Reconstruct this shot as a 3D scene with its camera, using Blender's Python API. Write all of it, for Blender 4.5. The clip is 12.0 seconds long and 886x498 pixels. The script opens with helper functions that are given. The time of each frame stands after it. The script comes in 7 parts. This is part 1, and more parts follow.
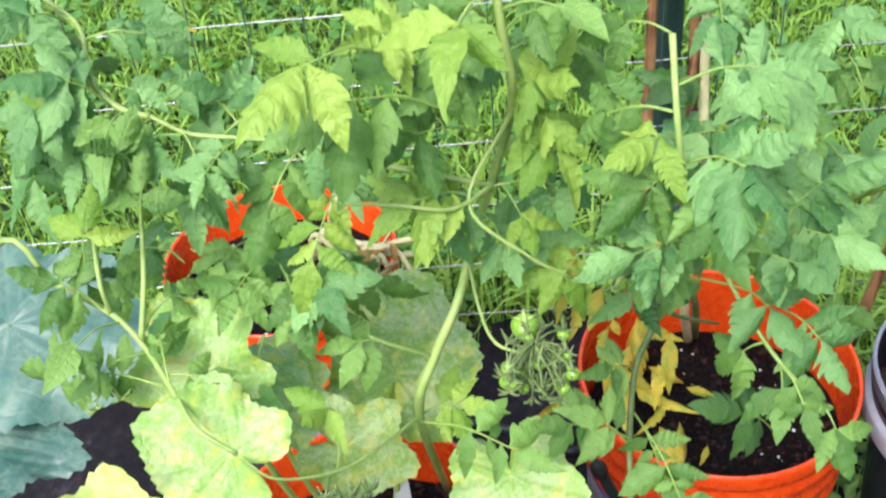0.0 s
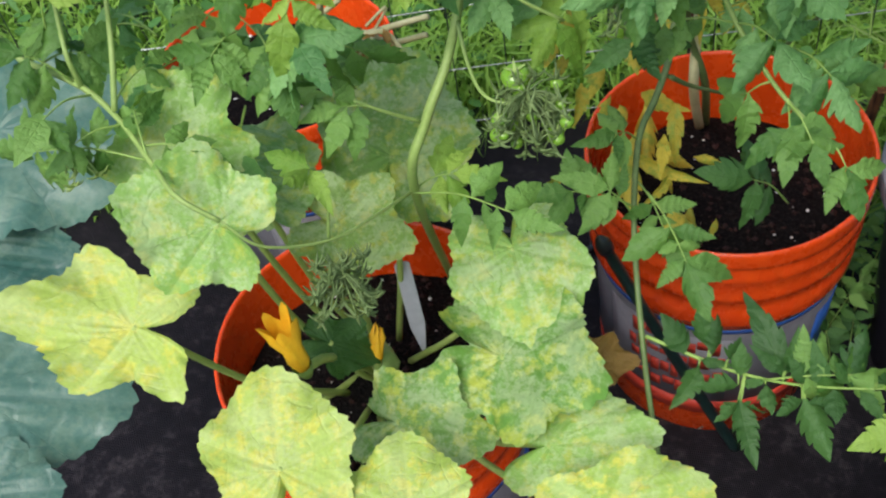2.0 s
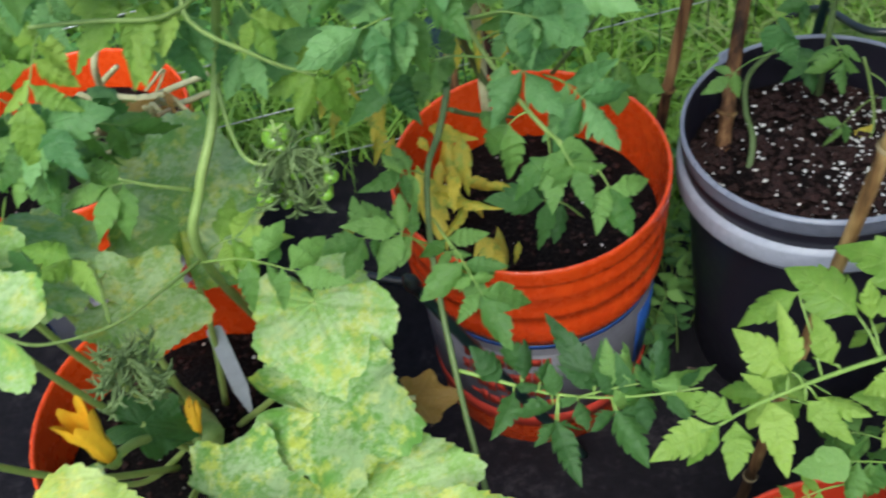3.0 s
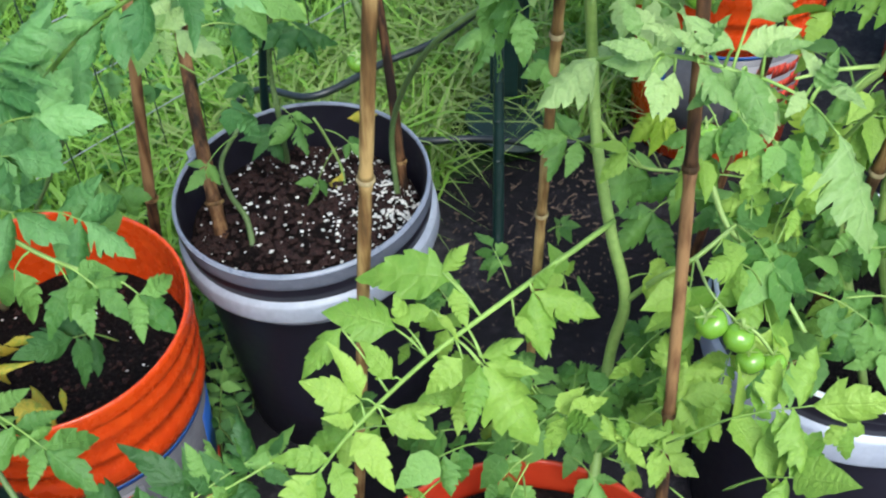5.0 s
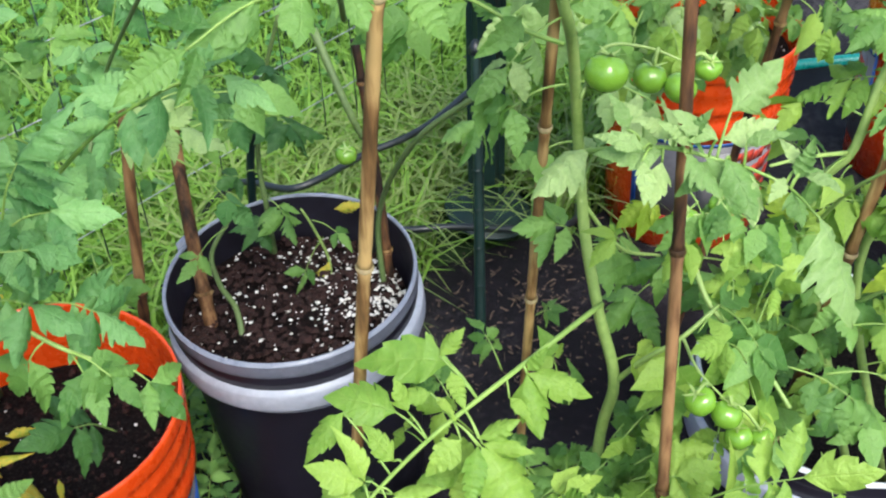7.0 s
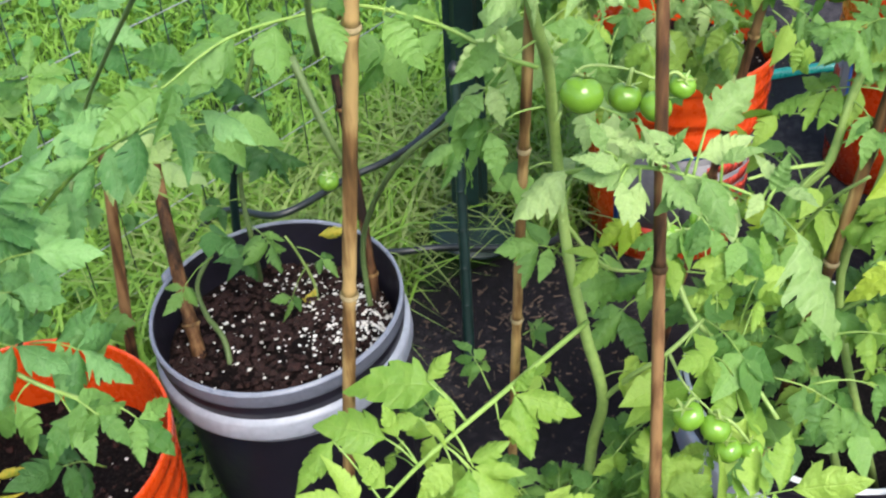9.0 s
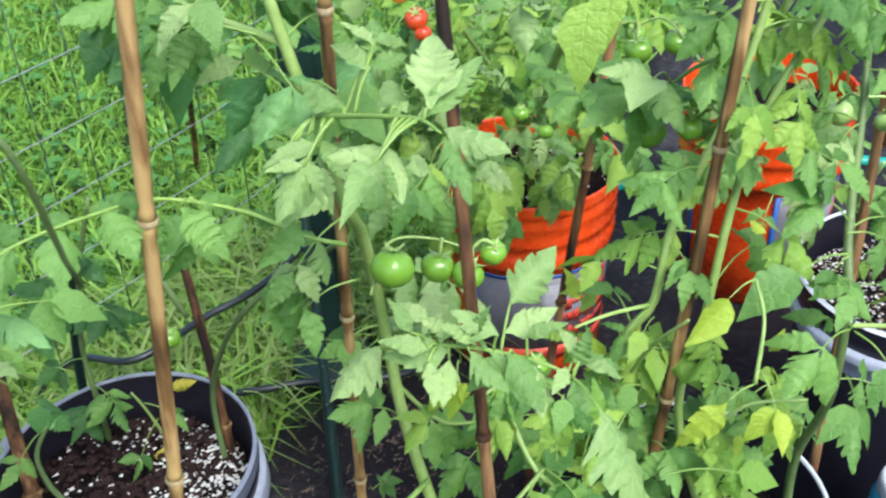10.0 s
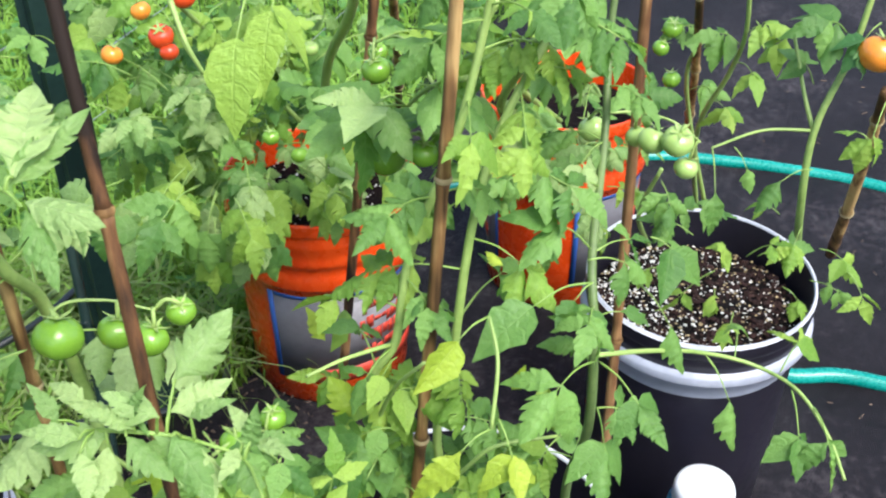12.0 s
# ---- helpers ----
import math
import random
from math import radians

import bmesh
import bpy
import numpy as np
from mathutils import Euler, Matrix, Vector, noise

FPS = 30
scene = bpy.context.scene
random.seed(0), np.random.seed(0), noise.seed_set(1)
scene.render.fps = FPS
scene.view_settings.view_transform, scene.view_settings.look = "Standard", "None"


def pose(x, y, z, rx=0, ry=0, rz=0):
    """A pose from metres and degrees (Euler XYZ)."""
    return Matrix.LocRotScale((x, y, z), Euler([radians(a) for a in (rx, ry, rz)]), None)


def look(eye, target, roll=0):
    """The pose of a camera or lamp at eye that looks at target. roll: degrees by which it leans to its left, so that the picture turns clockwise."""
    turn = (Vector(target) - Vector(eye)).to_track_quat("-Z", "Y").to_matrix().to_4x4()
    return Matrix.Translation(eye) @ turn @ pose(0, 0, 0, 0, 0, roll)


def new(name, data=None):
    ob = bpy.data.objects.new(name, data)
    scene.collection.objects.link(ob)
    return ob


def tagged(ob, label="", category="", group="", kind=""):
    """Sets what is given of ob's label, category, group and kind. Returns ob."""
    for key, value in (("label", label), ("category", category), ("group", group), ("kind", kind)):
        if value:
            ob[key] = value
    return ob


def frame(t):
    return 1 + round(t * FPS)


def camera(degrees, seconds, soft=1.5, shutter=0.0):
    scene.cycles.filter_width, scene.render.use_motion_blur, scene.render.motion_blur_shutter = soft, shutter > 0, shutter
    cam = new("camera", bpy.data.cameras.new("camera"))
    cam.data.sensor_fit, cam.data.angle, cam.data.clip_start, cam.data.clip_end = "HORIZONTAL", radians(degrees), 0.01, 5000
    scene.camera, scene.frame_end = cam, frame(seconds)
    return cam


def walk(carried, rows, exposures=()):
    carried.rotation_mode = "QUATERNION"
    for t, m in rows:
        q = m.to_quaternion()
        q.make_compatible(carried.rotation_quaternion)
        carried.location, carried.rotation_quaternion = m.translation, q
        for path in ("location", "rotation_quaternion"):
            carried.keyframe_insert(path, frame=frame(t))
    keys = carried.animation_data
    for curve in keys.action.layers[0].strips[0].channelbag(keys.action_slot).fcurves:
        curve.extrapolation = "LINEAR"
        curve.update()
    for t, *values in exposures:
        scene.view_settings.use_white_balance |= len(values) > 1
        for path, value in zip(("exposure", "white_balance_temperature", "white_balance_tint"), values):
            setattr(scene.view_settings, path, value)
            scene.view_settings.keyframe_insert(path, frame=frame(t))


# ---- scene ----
cam = camera(44.86, 12.0, soft=2.2, shutter=0.2)
# seconds, metres, degrees
ROWS = [
    (0.0, 0.1857, 0.1319, 1.2587, 49.79, 4.79, -1.37),
    (0.5, 0.1813, 0.1144, 1.2278, 45.92, 5.32, -1.72),
    (1.0, 0.1875, 0.1068, 1.2064, 43.32, 6.07, -1.74),
    (1.5, 0.1941, 0.1125, 1.1999, 41.63, 6.72, -1.90),
    (2.0, 0.1986, 0.1192, 1.1935, 41.29, 7.20, -2.27),
    (2.5, 0.2103, 0.1269, 1.1888, 41.23, 7.53, -5.21),
    (3.0, 0.2511, 0.1332, 1.1930, 41.24, 6.93, -13.06),
    (3.5, 0.2885, 0.1147, 1.2037, 41.49, 5.34, -25.21),
    (3.7, 0.2902, 0.1139, 1.2016, 41.51, 4.38, -30.44),
    (5.3, 0.2124, 0.1160, 1.1999, 45.27, 1.91, -46.30),
    (5.5, 0.2055, 0.1165, 1.2025, 45.92, 1.77, -46.74),
    (6.0, 0.1934, 0.1204, 1.2096, 47.56, 1.19, -47.32),
    (6.5, 0.1953, 0.1186, 1.2161, 48.50, 1.34, -47.37),
    (7.0, 0.1988, 0.1140, 1.2187, 49.11, 1.65, -47.25),
    (8.8, 0.1998, 0.1102, 1.2265, 49.46, 2.53, -48.12),
    (9.0, 0.2016, 0.1121, 1.2243, 49.99, 2.80, -49.10),
    (9.5, 0.2236, 0.1110, 1.2392, 52.39, 2.45, -52.31),
    (10.0, 0.2589, 0.0957, 1.2569, 54.97, 2.03, -55.97),
    (10.5, 0.2713, 0.0855, 1.2577, 56.07, 1.26, -59.72),
    (11.0, 0.2855, 0.0789, 1.2540, 55.62, 0.53, -62.48),
    (11.5, 0.3218, 0.0634, 1.2523, 55.02, 0.11, -63.60),
    (12.0, 0.3725, 0.0455, 1.2461, 54.54, -0.01, -63.61),
]
walk(cam, [(t, pose(x, y, z, rx, ry, rz)) for t, x, y, z, rx, ry, rz in ROWS],
     [(0.0, 1.27, 6350, 16), (0.4, 1.02, 6400, 11), (0.8, 0.6, 6250, 6), (1.5, 0.42, 6350, 8), (2.5, 0.4, 6500, 10), (3.0, 0.46, 6050, 6), (3.5, 0.7, 5700, 2), (5.5, 1.0, 6050, 5), (7.0, 1.1, 6250, 8), (9.0, 1.1, 6450, 10), (9.5, 1.1, 6250, 9), (10.5, 1.12, 5900, 8), (11.5, 1.2, 6300, 10), (12.0, 1.2, 6300, 10)])

# ---------------------------------------------------------------- light
world = bpy.data.worlds.new("overcast_sky")
scene.world = world
world.use_nodes = True
wn, wl = world.node_tree.nodes, world.node_tree.links
sky = wn.new("ShaderNodeTexSky")
sky.sky_type = "NISHITA"
sky.sun_disc = False
sky.sun_elevation, sky.sun_rotation = radians(58), radians(200)
sky.air_density, sky.dust_density, sky.ozone_density = 1.0, 3.0, 1.0
wl.new(sky.outputs[0], wn["Background"].inputs[0])
wn["Background"].inputs[1].default_value = 0.135
sun_data = bpy.data.lights.new("sun", "SUN")
sun_data.energy, sun_data.angle, sun_data.color = 2.2, radians(32), (1.0, 0.97, 0.92)
sun = new("sun", sun_data)
sun.matrix_world = look((-0.9, -1.6, 4.0), (0.4, 0.8, 0.3))

# ---------------------------------------------------------------- materials
MATS = {}


def nodes_of(name):
    m = bpy.data.materials.new(name)
    m.use_nodes = True
    nt = m.node_tree
    bsdf = nt.nodes["Principled BSDF"]
    return m, nt, nt.nodes, nt.links, bsdf


def ramp(nt, stops):
    r = nt.nodes.new("ShaderNodeValToRGB")
    els = r.color_ramp.elements
    while len(els) < len(stops):
        els.new(0.5)
    for e, (p, c) in zip(els, stops):
        e.position, e.color = p, (*c, 1.0)
    return r


def noise_node(nt, scale, detail=4.0, rough=0.6, coord="Object", vec=None):
    n = nt.nodes.new("ShaderNodeTexNoise")
    n.inputs["Scale"].default_value = scale
    n.inputs["Detail"].default_value = detail
    n.inputs["Roughness"].default_value = rough
    if vec is None:
        tc = nt.nodes.new("ShaderNodeTexCoord")
        vec = tc.outputs[coord]
    nt.links.new(vec, n.inputs["Vector"])
    return n


def mix_rgb(nt, fac, a, b, kind="MIX"):
    m = nt.nodes.new("ShaderNodeMix")
    m.data_type, m.blend_type = "RGBA", kind
    for sock, v in ((m.inputs[0], fac), (m.inputs[6], a), (m.inputs[7], b)):
        if hasattr(v, "is_linked"):
            nt.links.new(v, sock)
        elif isinstance(v, tuple):
            sock.default_value = (*v, 1.0)
        else:
            sock.default_value = v
    return m.outputs[2]


def math_node(nt, op, a, b=0.0, c=None):
    m = nt.nodes.new("ShaderNodeMath")
    m.operation = op
    for sock, v in zip(m.inputs, (a, b) if c is None else (a, b, c)):
        if hasattr(v, "is_linked"):
            nt.links.new(v, sock)
        else:
            sock.default_value = v
    return m.outputs[0]


def bump(nt, bsdf, height, strength, dist):
    b = nt.nodes.new("ShaderNodeBump")
    b.inputs["Strength"].default_value, b.inputs["Distance"].default_value = strength, dist
    nt.links.new(height, b.inputs["Height"])
    nt.links.new(b.outputs[0], bsdf.inputs["Normal"])


def solid(name, a, b, scale, rough=0.5, bumpy=0.2, dist=0.001, metal=0.0, spec=0.5, coat=0.0):
    """A surface whose colour wanders between two tones, with fine relief."""
    m, nt, nodes, links, bsdf = nodes_of(name)
    n1 = noise_node(nt, scale)
    n2 = noise_node(nt, scale * 9, 3.0)
    f = math_node(nt, "MULTIPLY_ADD", n2.outputs[0], 0.45, math_node(nt, "MULTIPLY", n1.outputs[0], 0.6))
    r = ramp(nt, [(0.35, a), (0.7, b)])
    links.new(f, r.inputs[0])
    links.new(r.outputs[0], bsdf.inputs["Base Color"])
    bsdf.inputs["Metallic"].default_value = metal
    bsdf.inputs["Specular IOR Level"].default_value = spec
    bsdf.inputs["Coat Weight"].default_value = coat
    links.new(math_node(nt, "MULTIPLY_ADD", n2.outputs[0], 0.25, rough - 0.12), bsdf.inputs["Roughness"])
    bump(nt, bsdf, n2.outputs[0], bumpy, dist)
    MATS[name] = m
    return m


def leaf_material(name, dark, light, vein, through_col, freq=5.0, slant=0.2, powder=0.0, mottle=None, rough=0.55, margin=None, crinkle=1.1):
    """Leaf: veins and mottling along the blade's own coordinates, part of the light let through."""
    m, nt, nodes, links, bsdf = nodes_of(name)
    uv = nodes.new("ShaderNodeUVMap")
    uv.uv_map = "UVMap"
    sep = nodes.new("ShaderNodeSeparateXYZ")
    links.new(uv.outputs[0], sep.inputs[0])
    off = math_node(nt, "ABSOLUTE", math_node(nt, "SUBTRACT", sep.outputs[0], 0.5))
    phase = math_node(nt, "SUBTRACT", sep.outputs[1], math_node(nt, "MULTIPLY", off, slant))
    stray = noise_node(nt, 3.5, 2.0)
    phase = math_node(nt, "ADD", phase, math_node(nt, "MULTIPLY", math_node(nt, "SUBTRACT", stray.outputs[0], 0.5), 0.3))
    wave = math_node(nt, "SINE", math_node(nt, "MULTIPLY", phase, freq * 6.283))
    ribs = math_node(nt, "SMOOTH_MAX", math_node(nt, "SUBTRACT", wave, 0.66), 0.0, 0.1)
    mid = math_node(nt, "SUBTRACT", 1.0, math_node(nt, "MULTIPLY", off, 28.0))
    mid.node.use_clamp = True
    veins = math_node(nt, "MAXIMUM", math_node(nt, "MULTIPLY", ribs, 2.2), mid)
    veins.node.use_clamp = True
    info = nodes.new("ShaderNodeObjectInfo")
    tco = nodes.new("ShaderNodeTexCoord")
    vadd = nodes.new("ShaderNodeVectorMath")
    links.new(tco.outputs["Object"], vadd.inputs[0])
    cmb = nodes.new("ShaderNodeCombineXYZ")
    links.new(math_node(nt, "MULTIPLY", info.outputs["Random"], 37.0), cmb.inputs[0])
    links.new(cmb.outputs[0], vadd.inputs[1])
    own = vadd.outputs[0]
    n1 = noise_node(nt, 2.6, 4.0, vec=own)
    n2 = noise_node(nt, 22.0, 3.0, vec=own)
    f = math_node(nt, "MULTIPLY_ADD", n1.outputs[0], 0.35, math_node(nt, "MULTIPLY", info.outputs["Random"], 0.72))
    base = ramp(nt, [(0.2, dark), (0.8, light)])
    links.new(f, base.inputs[0])
    col = base.outputs[0]
    if mottle:
        n3 = noise_node(nt, 4.6, 5.0, 0.68, vec=own)
        r3 = ramp(nt, [(0.5, (0, 0, 0)), (0.6, (1, 1, 1))])
        links.new(n3.outputs[0], r3.inputs[0])
        col = mix_rgb(nt, r3.outputs[0], col, mottle)
    if powder:
        n4 = noise_node(nt, 17.0, 5.0, 0.72, vec=own)
        n5 = noise_node(nt, 2.6, 3.0, 0.55, vec=own)
        s = math_node(nt, "ADD", math_node(nt, "MULTIPLY", n4.outputs[0], 0.62), math_node(nt, "MULTIPLY", n5.outputs[0], 0.55))
        r4 = ramp(nt, [(0.54, (0, 0, 0)), (0.65, (1, 1, 1))])
        links.new(s, r4.inputs[0])
        col = mix_rgb(nt, math_node(nt, "MULTIPLY", r4.outputs[0], powder), col, (0.66, 0.78, 0.5))
    fine = ramp(nt, [(0.3, (0.84, 0.87, 0.82)), (0.7, (1.14, 1.11, 1.08))])
    links.new(n2.outputs[0], fine.inputs[0])
    col = mix_rgb(nt, 0.8, col, fine.outputs[0], "MULTIPLY")
    if margin:
        n6 = noise_node(nt, 2.4, 4.0, 0.65, vec=own)
        r6 = ramp(nt, [(1.0, (0, 0, 0)), (1.16, (1, 1, 1))])
        links.new(math_node(nt, "MULTIPLY_ADD", n6.outputs[0], 0.9, math_node(nt, "MULTIPLY", sep.outputs[1], 0.62)), r6.inputs[0])
        col = mix_rgb(nt, r6.outputs[0], col, margin)
    col = mix_rgb(nt, math_node(nt, "MULTIPLY", veins, 0.16), col, vein)
    links.new(col, bsdf.inputs["Base Color"])
    bsdf.inputs["Roughness"].default_value = rough
    bsdf.inputs["Specular IOR Level"].default_value = 0.5
    pucker = noise_node(nt, 9.0, 3.0, 0.55, vec=own)
    h = math_node(nt, "SUBTRACT", math_node(nt, "MULTIPLY_ADD", n2.outputs[0], 0.25, math_node(nt, "MULTIPLY", pucker.outputs[0], crinkle)), math_node(nt, "MULTIPLY", veins, 0.25))
    bump(nt, bsdf, h, 0.7, 0.0024)
    links.new(math_node(nt, "MULTIPLY_ADD", pucker.outputs[0], 0.3, rough - 0.17), bsdf.inputs["Roughness"])
    tr = nodes.new("ShaderNodeBsdfTranslucent")
    links.new(mix_rgb(nt, 0.6, col, through_col), tr.inputs[0])
    mx = nodes.new("ShaderNodeMixShader")
    mx.inputs[0].default_value = 0.36
    links.new(bsdf.outputs[0], mx.inputs[1])
    links.new(tr.outputs[0], mx.inputs[2])
    links.new(mx.outputs[0], nodes["Material Output"].inputs[0])
    MATS[name] = m
    return m


def cloth_material():
    m, nt, nodes, links, bsdf = nodes_of("weed_cloth_black")
    tc = nodes.new("ShaderNodeTexCoord")
    n1 = noise_node(nt, 3.5, 6.0, 0.65)
    n2 = noise_node(nt, 70.0, 4.0, 0.7)
    f = math_node(nt, "ADD", math_node(nt, "MULTIPLY", n1.outputs[0], 0.6), math_node(nt, "MULTIPLY", n2.outputs[0], 0.45))
    r = ramp(nt, [(0.38, (0.006, 0.0055, 0.0075)), (0.55, (0.015, 0.013, 0.017)), (0.69, (0.066, 0.058, 0.063))])
    links.new(f, r.inputs[0])
    links.new(r.outputs[0], bsdf.inputs["Base Color"])
    bsdf.inputs["Roughness"].default_value = 0.55
    bsdf.inputs["Specular IOR Level"].default_value = 0.13
    waves = []
    for axis in ("X", "Y"):
        w = nodes.new("ShaderNodeTexWave")
        w.bands_direction = axis
        w.inputs["Scale"].default_value = 130.0
        links.new(tc.outputs["Object"], w.inputs["Vector"])
        waves.append(w.outputs["Fac"])
    h = math_node(nt, "ADD", math_node(nt, "MULTIPLY", math_node(nt, "ADD", *waves), 0.3), n1.outputs[0])
    bump(nt, bsdf, h, 0.6, 0.006)
    MATS["cloth"] = m


def bamboo_material(name, tones):
    m, nt, nodes, links, bsdf = nodes_of(name)
    tc = nodes.new("ShaderNodeTexCoord")
    mp = nodes.new("ShaderNodeMapping")
    mp.inputs["Scale"].default_value = (90, 90, 5)
    links.new(tc.outputs["Object"], mp.inputs[0])
    n = noise_node(nt, 1.0, 5.0, 0.6, vec=mp.outputs[0])
    n2 = noise_node(nt, 9.0, 3.0)
    f = math_node(nt, "ADD", math_node(nt, "MULTIPLY", n.outputs[0], 0.45), math_node(nt, "MULTIPLY", n2.outputs[0], 0.6))
    info = nodes.new("ShaderNodeObjectInfo")
    f = math_node(nt, "ADD", f, math_node(nt, "MULTIPLY", math_node(nt, "SUBTRACT", info.outputs["Random"], 0.5), 0.14))
    r = ramp(nt, [(0.44, tones[0]), (0.53, tones[1]), (0.62, tones[2])])
    links.new(f, r.inputs[0])
    links.new(r.outputs[0], bsdf.inputs["Base Color"])
    bsdf.inputs["Roughness"].default_value = 0.68
    bsdf.inputs["Specular IOR Level"].default_value = 0.3
    bump(nt, bsdf, n.outputs[0], 0.6, 0.0015)
    MATS[name] = m


def soil_material(name, tones):
    m, nt, nodes, links, bsdf = nodes_of(name)
    n = noise_node(nt, 60.0, 6.0, 0.75)
    n2 = noise_node(nt, 240.0, 4.0, 0.7)
    r = ramp(nt, [(0.35, tones[0]), (0.55, tones[1]), (0.75, tones[2])])
    links.new(n2.outputs[0], r.inputs[0])
    links.new(r.outputs[0], bsdf.inputs["Base Color"])
    bsdf.inputs["Roughness"].default_value = 0.85
    bsdf.inputs["Specular IOR Level"].default_value = 0.12
    bump(nt, bsdf, math_node(nt, "ADD", n.outputs[0], n2.outputs[0]), 1.0, 0.009)
    MATS[name] = m


cloth_material()
bamboo_material("bamboo_tan", [(0.05, 0.026, 0.01), (0.2, 0.108, 0.04), (0.46, 0.3, 0.12)])
bamboo_material("bamboo_brown", [(0.018, 0.01, 0.007), (0.13, 0.06, 0.025), (0.3, 0.165, 0.07)])
soil_material("soil_dark", [(0.004, 0.0035, 0.004), (0.013, 0.01, 0.01), (0.045, 0.035, 0.03)])
soil_material("soil_brown", [(0.004, 0.003, 0.003), (0.014, 0.008, 0.007), (0.06, 0.034, 0.028)])
solid("orange_plastic", (0.7, 0.05, 0.005), (0.84, 0.09, 0.008), 6.0, 0.27, 0.06, 0.0006, coat=0.35)
solid("red_plastic", (0.42, 0.025, 0.01), (0.55, 0.05, 0.015), 6.0, 0.35, 0.05, 0.0006)
solid("black_plastic", (0.009, 0.008, 0.013), (0.018, 0.016, 0.027), 8.0, 0.4, 0.08, 0.0006)
solid("grey_plastic", (0.1, 0.11, 0.145), (0.18, 0.19, 0.24), 10.0, 0.35, 0.06, 0.0006)
solid("pale_plastic", (0.29, 0.31, 0.38), (0.44, 0.47, 0.55), 10.0, 0.35, 0.06, 0.0006)
solid("lip_grey", (0.2, 0.22, 0.28), (0.3, 0.32, 0.39), 10.0, 0.3, 0.06, 0.0006)
solid("ring_white", (0.42, 0.44, 0.5), (0.58, 0.6, 0.66), 10.0, 0.32, 0.06, 0.0006)
solid("white_plastic", (0.55, 0.57, 0.6), (0.68, 0.7, 0.72), 9.0, 0.35, 0.05, 0.0006)
solid("label_grey", (0.1, 0.095, 0.11), (0.16, 0.155, 0.17), 12.0, 0.4, 0.08, 0.0005)
solid("label_white", (0.2, 0.19, 0.21), (0.3, 0.29, 0.31), 12.0, 0.45, 0.08, 0.0005)
solid("print_red", (0.5, 0.04, 0.02), (0.62, 0.07, 0.04), 20.0, 0.45, 0.05, 0.0004)
solid("print_blue", (0.02, 0.07, 0.3), (0.03, 0.12, 0.42), 20.0, 0.45, 0.05, 0.0004)
solid("stem_green", (0.19, 0.3, 0.07), (0.33, 0.45, 0.13), 18.0, 0.5, 0.25, 0.0008)
solid("stalk_green", (0.15, 0.27, 0.045), (0.29, 0.43, 0.1), 18.0, 0.5, 0.25, 0.0008)
# darker copy of stem_green, shade put into the colour
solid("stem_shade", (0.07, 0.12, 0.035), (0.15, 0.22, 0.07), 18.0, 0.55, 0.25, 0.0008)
solid("stem_pale", (0.3, 0.42, 0.1), (0.44, 0.55, 0.15), 18.0, 0.55, 0.25, 0.0008)
solid("dry_stem", (0.44, 0.42, 0.2), (0.64, 0.62, 0.36), 22.0, 0.7, 0.4, 0.001)
solid("fruit_green", (0.11, 0.26, 0.02), (0.21, 0.39, 0.04), 26.0, 0.22, 0.03, 0.0004, coat=0.3)
solid("fruit_pale", (0.26, 0.42, 0.1), (0.38, 0.52, 0.16), 26.0, 0.24, 0.03, 0.0004, coat=0.3)
solid("fruit_red", (0.5, 0.03, 0.01), (0.68, 0.09, 0.015), 20.0, 0.22, 0.03, 0.0004, coat=0.3)
solid("fruit_orange", (0.72, 0.2, 0.02), (0.8, 0.32, 0.04), 20.0, 0.24, 0.03, 0.0004, coat=0.3)
solid("petal_yellow", (0.75, 0.36, 0.01), (0.86, 0.55, 0.03), 30.0, 0.5, 0.2, 0.0008)
solid("hose_teal", (0.0, 0.2, 0.16), (0.01, 0.32, 0.26), 16.0, 0.28, 0.1, 0.0006)
solid("post_green", (0.006, 0.018, 0.016), (0.014, 0.038, 0.033), 14.0, 0.38, 0.1, 0.0006)
solid("tube_black", (0.008, 0.012, 0.013), (0.02, 0.026, 0.028), 20.0, 0.35, 0.1, 0.0006)
solid("wire_pale", (0.28, 0.31, 0.3), (0.45, 0.48, 0.48), 30.0, 0.3, 0.1, 0.0004, metal=0.6)
solid("wire_dark", (0.02, 0.045, 0.038), (0.05, 0.08, 0.07), 30.0, 0.45, 0.1, 0.0004)
solid("bottle_teal", (0.01, 0.16, 0.26), (0.02, 0.24, 0.36), 18.0, 0.32, 0.05, 0.0004)
solid("perlite", (0.62, 0.6, 0.55), (0.82, 0.8, 0.76), 60.0, 0.85, 0.4, 0.001)
solid("bark_dark", (0.003, 0.002, 0.002), (0.05, 0.022, 0.018), 120.0, 0.7, 0.4, 0.001, spec=0.2)
solid("litter_brown", (0.03, 0.022, 0.02), (0.22, 0.16, 0.12), 40.0, 0.85, 0.3, 0.001, spec=0.2)
solid("straw", (0.22, 0.16, 0.08), (0.48, 0.38, 0.2), 30.0, 0.8, 0.3, 0.001)
leaf_material("tomato_leaf", (0.06, 0.17, 0.032), (0.2, 0.38, 0.088), (0.3, 0.46, 0.14), (0.28, 0.5, 0.04))
leaf_material("tomato_leaf_bright", (0.15, 0.31, 0.04), (0.32, 0.49, 0.08), (0.4, 0.53, 0.13), (0.38, 0.55, 0.04))
leaf_material("tomato_leaf_dusty", (0.15, 0.3, 0.07), (0.38, 0.53, 0.2), (0.5, 0.61, 0.32), (0.3, 0.5, 0.1))
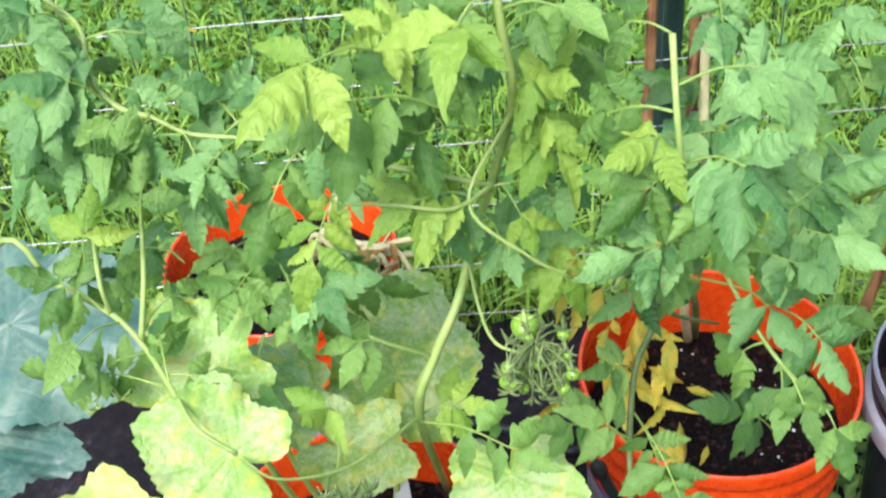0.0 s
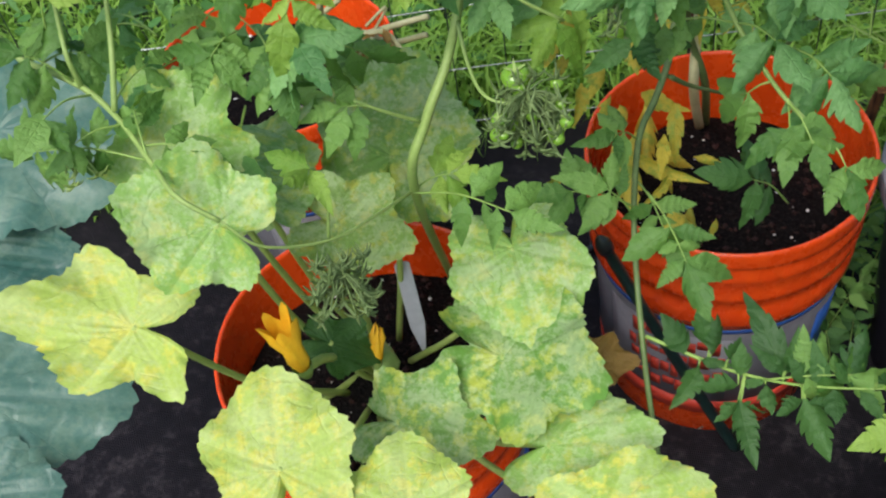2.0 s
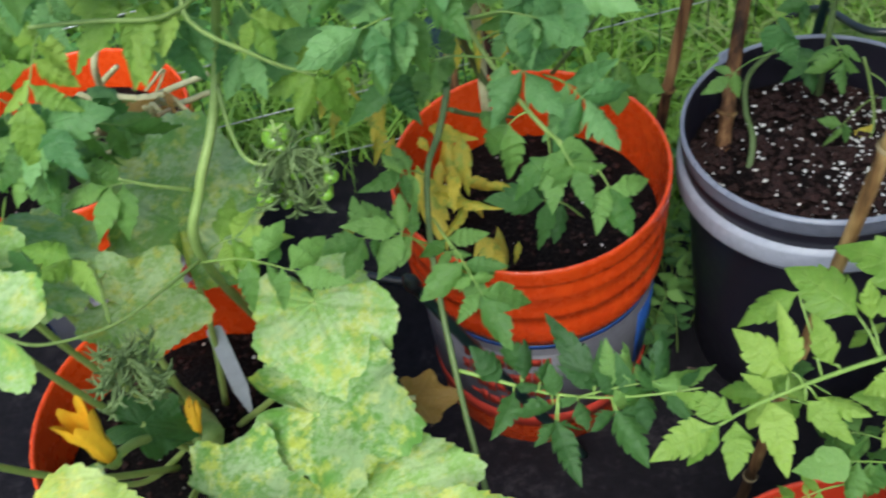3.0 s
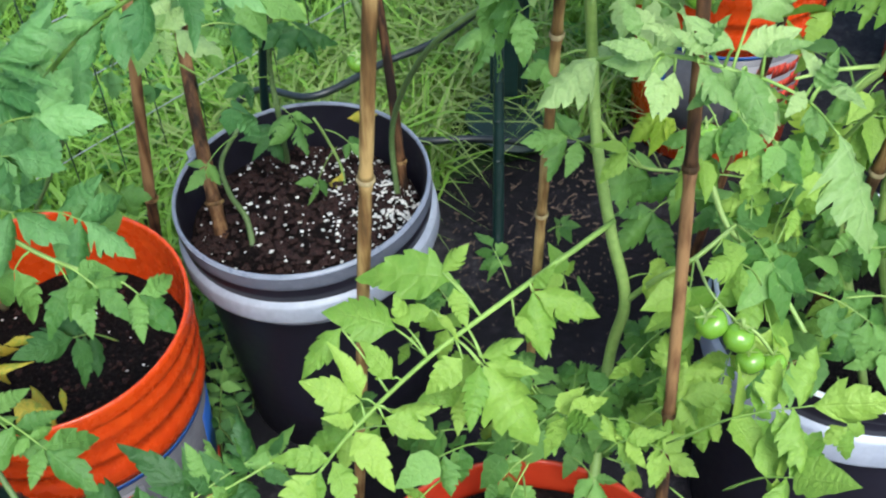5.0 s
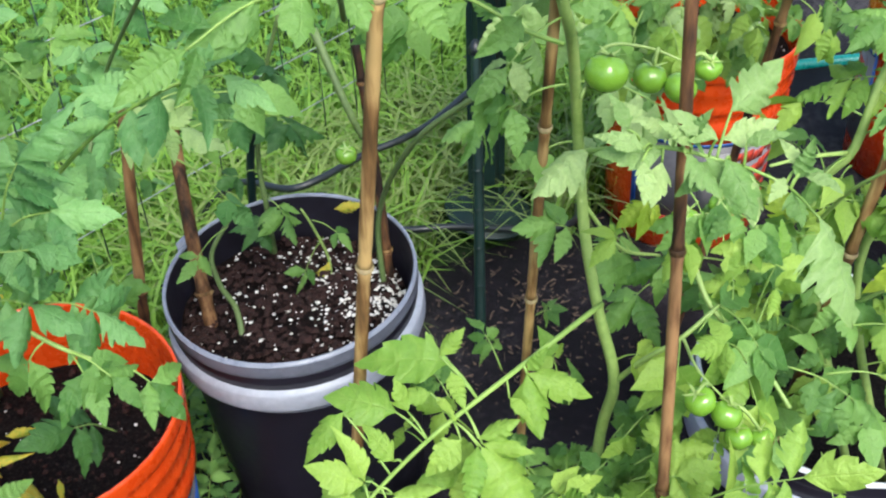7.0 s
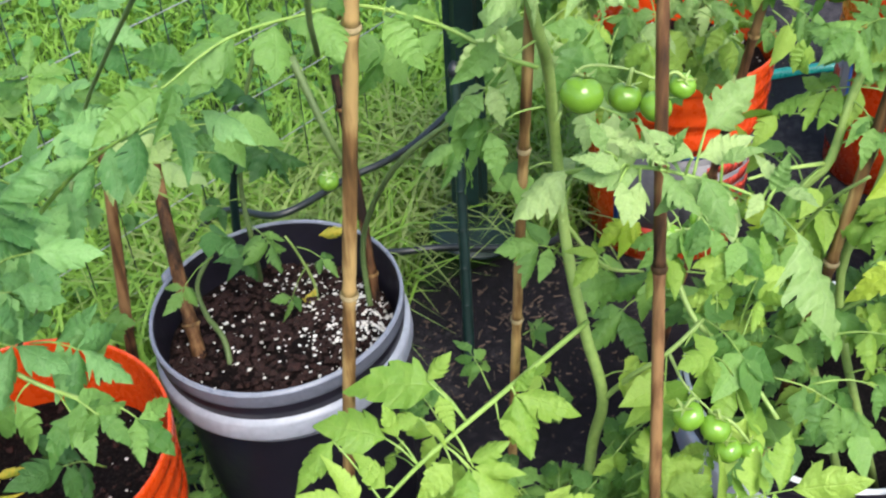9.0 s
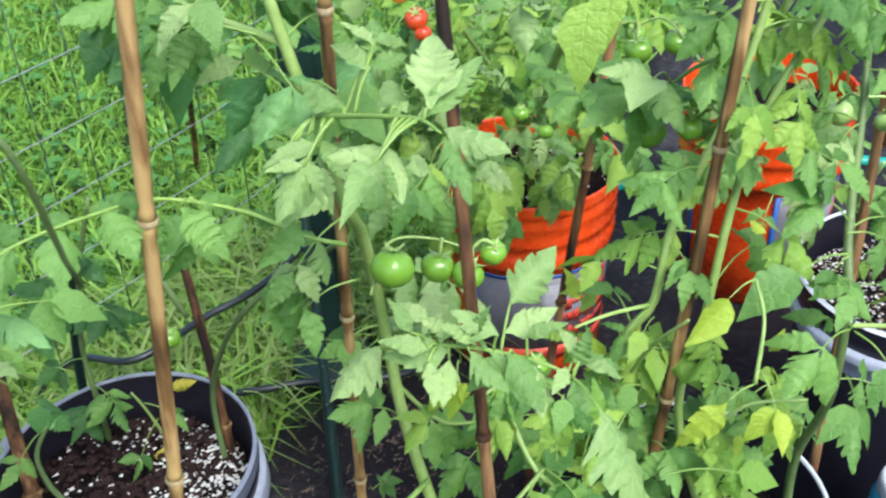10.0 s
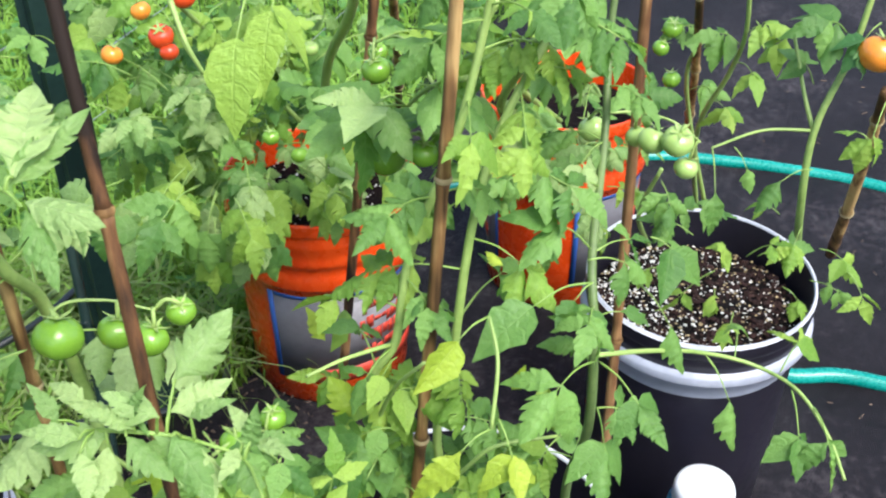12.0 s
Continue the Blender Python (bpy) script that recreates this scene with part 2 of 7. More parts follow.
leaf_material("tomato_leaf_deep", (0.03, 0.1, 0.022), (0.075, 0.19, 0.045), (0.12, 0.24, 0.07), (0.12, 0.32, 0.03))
leaf_material("tomato_leaf_blue", (0.07, 0.21, 0.06), (0.23, 0.45, 0.15), (0.3, 0.48, 0.2), (0.2, 0.45, 0.07))
leaf_material("tomato_leaf_lime", (0.26, 0.4, 0.03), (0.42, 0.54, 0.06), (0.48, 0.58, 0.14), (0.45, 0.56, 0.04))
leaf_material("tomato_leaf_yellow", (0.42, 0.36, 0.03), (0.66, 0.54, 0.06), (0.6, 0.55, 0.14), (0.6, 0.5, 0.05), mottle=(0.3, 0.4, 0.05))
leaf_material("squash_leaf", (0.14, 0.34, 0.06), (0.27, 0.5, 0.11), (0.42, 0.56, 0.22), (0.36, 0.5, 0.07), 5.0, 0.5, 0.42, (0.48, 0.58, 0.09), margin=(0.55, 0.58, 0.08), crinkle=0.3)
leaf_material("squash_leaf_pale", (0.36, 0.56, 0.1), (0.56, 0.7, 0.16), (0.6, 0.68, 0.26), (0.5, 0.58, 0.08), 5.0, 0.5, 0.26, (0.68, 0.7, 0.11), margin=(0.74, 0.66, 0.08), crinkle=0.3)
leaf_material("squash_leaf_dull", (0.11, 0.26, 0.05), (0.22, 0.38, 0.08), (0.34, 0.46, 0.16), (0.28, 0.42, 0.06), 5.0, 0.5, 0.36, (0.42, 0.46, 0.07), margin=(0.44, 0.46, 0.06), crinkle=0.3)
leaf_material("blue_leaf", (0.045, 0.135, 0.115), (0.10, 0.23, 0.19), (0.3, 0.43, 0.36), (0.07, 0.19, 0.11), 4.0, 0.5, 0.1, rough=0.42, crinkle=0.4)
leaf_material("dried_leaf", (0.22, 0.12, 0.03), (0.4, 0.26, 0.07), (0.5, 0.36, 0.12), (0.4, 0.25, 0.05))
leaf_material("grass_blade", (0.11, 0.27, 0.025), (0.28, 0.5, 0.07), (0.2, 0.34, 0.08), (0.22, 0.4, 0.05), 0.5, 0.0)
leaf_material("grass_pale", (0.24, 0.36, 0.09), (0.52, 0.58, 0.26), (0.3, 0.36, 0.14), (0.3, 0.38, 0.1), 0.5, 0.0)
leaf_material("clover_leaf", (0.08, 0.24, 0.045), (0.18, 0.4, 0.1), (0.22, 0.38, 0.14), (0.2, 0.4, 0.06), 0.5, 0.0)


def ground_material():
    m, nt, nodes, links, bsdf = nodes_of("lawn_ground")
    n = noise_node(nt, 7.0, 6.0, 0.7)
    n2 = noise_node(nt, 90.0, 4.0, 0.7)
    f = math_node(nt, "ADD", math_node(nt, "MULTIPLY", n.outputs[0], 0.45), math_node(nt, "MULTIPLY", n2.outputs[0], 0.55))
    r = ramp(nt, [(0.35, (0.008, 0.02, 0.005)), (0.55, (0.022, 0.055, 0.012)), (0.75, (0.06, 0.11, 0.025))])
    links.new(f, r.inputs[0])
    links.new(r.outputs[0], bsdf.inputs["Base Color"])
    bsdf.inputs["Roughness"].default_value = 0.9
    bump(nt, bsdf, n2.outputs[0], 0.8, 0.02)
    MATS["lawn"] = m


ground_material()

# ---------------------------------------------------------------- building helpers
PLACE = {}


def put(ob, world_matrix, parent=None):
    """Sets ob at a world pose, under parent if there is one."""
    PLACE[ob] = world_matrix
    if parent is not None:
        ob.parent = parent
        ob.matrix_basis = PLACE[parent].inverted() @ world_matrix
    else:
        ob.matrix_basis = world_matrix
    return ob


def holder(name, at, label, category, group=""):
    return tagged(put(new(name), Matrix.Translation(at)), label, category, group)


def mesh_from(name, verts, faces, mat, uvs=None, smooth=True):
    me = bpy.data.meshes.new(name)
    me.from_pydata([tuple(v) for v in verts], [], faces)
    if uvs is not None:
        layer = me.uv_layers.new(name="UVMap")
        for loop in me.loops:
            layer.data[loop.index].uv = uvs[loop.vertex_index]
    if smooth:
        me.polygons.foreach_set("use_smooth", [True] * len(me.polygons))
    me.materials.append(MATS[mat])
    me.update()
    return me


def part(name, me, parent, world_matrix=Matrix.Identity(4), label=""):
    return tagged(put(new(name, me), world_matrix, parent), label)


def thing(name, me, at, label, category, group="", kind=""):
    return tagged(put(new(name, me), at if isinstance(at, Matrix) else Matrix.Translation(at)), label, category, group, kind)


def smooth_path(points, steps=6):
    """Catmull-Rom through the points."""
    pts = [Vector(p) for p in points]
    if len(pts) == 2:
        return [pts[0].lerp(pts[1], i / steps) for i in range(steps + 1)]
    ext = [pts[0] * 2 - pts[1], *pts, pts[-1] * 2 - pts[-2]]
    out = []
    for i in range(1, len(ext) - 2):
        a, b, c, d = ext[i - 1:i + 3]
        for s in range(steps):
            t = s / steps
            out.append(0.5 * (2 * b + (c - a) * t + (2 * a - 5 * b + 4 * c - d) * t * t + (3 * b - a - 3 * c + d) * t ** 3))
    out.append(pts[-1])
    return out


def tube_data(path, radius, sides=7, origin=Vector((0, 0, 0)), cap=True):
    """Verts and faces of a tube along a path; radius is a number or a function of 0..1."""
    verts, faces = [], []
    n = len(path)
    up = Vector((0.13, 0.31, 0.94))
    side = None
    for i, p in enumerate(path):
        tan = (path[min(i + 1, n - 1)] - path[max(i - 1, 0)]).normalized()
        if side is None:
            side = tan.cross(up if abs(tan.dot(up)) < 0.95 else Vector((1, 0, 0))).normalized()
        else:
            side = (side - tan * side.dot(tan)).normalized()
        other = tan.cross(side)
        r = radius(i / (n - 1)) if callable(radius) else radius
        for k in range(sides):
            a = 2 * math.pi * k / sides
            verts.append(p - origin + (side * math.cos(a) + other * math.sin(a)) * r)
    for i in range(n - 1):
        for k in range(sides):
            k2 = (k + 1) % sides
            faces.append((i * sides + k, i * sides + k2, (i + 1) * sides + k2, (i + 1) * sides + k))
    if cap:
        faces.append(tuple(range(sides))[::-1])
        faces.append(tuple((n - 1) * sides + k for k in range(sides)))
    return verts, faces


def tube(name, points, radius, mat, parent, label="", sides=7, steps=6):
    path = smooth_path(points, steps)
    o = path[0]
    v, f = tube_data(path, radius, sides, o)
    return part(name, mesh_from(name, v, f, mat), parent, Matrix.Translation(o), label)


def lathe(profile, sides=48, a0=0.0, a1=2 * math.pi):
    """Verts and faces turned from (radius, height) pairs."""
    full = abs(a1 - a0 - 2 * math.pi) < 1e-6
    cols = sides if full else sides + 1
    verts, faces = [], []
    for r, z in profile:
        for k in range(cols):
            a = a0 + (a1 - a0) * k / sides
            verts.append((r * math.cos(a), r * math.sin(a), z))
    for i in range(len(profile) - 1):
        for k in range(sides):
            k2 = (k + 1) % cols
            faces.append((i * cols + k, i * cols + k2, (i + 1) * cols + k2, (i + 1) * cols + k))
    return verts, faces


def cyl_patch(r0, r1, z0, z1, a0, a1, thick=0.0012, segs=14):
    """A thin curved plate on a tapering wall, r0 at z0 and r1 at z1."""
    verts, faces = [], []
    for k in range(segs + 1):
        a = a0 + (a1 - a0) * k / segs
        c, s = math.cos(a), math.sin(a)
        for r, z in ((r0, z0), (r1, z1), (r1 + thick, z1), (r0 + thick, z0)):
            verts.append((r * c, r * s, z))
    for k in range(segs):
        b = 4 * k
        for j in range(4):
            faces.append((b + j, b + (j + 1) % 4, b + 4 + (j + 1) % 4, b + 4 + j))
    faces += [(0, 3, 2, 1), tuple(4 * segs + j for j in range(4))]
    return verts, faces


# ---------------------------------------------------------------- leaves
def leaflet_shape(seed, width, depth, lobes, fold, droop, curl):
    """One tomato leaflet of length 1 along +y: uneven forward lobes, a drawn-out tip, a puckered blade."""
    rng = random.Random(seed)
    top = rng.uniform(0.66, 0.76)
    steps = [rng.uniform(0.8, 1.25) * (1.25 - 0.5 * i / lobes) for i in range(lobes)]
    total = sum(steps)
    rows, v = [], 0.12
    for i, st in enumerate(steps):
        w = (top - 0.12) * st / total
        rows += [(v + w * f, i, f) for f in (0.0, 0.22, 0.5, 0.8)]
        v += w
    rows += [(top + (1.0 - top) * f, lobes, f) for f in (0.0, 0.2, 0.45, 0.7, 1.0)]
    notch = [[depth * rng.uniform(0.5, 1.25) * (1.0 - 0.35 * i / lobes) for i in range(lobes + 1)] for _ in range(2)]
    notch[0][0] = notch[1][0] = 0.5
    twist, bend = rng.uniform(-0.35, 0.35), rng.uniform(-0.12, 0.12)
    swell = [rng.uniform(0.9, 1.12), rng.uniform(0.9, 1.12)]
    verts, uvs, faces = [], [], []
    for s in (-1.0, -0.5, 0.0, 0.5, 1.0):
        verts.append((0.011 * s, 0.0, 0.0))
        uvs.append((0.5 + 0.02 * s, 0.0))
    for v, i, f in rows:
        u = min(1.0, max(0.0, (v - 0.1) / 0.9))
        env = width * max(0.0, math.sin(math.pi * u ** 0.6)) ** 0.8 * (1.18 - 0.4 * u)
        for s in (-1.0, -0.5, 0.0, 0.5, 1.0):
            k = 0 if s < 0 else 1
            cut = notch[k][i] * (1.0 if f == 0.0 else 0.5 if f == 0.22 else 0.14 if f < 0.75 else 0.0)
            if i == lobes and f > 0.0:
                cut = 0.0
            if abs(s) == 1.0:
                x = s * env * swell[k] * (1.0 - cut) + 0.006 * s
                y = v + ((0.07 * f if f > 0 else -0.02) if i < lobes else 0.0)
                ripple = rng.uniform(-0.04, 0.04)
            else:
                x, y = s * env * swell[k] * (1.0 - 0.3 * cut), v
                ripple = 0.026 * math.cos(6.283 * f) * abs(s) * 2 * env / width + rng.uniform(-0.014, 0.014)
            z = -droop * v * v + fold * abs(x) - curl * x * x * 4 + twist * x * v + ripple
            verts.append((x + bend * v * v, y, z))
            uvs.append((0.5 + 0.5 * s, (i + f - 0.5) * 0.2 + 0.15))
    for i in range(len(rows)):
        for j in range(4):
            a = i * 5 + j
            faces.append((a, a + 1, a + 6, a + 5))
    return verts, faces, uvs


def round_shape(seed, fold, droop):
    """A small plain oval leaflet."""
    rng = random.Random(seed)
    n = 10
    verts, uvs, faces = [], [], []
    for i in range(n + 1):
        v = i / n
        w = 0.3 * math.sin(math.pi * v ** 0.68) * (1.12 - 0.3 * v) * (0.9 if i in (3, 6) else 1.0) if 0 < v < 1 else 0.0
        for s in (-1.0, -0.5, 0.0, 0.5, 1.0):
            x = s * w * (1 + 0.08 * rng.uniform(-1, 1))
            verts.append((x, v, fold * abs(x) - droop * v * v))
            uvs.append((0.5 + 0.5 * s, v))
    for i in range(n):
        for j in range(4):
            a = i * 5 + j
            faces.append((a, a + 1, a + 6, a + 5))
    return verts, faces, uvs


SHAPES = [leaflet_shape(11 + i, *args) for i, args in enumerate([
    (0.24, 0.36, 3, 0.35, 0.25, 0.3), (0.27, 0.30, 3, 0.2, 0.45, 0.7), (0.21, 0.42, 4, 0.5, 0.15, 0.2), (0.28, 0.44, 3, 0.15, 0.35, 0.9),
    (0.25, 0.26, 3, 0.4, 0.60, 0.4), (0.24, 0.46, 3, -0.25, 0.3, 0.7), (0.28, 0.38, 2, 0.25, 0.22, 0.8), (0.19, 0.34, 3, 0.55, 0.5, 0.2)])]
OVALS = [round_shape(40 + i, *a) for i, a in enumerate([(0.2, 0.25), (0.05, 0.4), (0.35, 0.1)])]
BLADES = {}


def blade_mesh(kind, k, mat):
    key = (kind, k, mat)
    if key not in BLADES:
        v, f, u = (SHAPES if kind == "leaflet" else OVALS)[k]
        BLADES[key] = mesh_from(kind, v, f, mat, u)
    return BLADES[key]


def aim(base, direction, normal, size):
    """A pose with +y along direction and +z near normal."""
    y = direction.normalized()
    x = y.cross(normal)
    x = x.normalized() if x.length > 1e-4 else y.orthogonal().normalized()
    z = x.cross(y)
    return Matrix.Translation(base) @ Matrix((x, y, z)).transposed().to_4x4() @ Matrix.Diagonal((size, size, size, 1))


LEAF_RNG = random.Random(7)


def sprout(plant, pts, count, size, mats, seed, reach=(1.6, 2.8), low=0.0, high=1.0, hang=0.4, face=(-0.1, -0.6, 1.0), pairs=(1, 3), wide=1.0):
    """Leaves set round a stem at random, each turned its own way."""
    rng = random.Random(seed)
    path = smooth_path(pts, 8)
    for i in range(count):
        s = low + (high - low) * (i + rng.random()) / count
        p = path[min(int(s * (len(path) - 1)), len(path) - 1)]
        a = 2.4 * i + rng.uniform(-0.5, 0.5)
        d = Vector((math.cos(a), math.sin(a), rng.uniform(-0.35, 0.45))).normalized()
        sz = size * rng.uniform(0.75, 1.2)
        compound_leaf(plant, p, p + d * sz * rng.uniform(*reach), sz, rng.choice(mats), rng.randint(*pairs), face, hang * rng.uniform(0.4, 1.6), wide=wide, plain=0.1)



def compound_leaf(plant, base, tip, size, mat="tomato_leaf", pairs=3, face=(0.0, -0.3, 1.0), hang=0.35, arch=0.06, small=True, stem="stem_green", wide=1.0, plain=0.0):
    """A tomato leaf: a stalk from base that ends in a leaflet at tip, with pairs of leaflets along it."""
    rng = LEAF_RNG
    base, tip, face = Vector(base), Vector(tip), Vector(face).normalized()
    span = (tip - base).length
    end = tip - (tip - base).normalized() * min(size * 0.95, span * 0.45)
    mid = base.lerp(end, 0.5) + Vector((0, 0, arch * span))
    path = smooth_path([base, mid, end], 5)
    r0 = 0.0008 + 0.0026 * span
    v, f = tube_data(path, lambda s: r0 * (1 - 0.6 * s) * (0.45 if s == 0 else 1.0), 5, base)
    stalk = part("leaf", mesh_from("leaf_stalk", v, f, "stalk_green" if stem == "stem_green" else stem), plant, Matrix.Translation(base))
    n = len(path) - 1
    pairs = min(pairs, max(1, int(0.8 * span / (0.44 * size * wide)))) if pairs else 0

    def along(s):
        i = min(int(s * n), n - 1)
        return path[i].lerp(path[i + 1], s * n - i), (path[i + 1] - path[i]).normalized()

    def one(p, d, sz, k=None):
        nrm = (face + Vector([rng.uniform(-0.5, 0.5) for _ in range(3)])).normalized()
        oval = rng.random() < plain
        me = blade_mesh("leaflet", rng.randrange(8) if k is None else k, mat) if not oval else blade_mesh("oval", rng.randrange(3), mat)
        m = aim(p, d, nrm, sz)
        part("leaflet", me, stalk, m @ Matrix.Diagonal((wide, 1, 1, 1)))

    p, tan = along(1.0)
    one(p, tan + Vector((0, 0, -hang * 0.5)), max((tip - p).length, size * 0.8))
    for i in range(pairs):
        s = 0.93 - i * (0.68 / max(pairs, 1)) + rng.uniform(-0.04, 0.04)
        p, tan = along(s)
        side = face.cross(tan).normalized()
        for sign in (-1, 1):
            p = along(max(0.05, min(1.0, s + rng.uniform(-0.05, 0.05))))[0]
            d = tan * rng.uniform(0.15, 0.75) + side * sign + Vector((0, 0, -hang * rng.uniform(0.5, 1.4)))
            one(p, d, size * rng.uniform(0.7, 1.02) * (1.0 - 0.12 * abs(i - 0.6)))
        if small and i < pairs - 1:
            p, tan = along(s - 0.34 / pairs)
            for sign in (-1, 1):
                if rng.random() < 0.75:
                    d = tan * rng.uniform(0.0, 0.5) + side * sign + Vector((0, 0, -hang * rng.uniform(0.2, 1.4)))
                    one(p, d, size * rng.uniform(0.28, 0.45))
    return stalk


def rachis(plant, pts, r, face, mat, stem="stem_green"):
    """The stalk of a large compound leaf, whose leaflets blade() sets one by one."""
    path = smooth_path(pts, 6)
    v, f = tube_data(path, lambda s: 0.8 * r * (1 - 0.6 * s), 7, path[0])
    stalk = part("leaf", mesh_from("leaf_stalk", v, f, "stalk_green"), plant, Matrix.Translation(path[0]))
    return stalk, path, Vector(face).normalized(), mat, stem


def blade(leaf, start, tip, wide=1.0, k=None, oval=False):
    stalk, path, face, mat, stem = leaf
    start, tip = Vector(start), Vector(tip)
    p = min(path, key=lambda q: (q - start).length)
    if (start - p).length > 0.004:
        v, f = tube_data(smooth_path([p, p.lerp(start, 0.5) + Vector((0, 0, 0.003)), start], 3), lambda s: 0.0010 - 0.0003 * s, 5, p)
        part("leaflet_stalk", mesh_from("leaflet_stalk", v, f, "stalk_green"), stalk, Matrix.Translation(p))
    rng = LEAF_RNG
    nrm = (face + Vector([rng.uniform(-0.4, 0.4) for _ in range(3)])).normalized()
    me = blade_mesh("oval", rng.randrange(3), mat) if oval else blade_mesh("leaflet", rng.randrange(8) if k is None else k, mat)
    part("leaflet", me, stalk, aim(start, tip - start, nrm, (tip - start).length) @ Matrix.Diagonal((wide, 1, 1, 1)))


def single_leaf(plant, base, tip, mat, face=(0.0, -0.3, 1.0), wide=1.0, k=None, oval=False, name="leaf"):
    """One leaflet on its own short stalk."""
    base, tip = Vector(base), Vector(tip)
    me = blade_mesh("oval" if oval else "leaflet", (LEAF_RNG.randrange(3 if oval else 8)) if k is None else k, mat)
    return part(name, me, plant, aim(base, tip - base, Vector(face), (tip - base).length) @ Matrix.Diagonal((wide, 1, 1, 1)))


def squash_shape(seed, lobes, teeth, cup, wave):
    """A broad leaf with uneven blunt lobes: the stalk joins at the origin, the tip lies at y = 1."""
    rng = random.Random(seed)
    segs, rings = 164, 10
    verts, uvs, faces = [(0, 0, 0)], [(0.5, 0.0)], []
    heads = [0.0, 1.15 + rng.uniform(-0.15, 0.15), -1.15 + rng.uniform(-0.15, 0.15), 2.2 + rng.uniform(-0.15, 0.15), -2.2 + rng.uniform(-0.15, 0.15)]
    size = [1.0, rng.uniform(0.7, 1.05), rng.uniform(0.7, 1.05), rng.uniform(0.5, 0.9), rng.uniform(0.5, 0.9)]
    ph = [rng.uniform(0, 6.28) for _ in range(6)]
    jag, edge = 0.0, []
    for k in range(segs):
        jag = rng.uniform(0.3, 1.2) if k % 4 == 0 else jag
        edge.append(jag)
    for j in range(1, rings + 1):
        q = j / rings
        for k in range(segs):
            a = 2 * math.pi * (k + 0.5) / segs
            a = math.atan2(math.sin(a), math.cos(a))
            b = abs(a)
            r = 0.54 + 0.24 * max(0.0, math.cos(b)) + 0.03 * math.sin(3 * a + ph[0])
            near, off = 9.0, 0.0
            for h, g in zip(heads, size):
                d = math.atan2(math.sin(a - h), math.cos(a - h))
                r += lobes * g * math.exp(-(d / 0.3) ** 2) * (0.5 + 0.5 * q)
                if abs(d) < near:
                    near, off = abs(d), d
            r /= 0.78 + lobes
            r *= 1 - 0.66 * math.exp(-((math.pi - b) / 0.26) ** 2)
            if j >= rings - 1:
                r *= 1 + (teeth * 0.62 if j == rings else teeth * 0.12) * ((k % 4) / 3.0 - 0.5) * edge[k]
            x, y = q * r * math.sin(a), q * r * math.cos(a)
            rib = math.exp(-(off / 0.16) ** 2)
            z = cup * q * q * 0.3 + wave * q * q * (math.sin(2 * a + ph[1]) + 0.7 * math.sin(5 * a + ph[2]) * q + 0.4 * math.sin(11 * a + ph[3]) * q * q)
            z += -0.035 * rib * q + 0.014 * math.sin(16 * q + 4 * abs(off) * 5 + ph[4]) * q * (1 - rib) + 0.02 * math.sin(7 * x + ph[5]) * math.sin(8 * y + ph[2])
            verts.append((x, y, z))
            uvs.append((0.5 + 0.7 * math.tan(max(-1.1, min(1.1, off))) * q, q))
    for k in range(segs):
        faces.append((0, 1 + (k + 1) % segs, 1 + k))
        for j in range(rings - 1):
            a, b = 1 + j * segs + k, 1 + j * segs + (k + 1) % segs
            faces.append((a, b, b + segs, a + segs))
    return verts, faces, uvs


BROAD = [squash_shape(3 + i, *a) for i, a in enumerate([(0.36, 0.09, 0.25, 0.085), (0.18, 0.08, 0.3, 0.085), (0.26, 0.09, -0.3, 0.09), (0.13, 0.075, -0.2, 0.08)])]


def broad_leaf(plant, root, attach, tip, mat, k=0, face=(0.0, -0.35, 1.0), wide=1.0, stem="stem_pale", bow=-0.03):
    """A squash leaf on its long stalk."""
    attach, tip, root = Vector(attach), Vector(tip), Vector(root)
    attach = attach.lerp(tip, 0.24)
    wide = wide * 0.92
    mid = root.lerp(attach, 0.55) + Vector((0, 0, bow))
    path = smooth_path([root, mid, attach], 6)
    v, f = tube_data(path, lambda s: 0.0036 - 0.0012 * s, 7, root)
    stalk = part("leaf_stalk", mesh_from("leaf_stalk", v, f, stem), plant, Matrix.Translation(root))
    key = ("broad", k, mat)
    if key not in BLADES:
        sv, sf, su = BROAD[k]
        BLADES[key] = mesh_from("broad_leaf", sv, sf, mat, su)
    m = aim(attach, tip - attach, Vector(face), (tip - attach).length)
    part("leaf_blade", BLADES[key], stalk, m @ Matrix.Diagonal((wide, 1, 1, 1)))


# ---------------------------------------------------------------- fruit
def fruit_shape(ribs):
    verts, faces = [], []
    rings, segs = 10, 20
    for j in range(rings + 1):
        th = math.pi * j / rings
        for k in range(segs):
            a = 2 * math.pi * k / segs
            r = math.sin(th) * (1 + ribs * math.cos(5 * a) * math.sin(th))
            dent = 0.16 * math.exp(-(th / 0.45) ** 2)
            verts.append((r * math.cos(a), r * math.sin(a), 0.9 * math.cos(th) - dent))
    for j in range(rings):
        for k in range(segs):
            k2 = (k + 1) % segs
            faces.append((j * segs + k, j * segs + k2, (j + 1) * segs + k2, (j + 1) * segs + k)[::-1])
    return verts, faces


def calyx_shape():
    verts, faces = [], []
    for k in range(5):
        a = 2 * math.pi * k / 5
        c, s = math.cos(a), math.sin(a)
        b = len(verts)
        for q, w, z in ((0.0, 0.1, 0.0), (0.35, 0.13, 0.08), (0.7, 0.08, 0.18), (1.0, 0.0, 0.34)):
            verts += [(q * c - w * s, q * s + w * c, z), (q * c + w * s, q * s - w * c, z)]
        for i in range(3):
            faces.append((b + 2 * i, b + 2 * i + 1, b + 2 * i + 3, b + 2 * i + 2))
    return verts, faces


FRUIT = {}


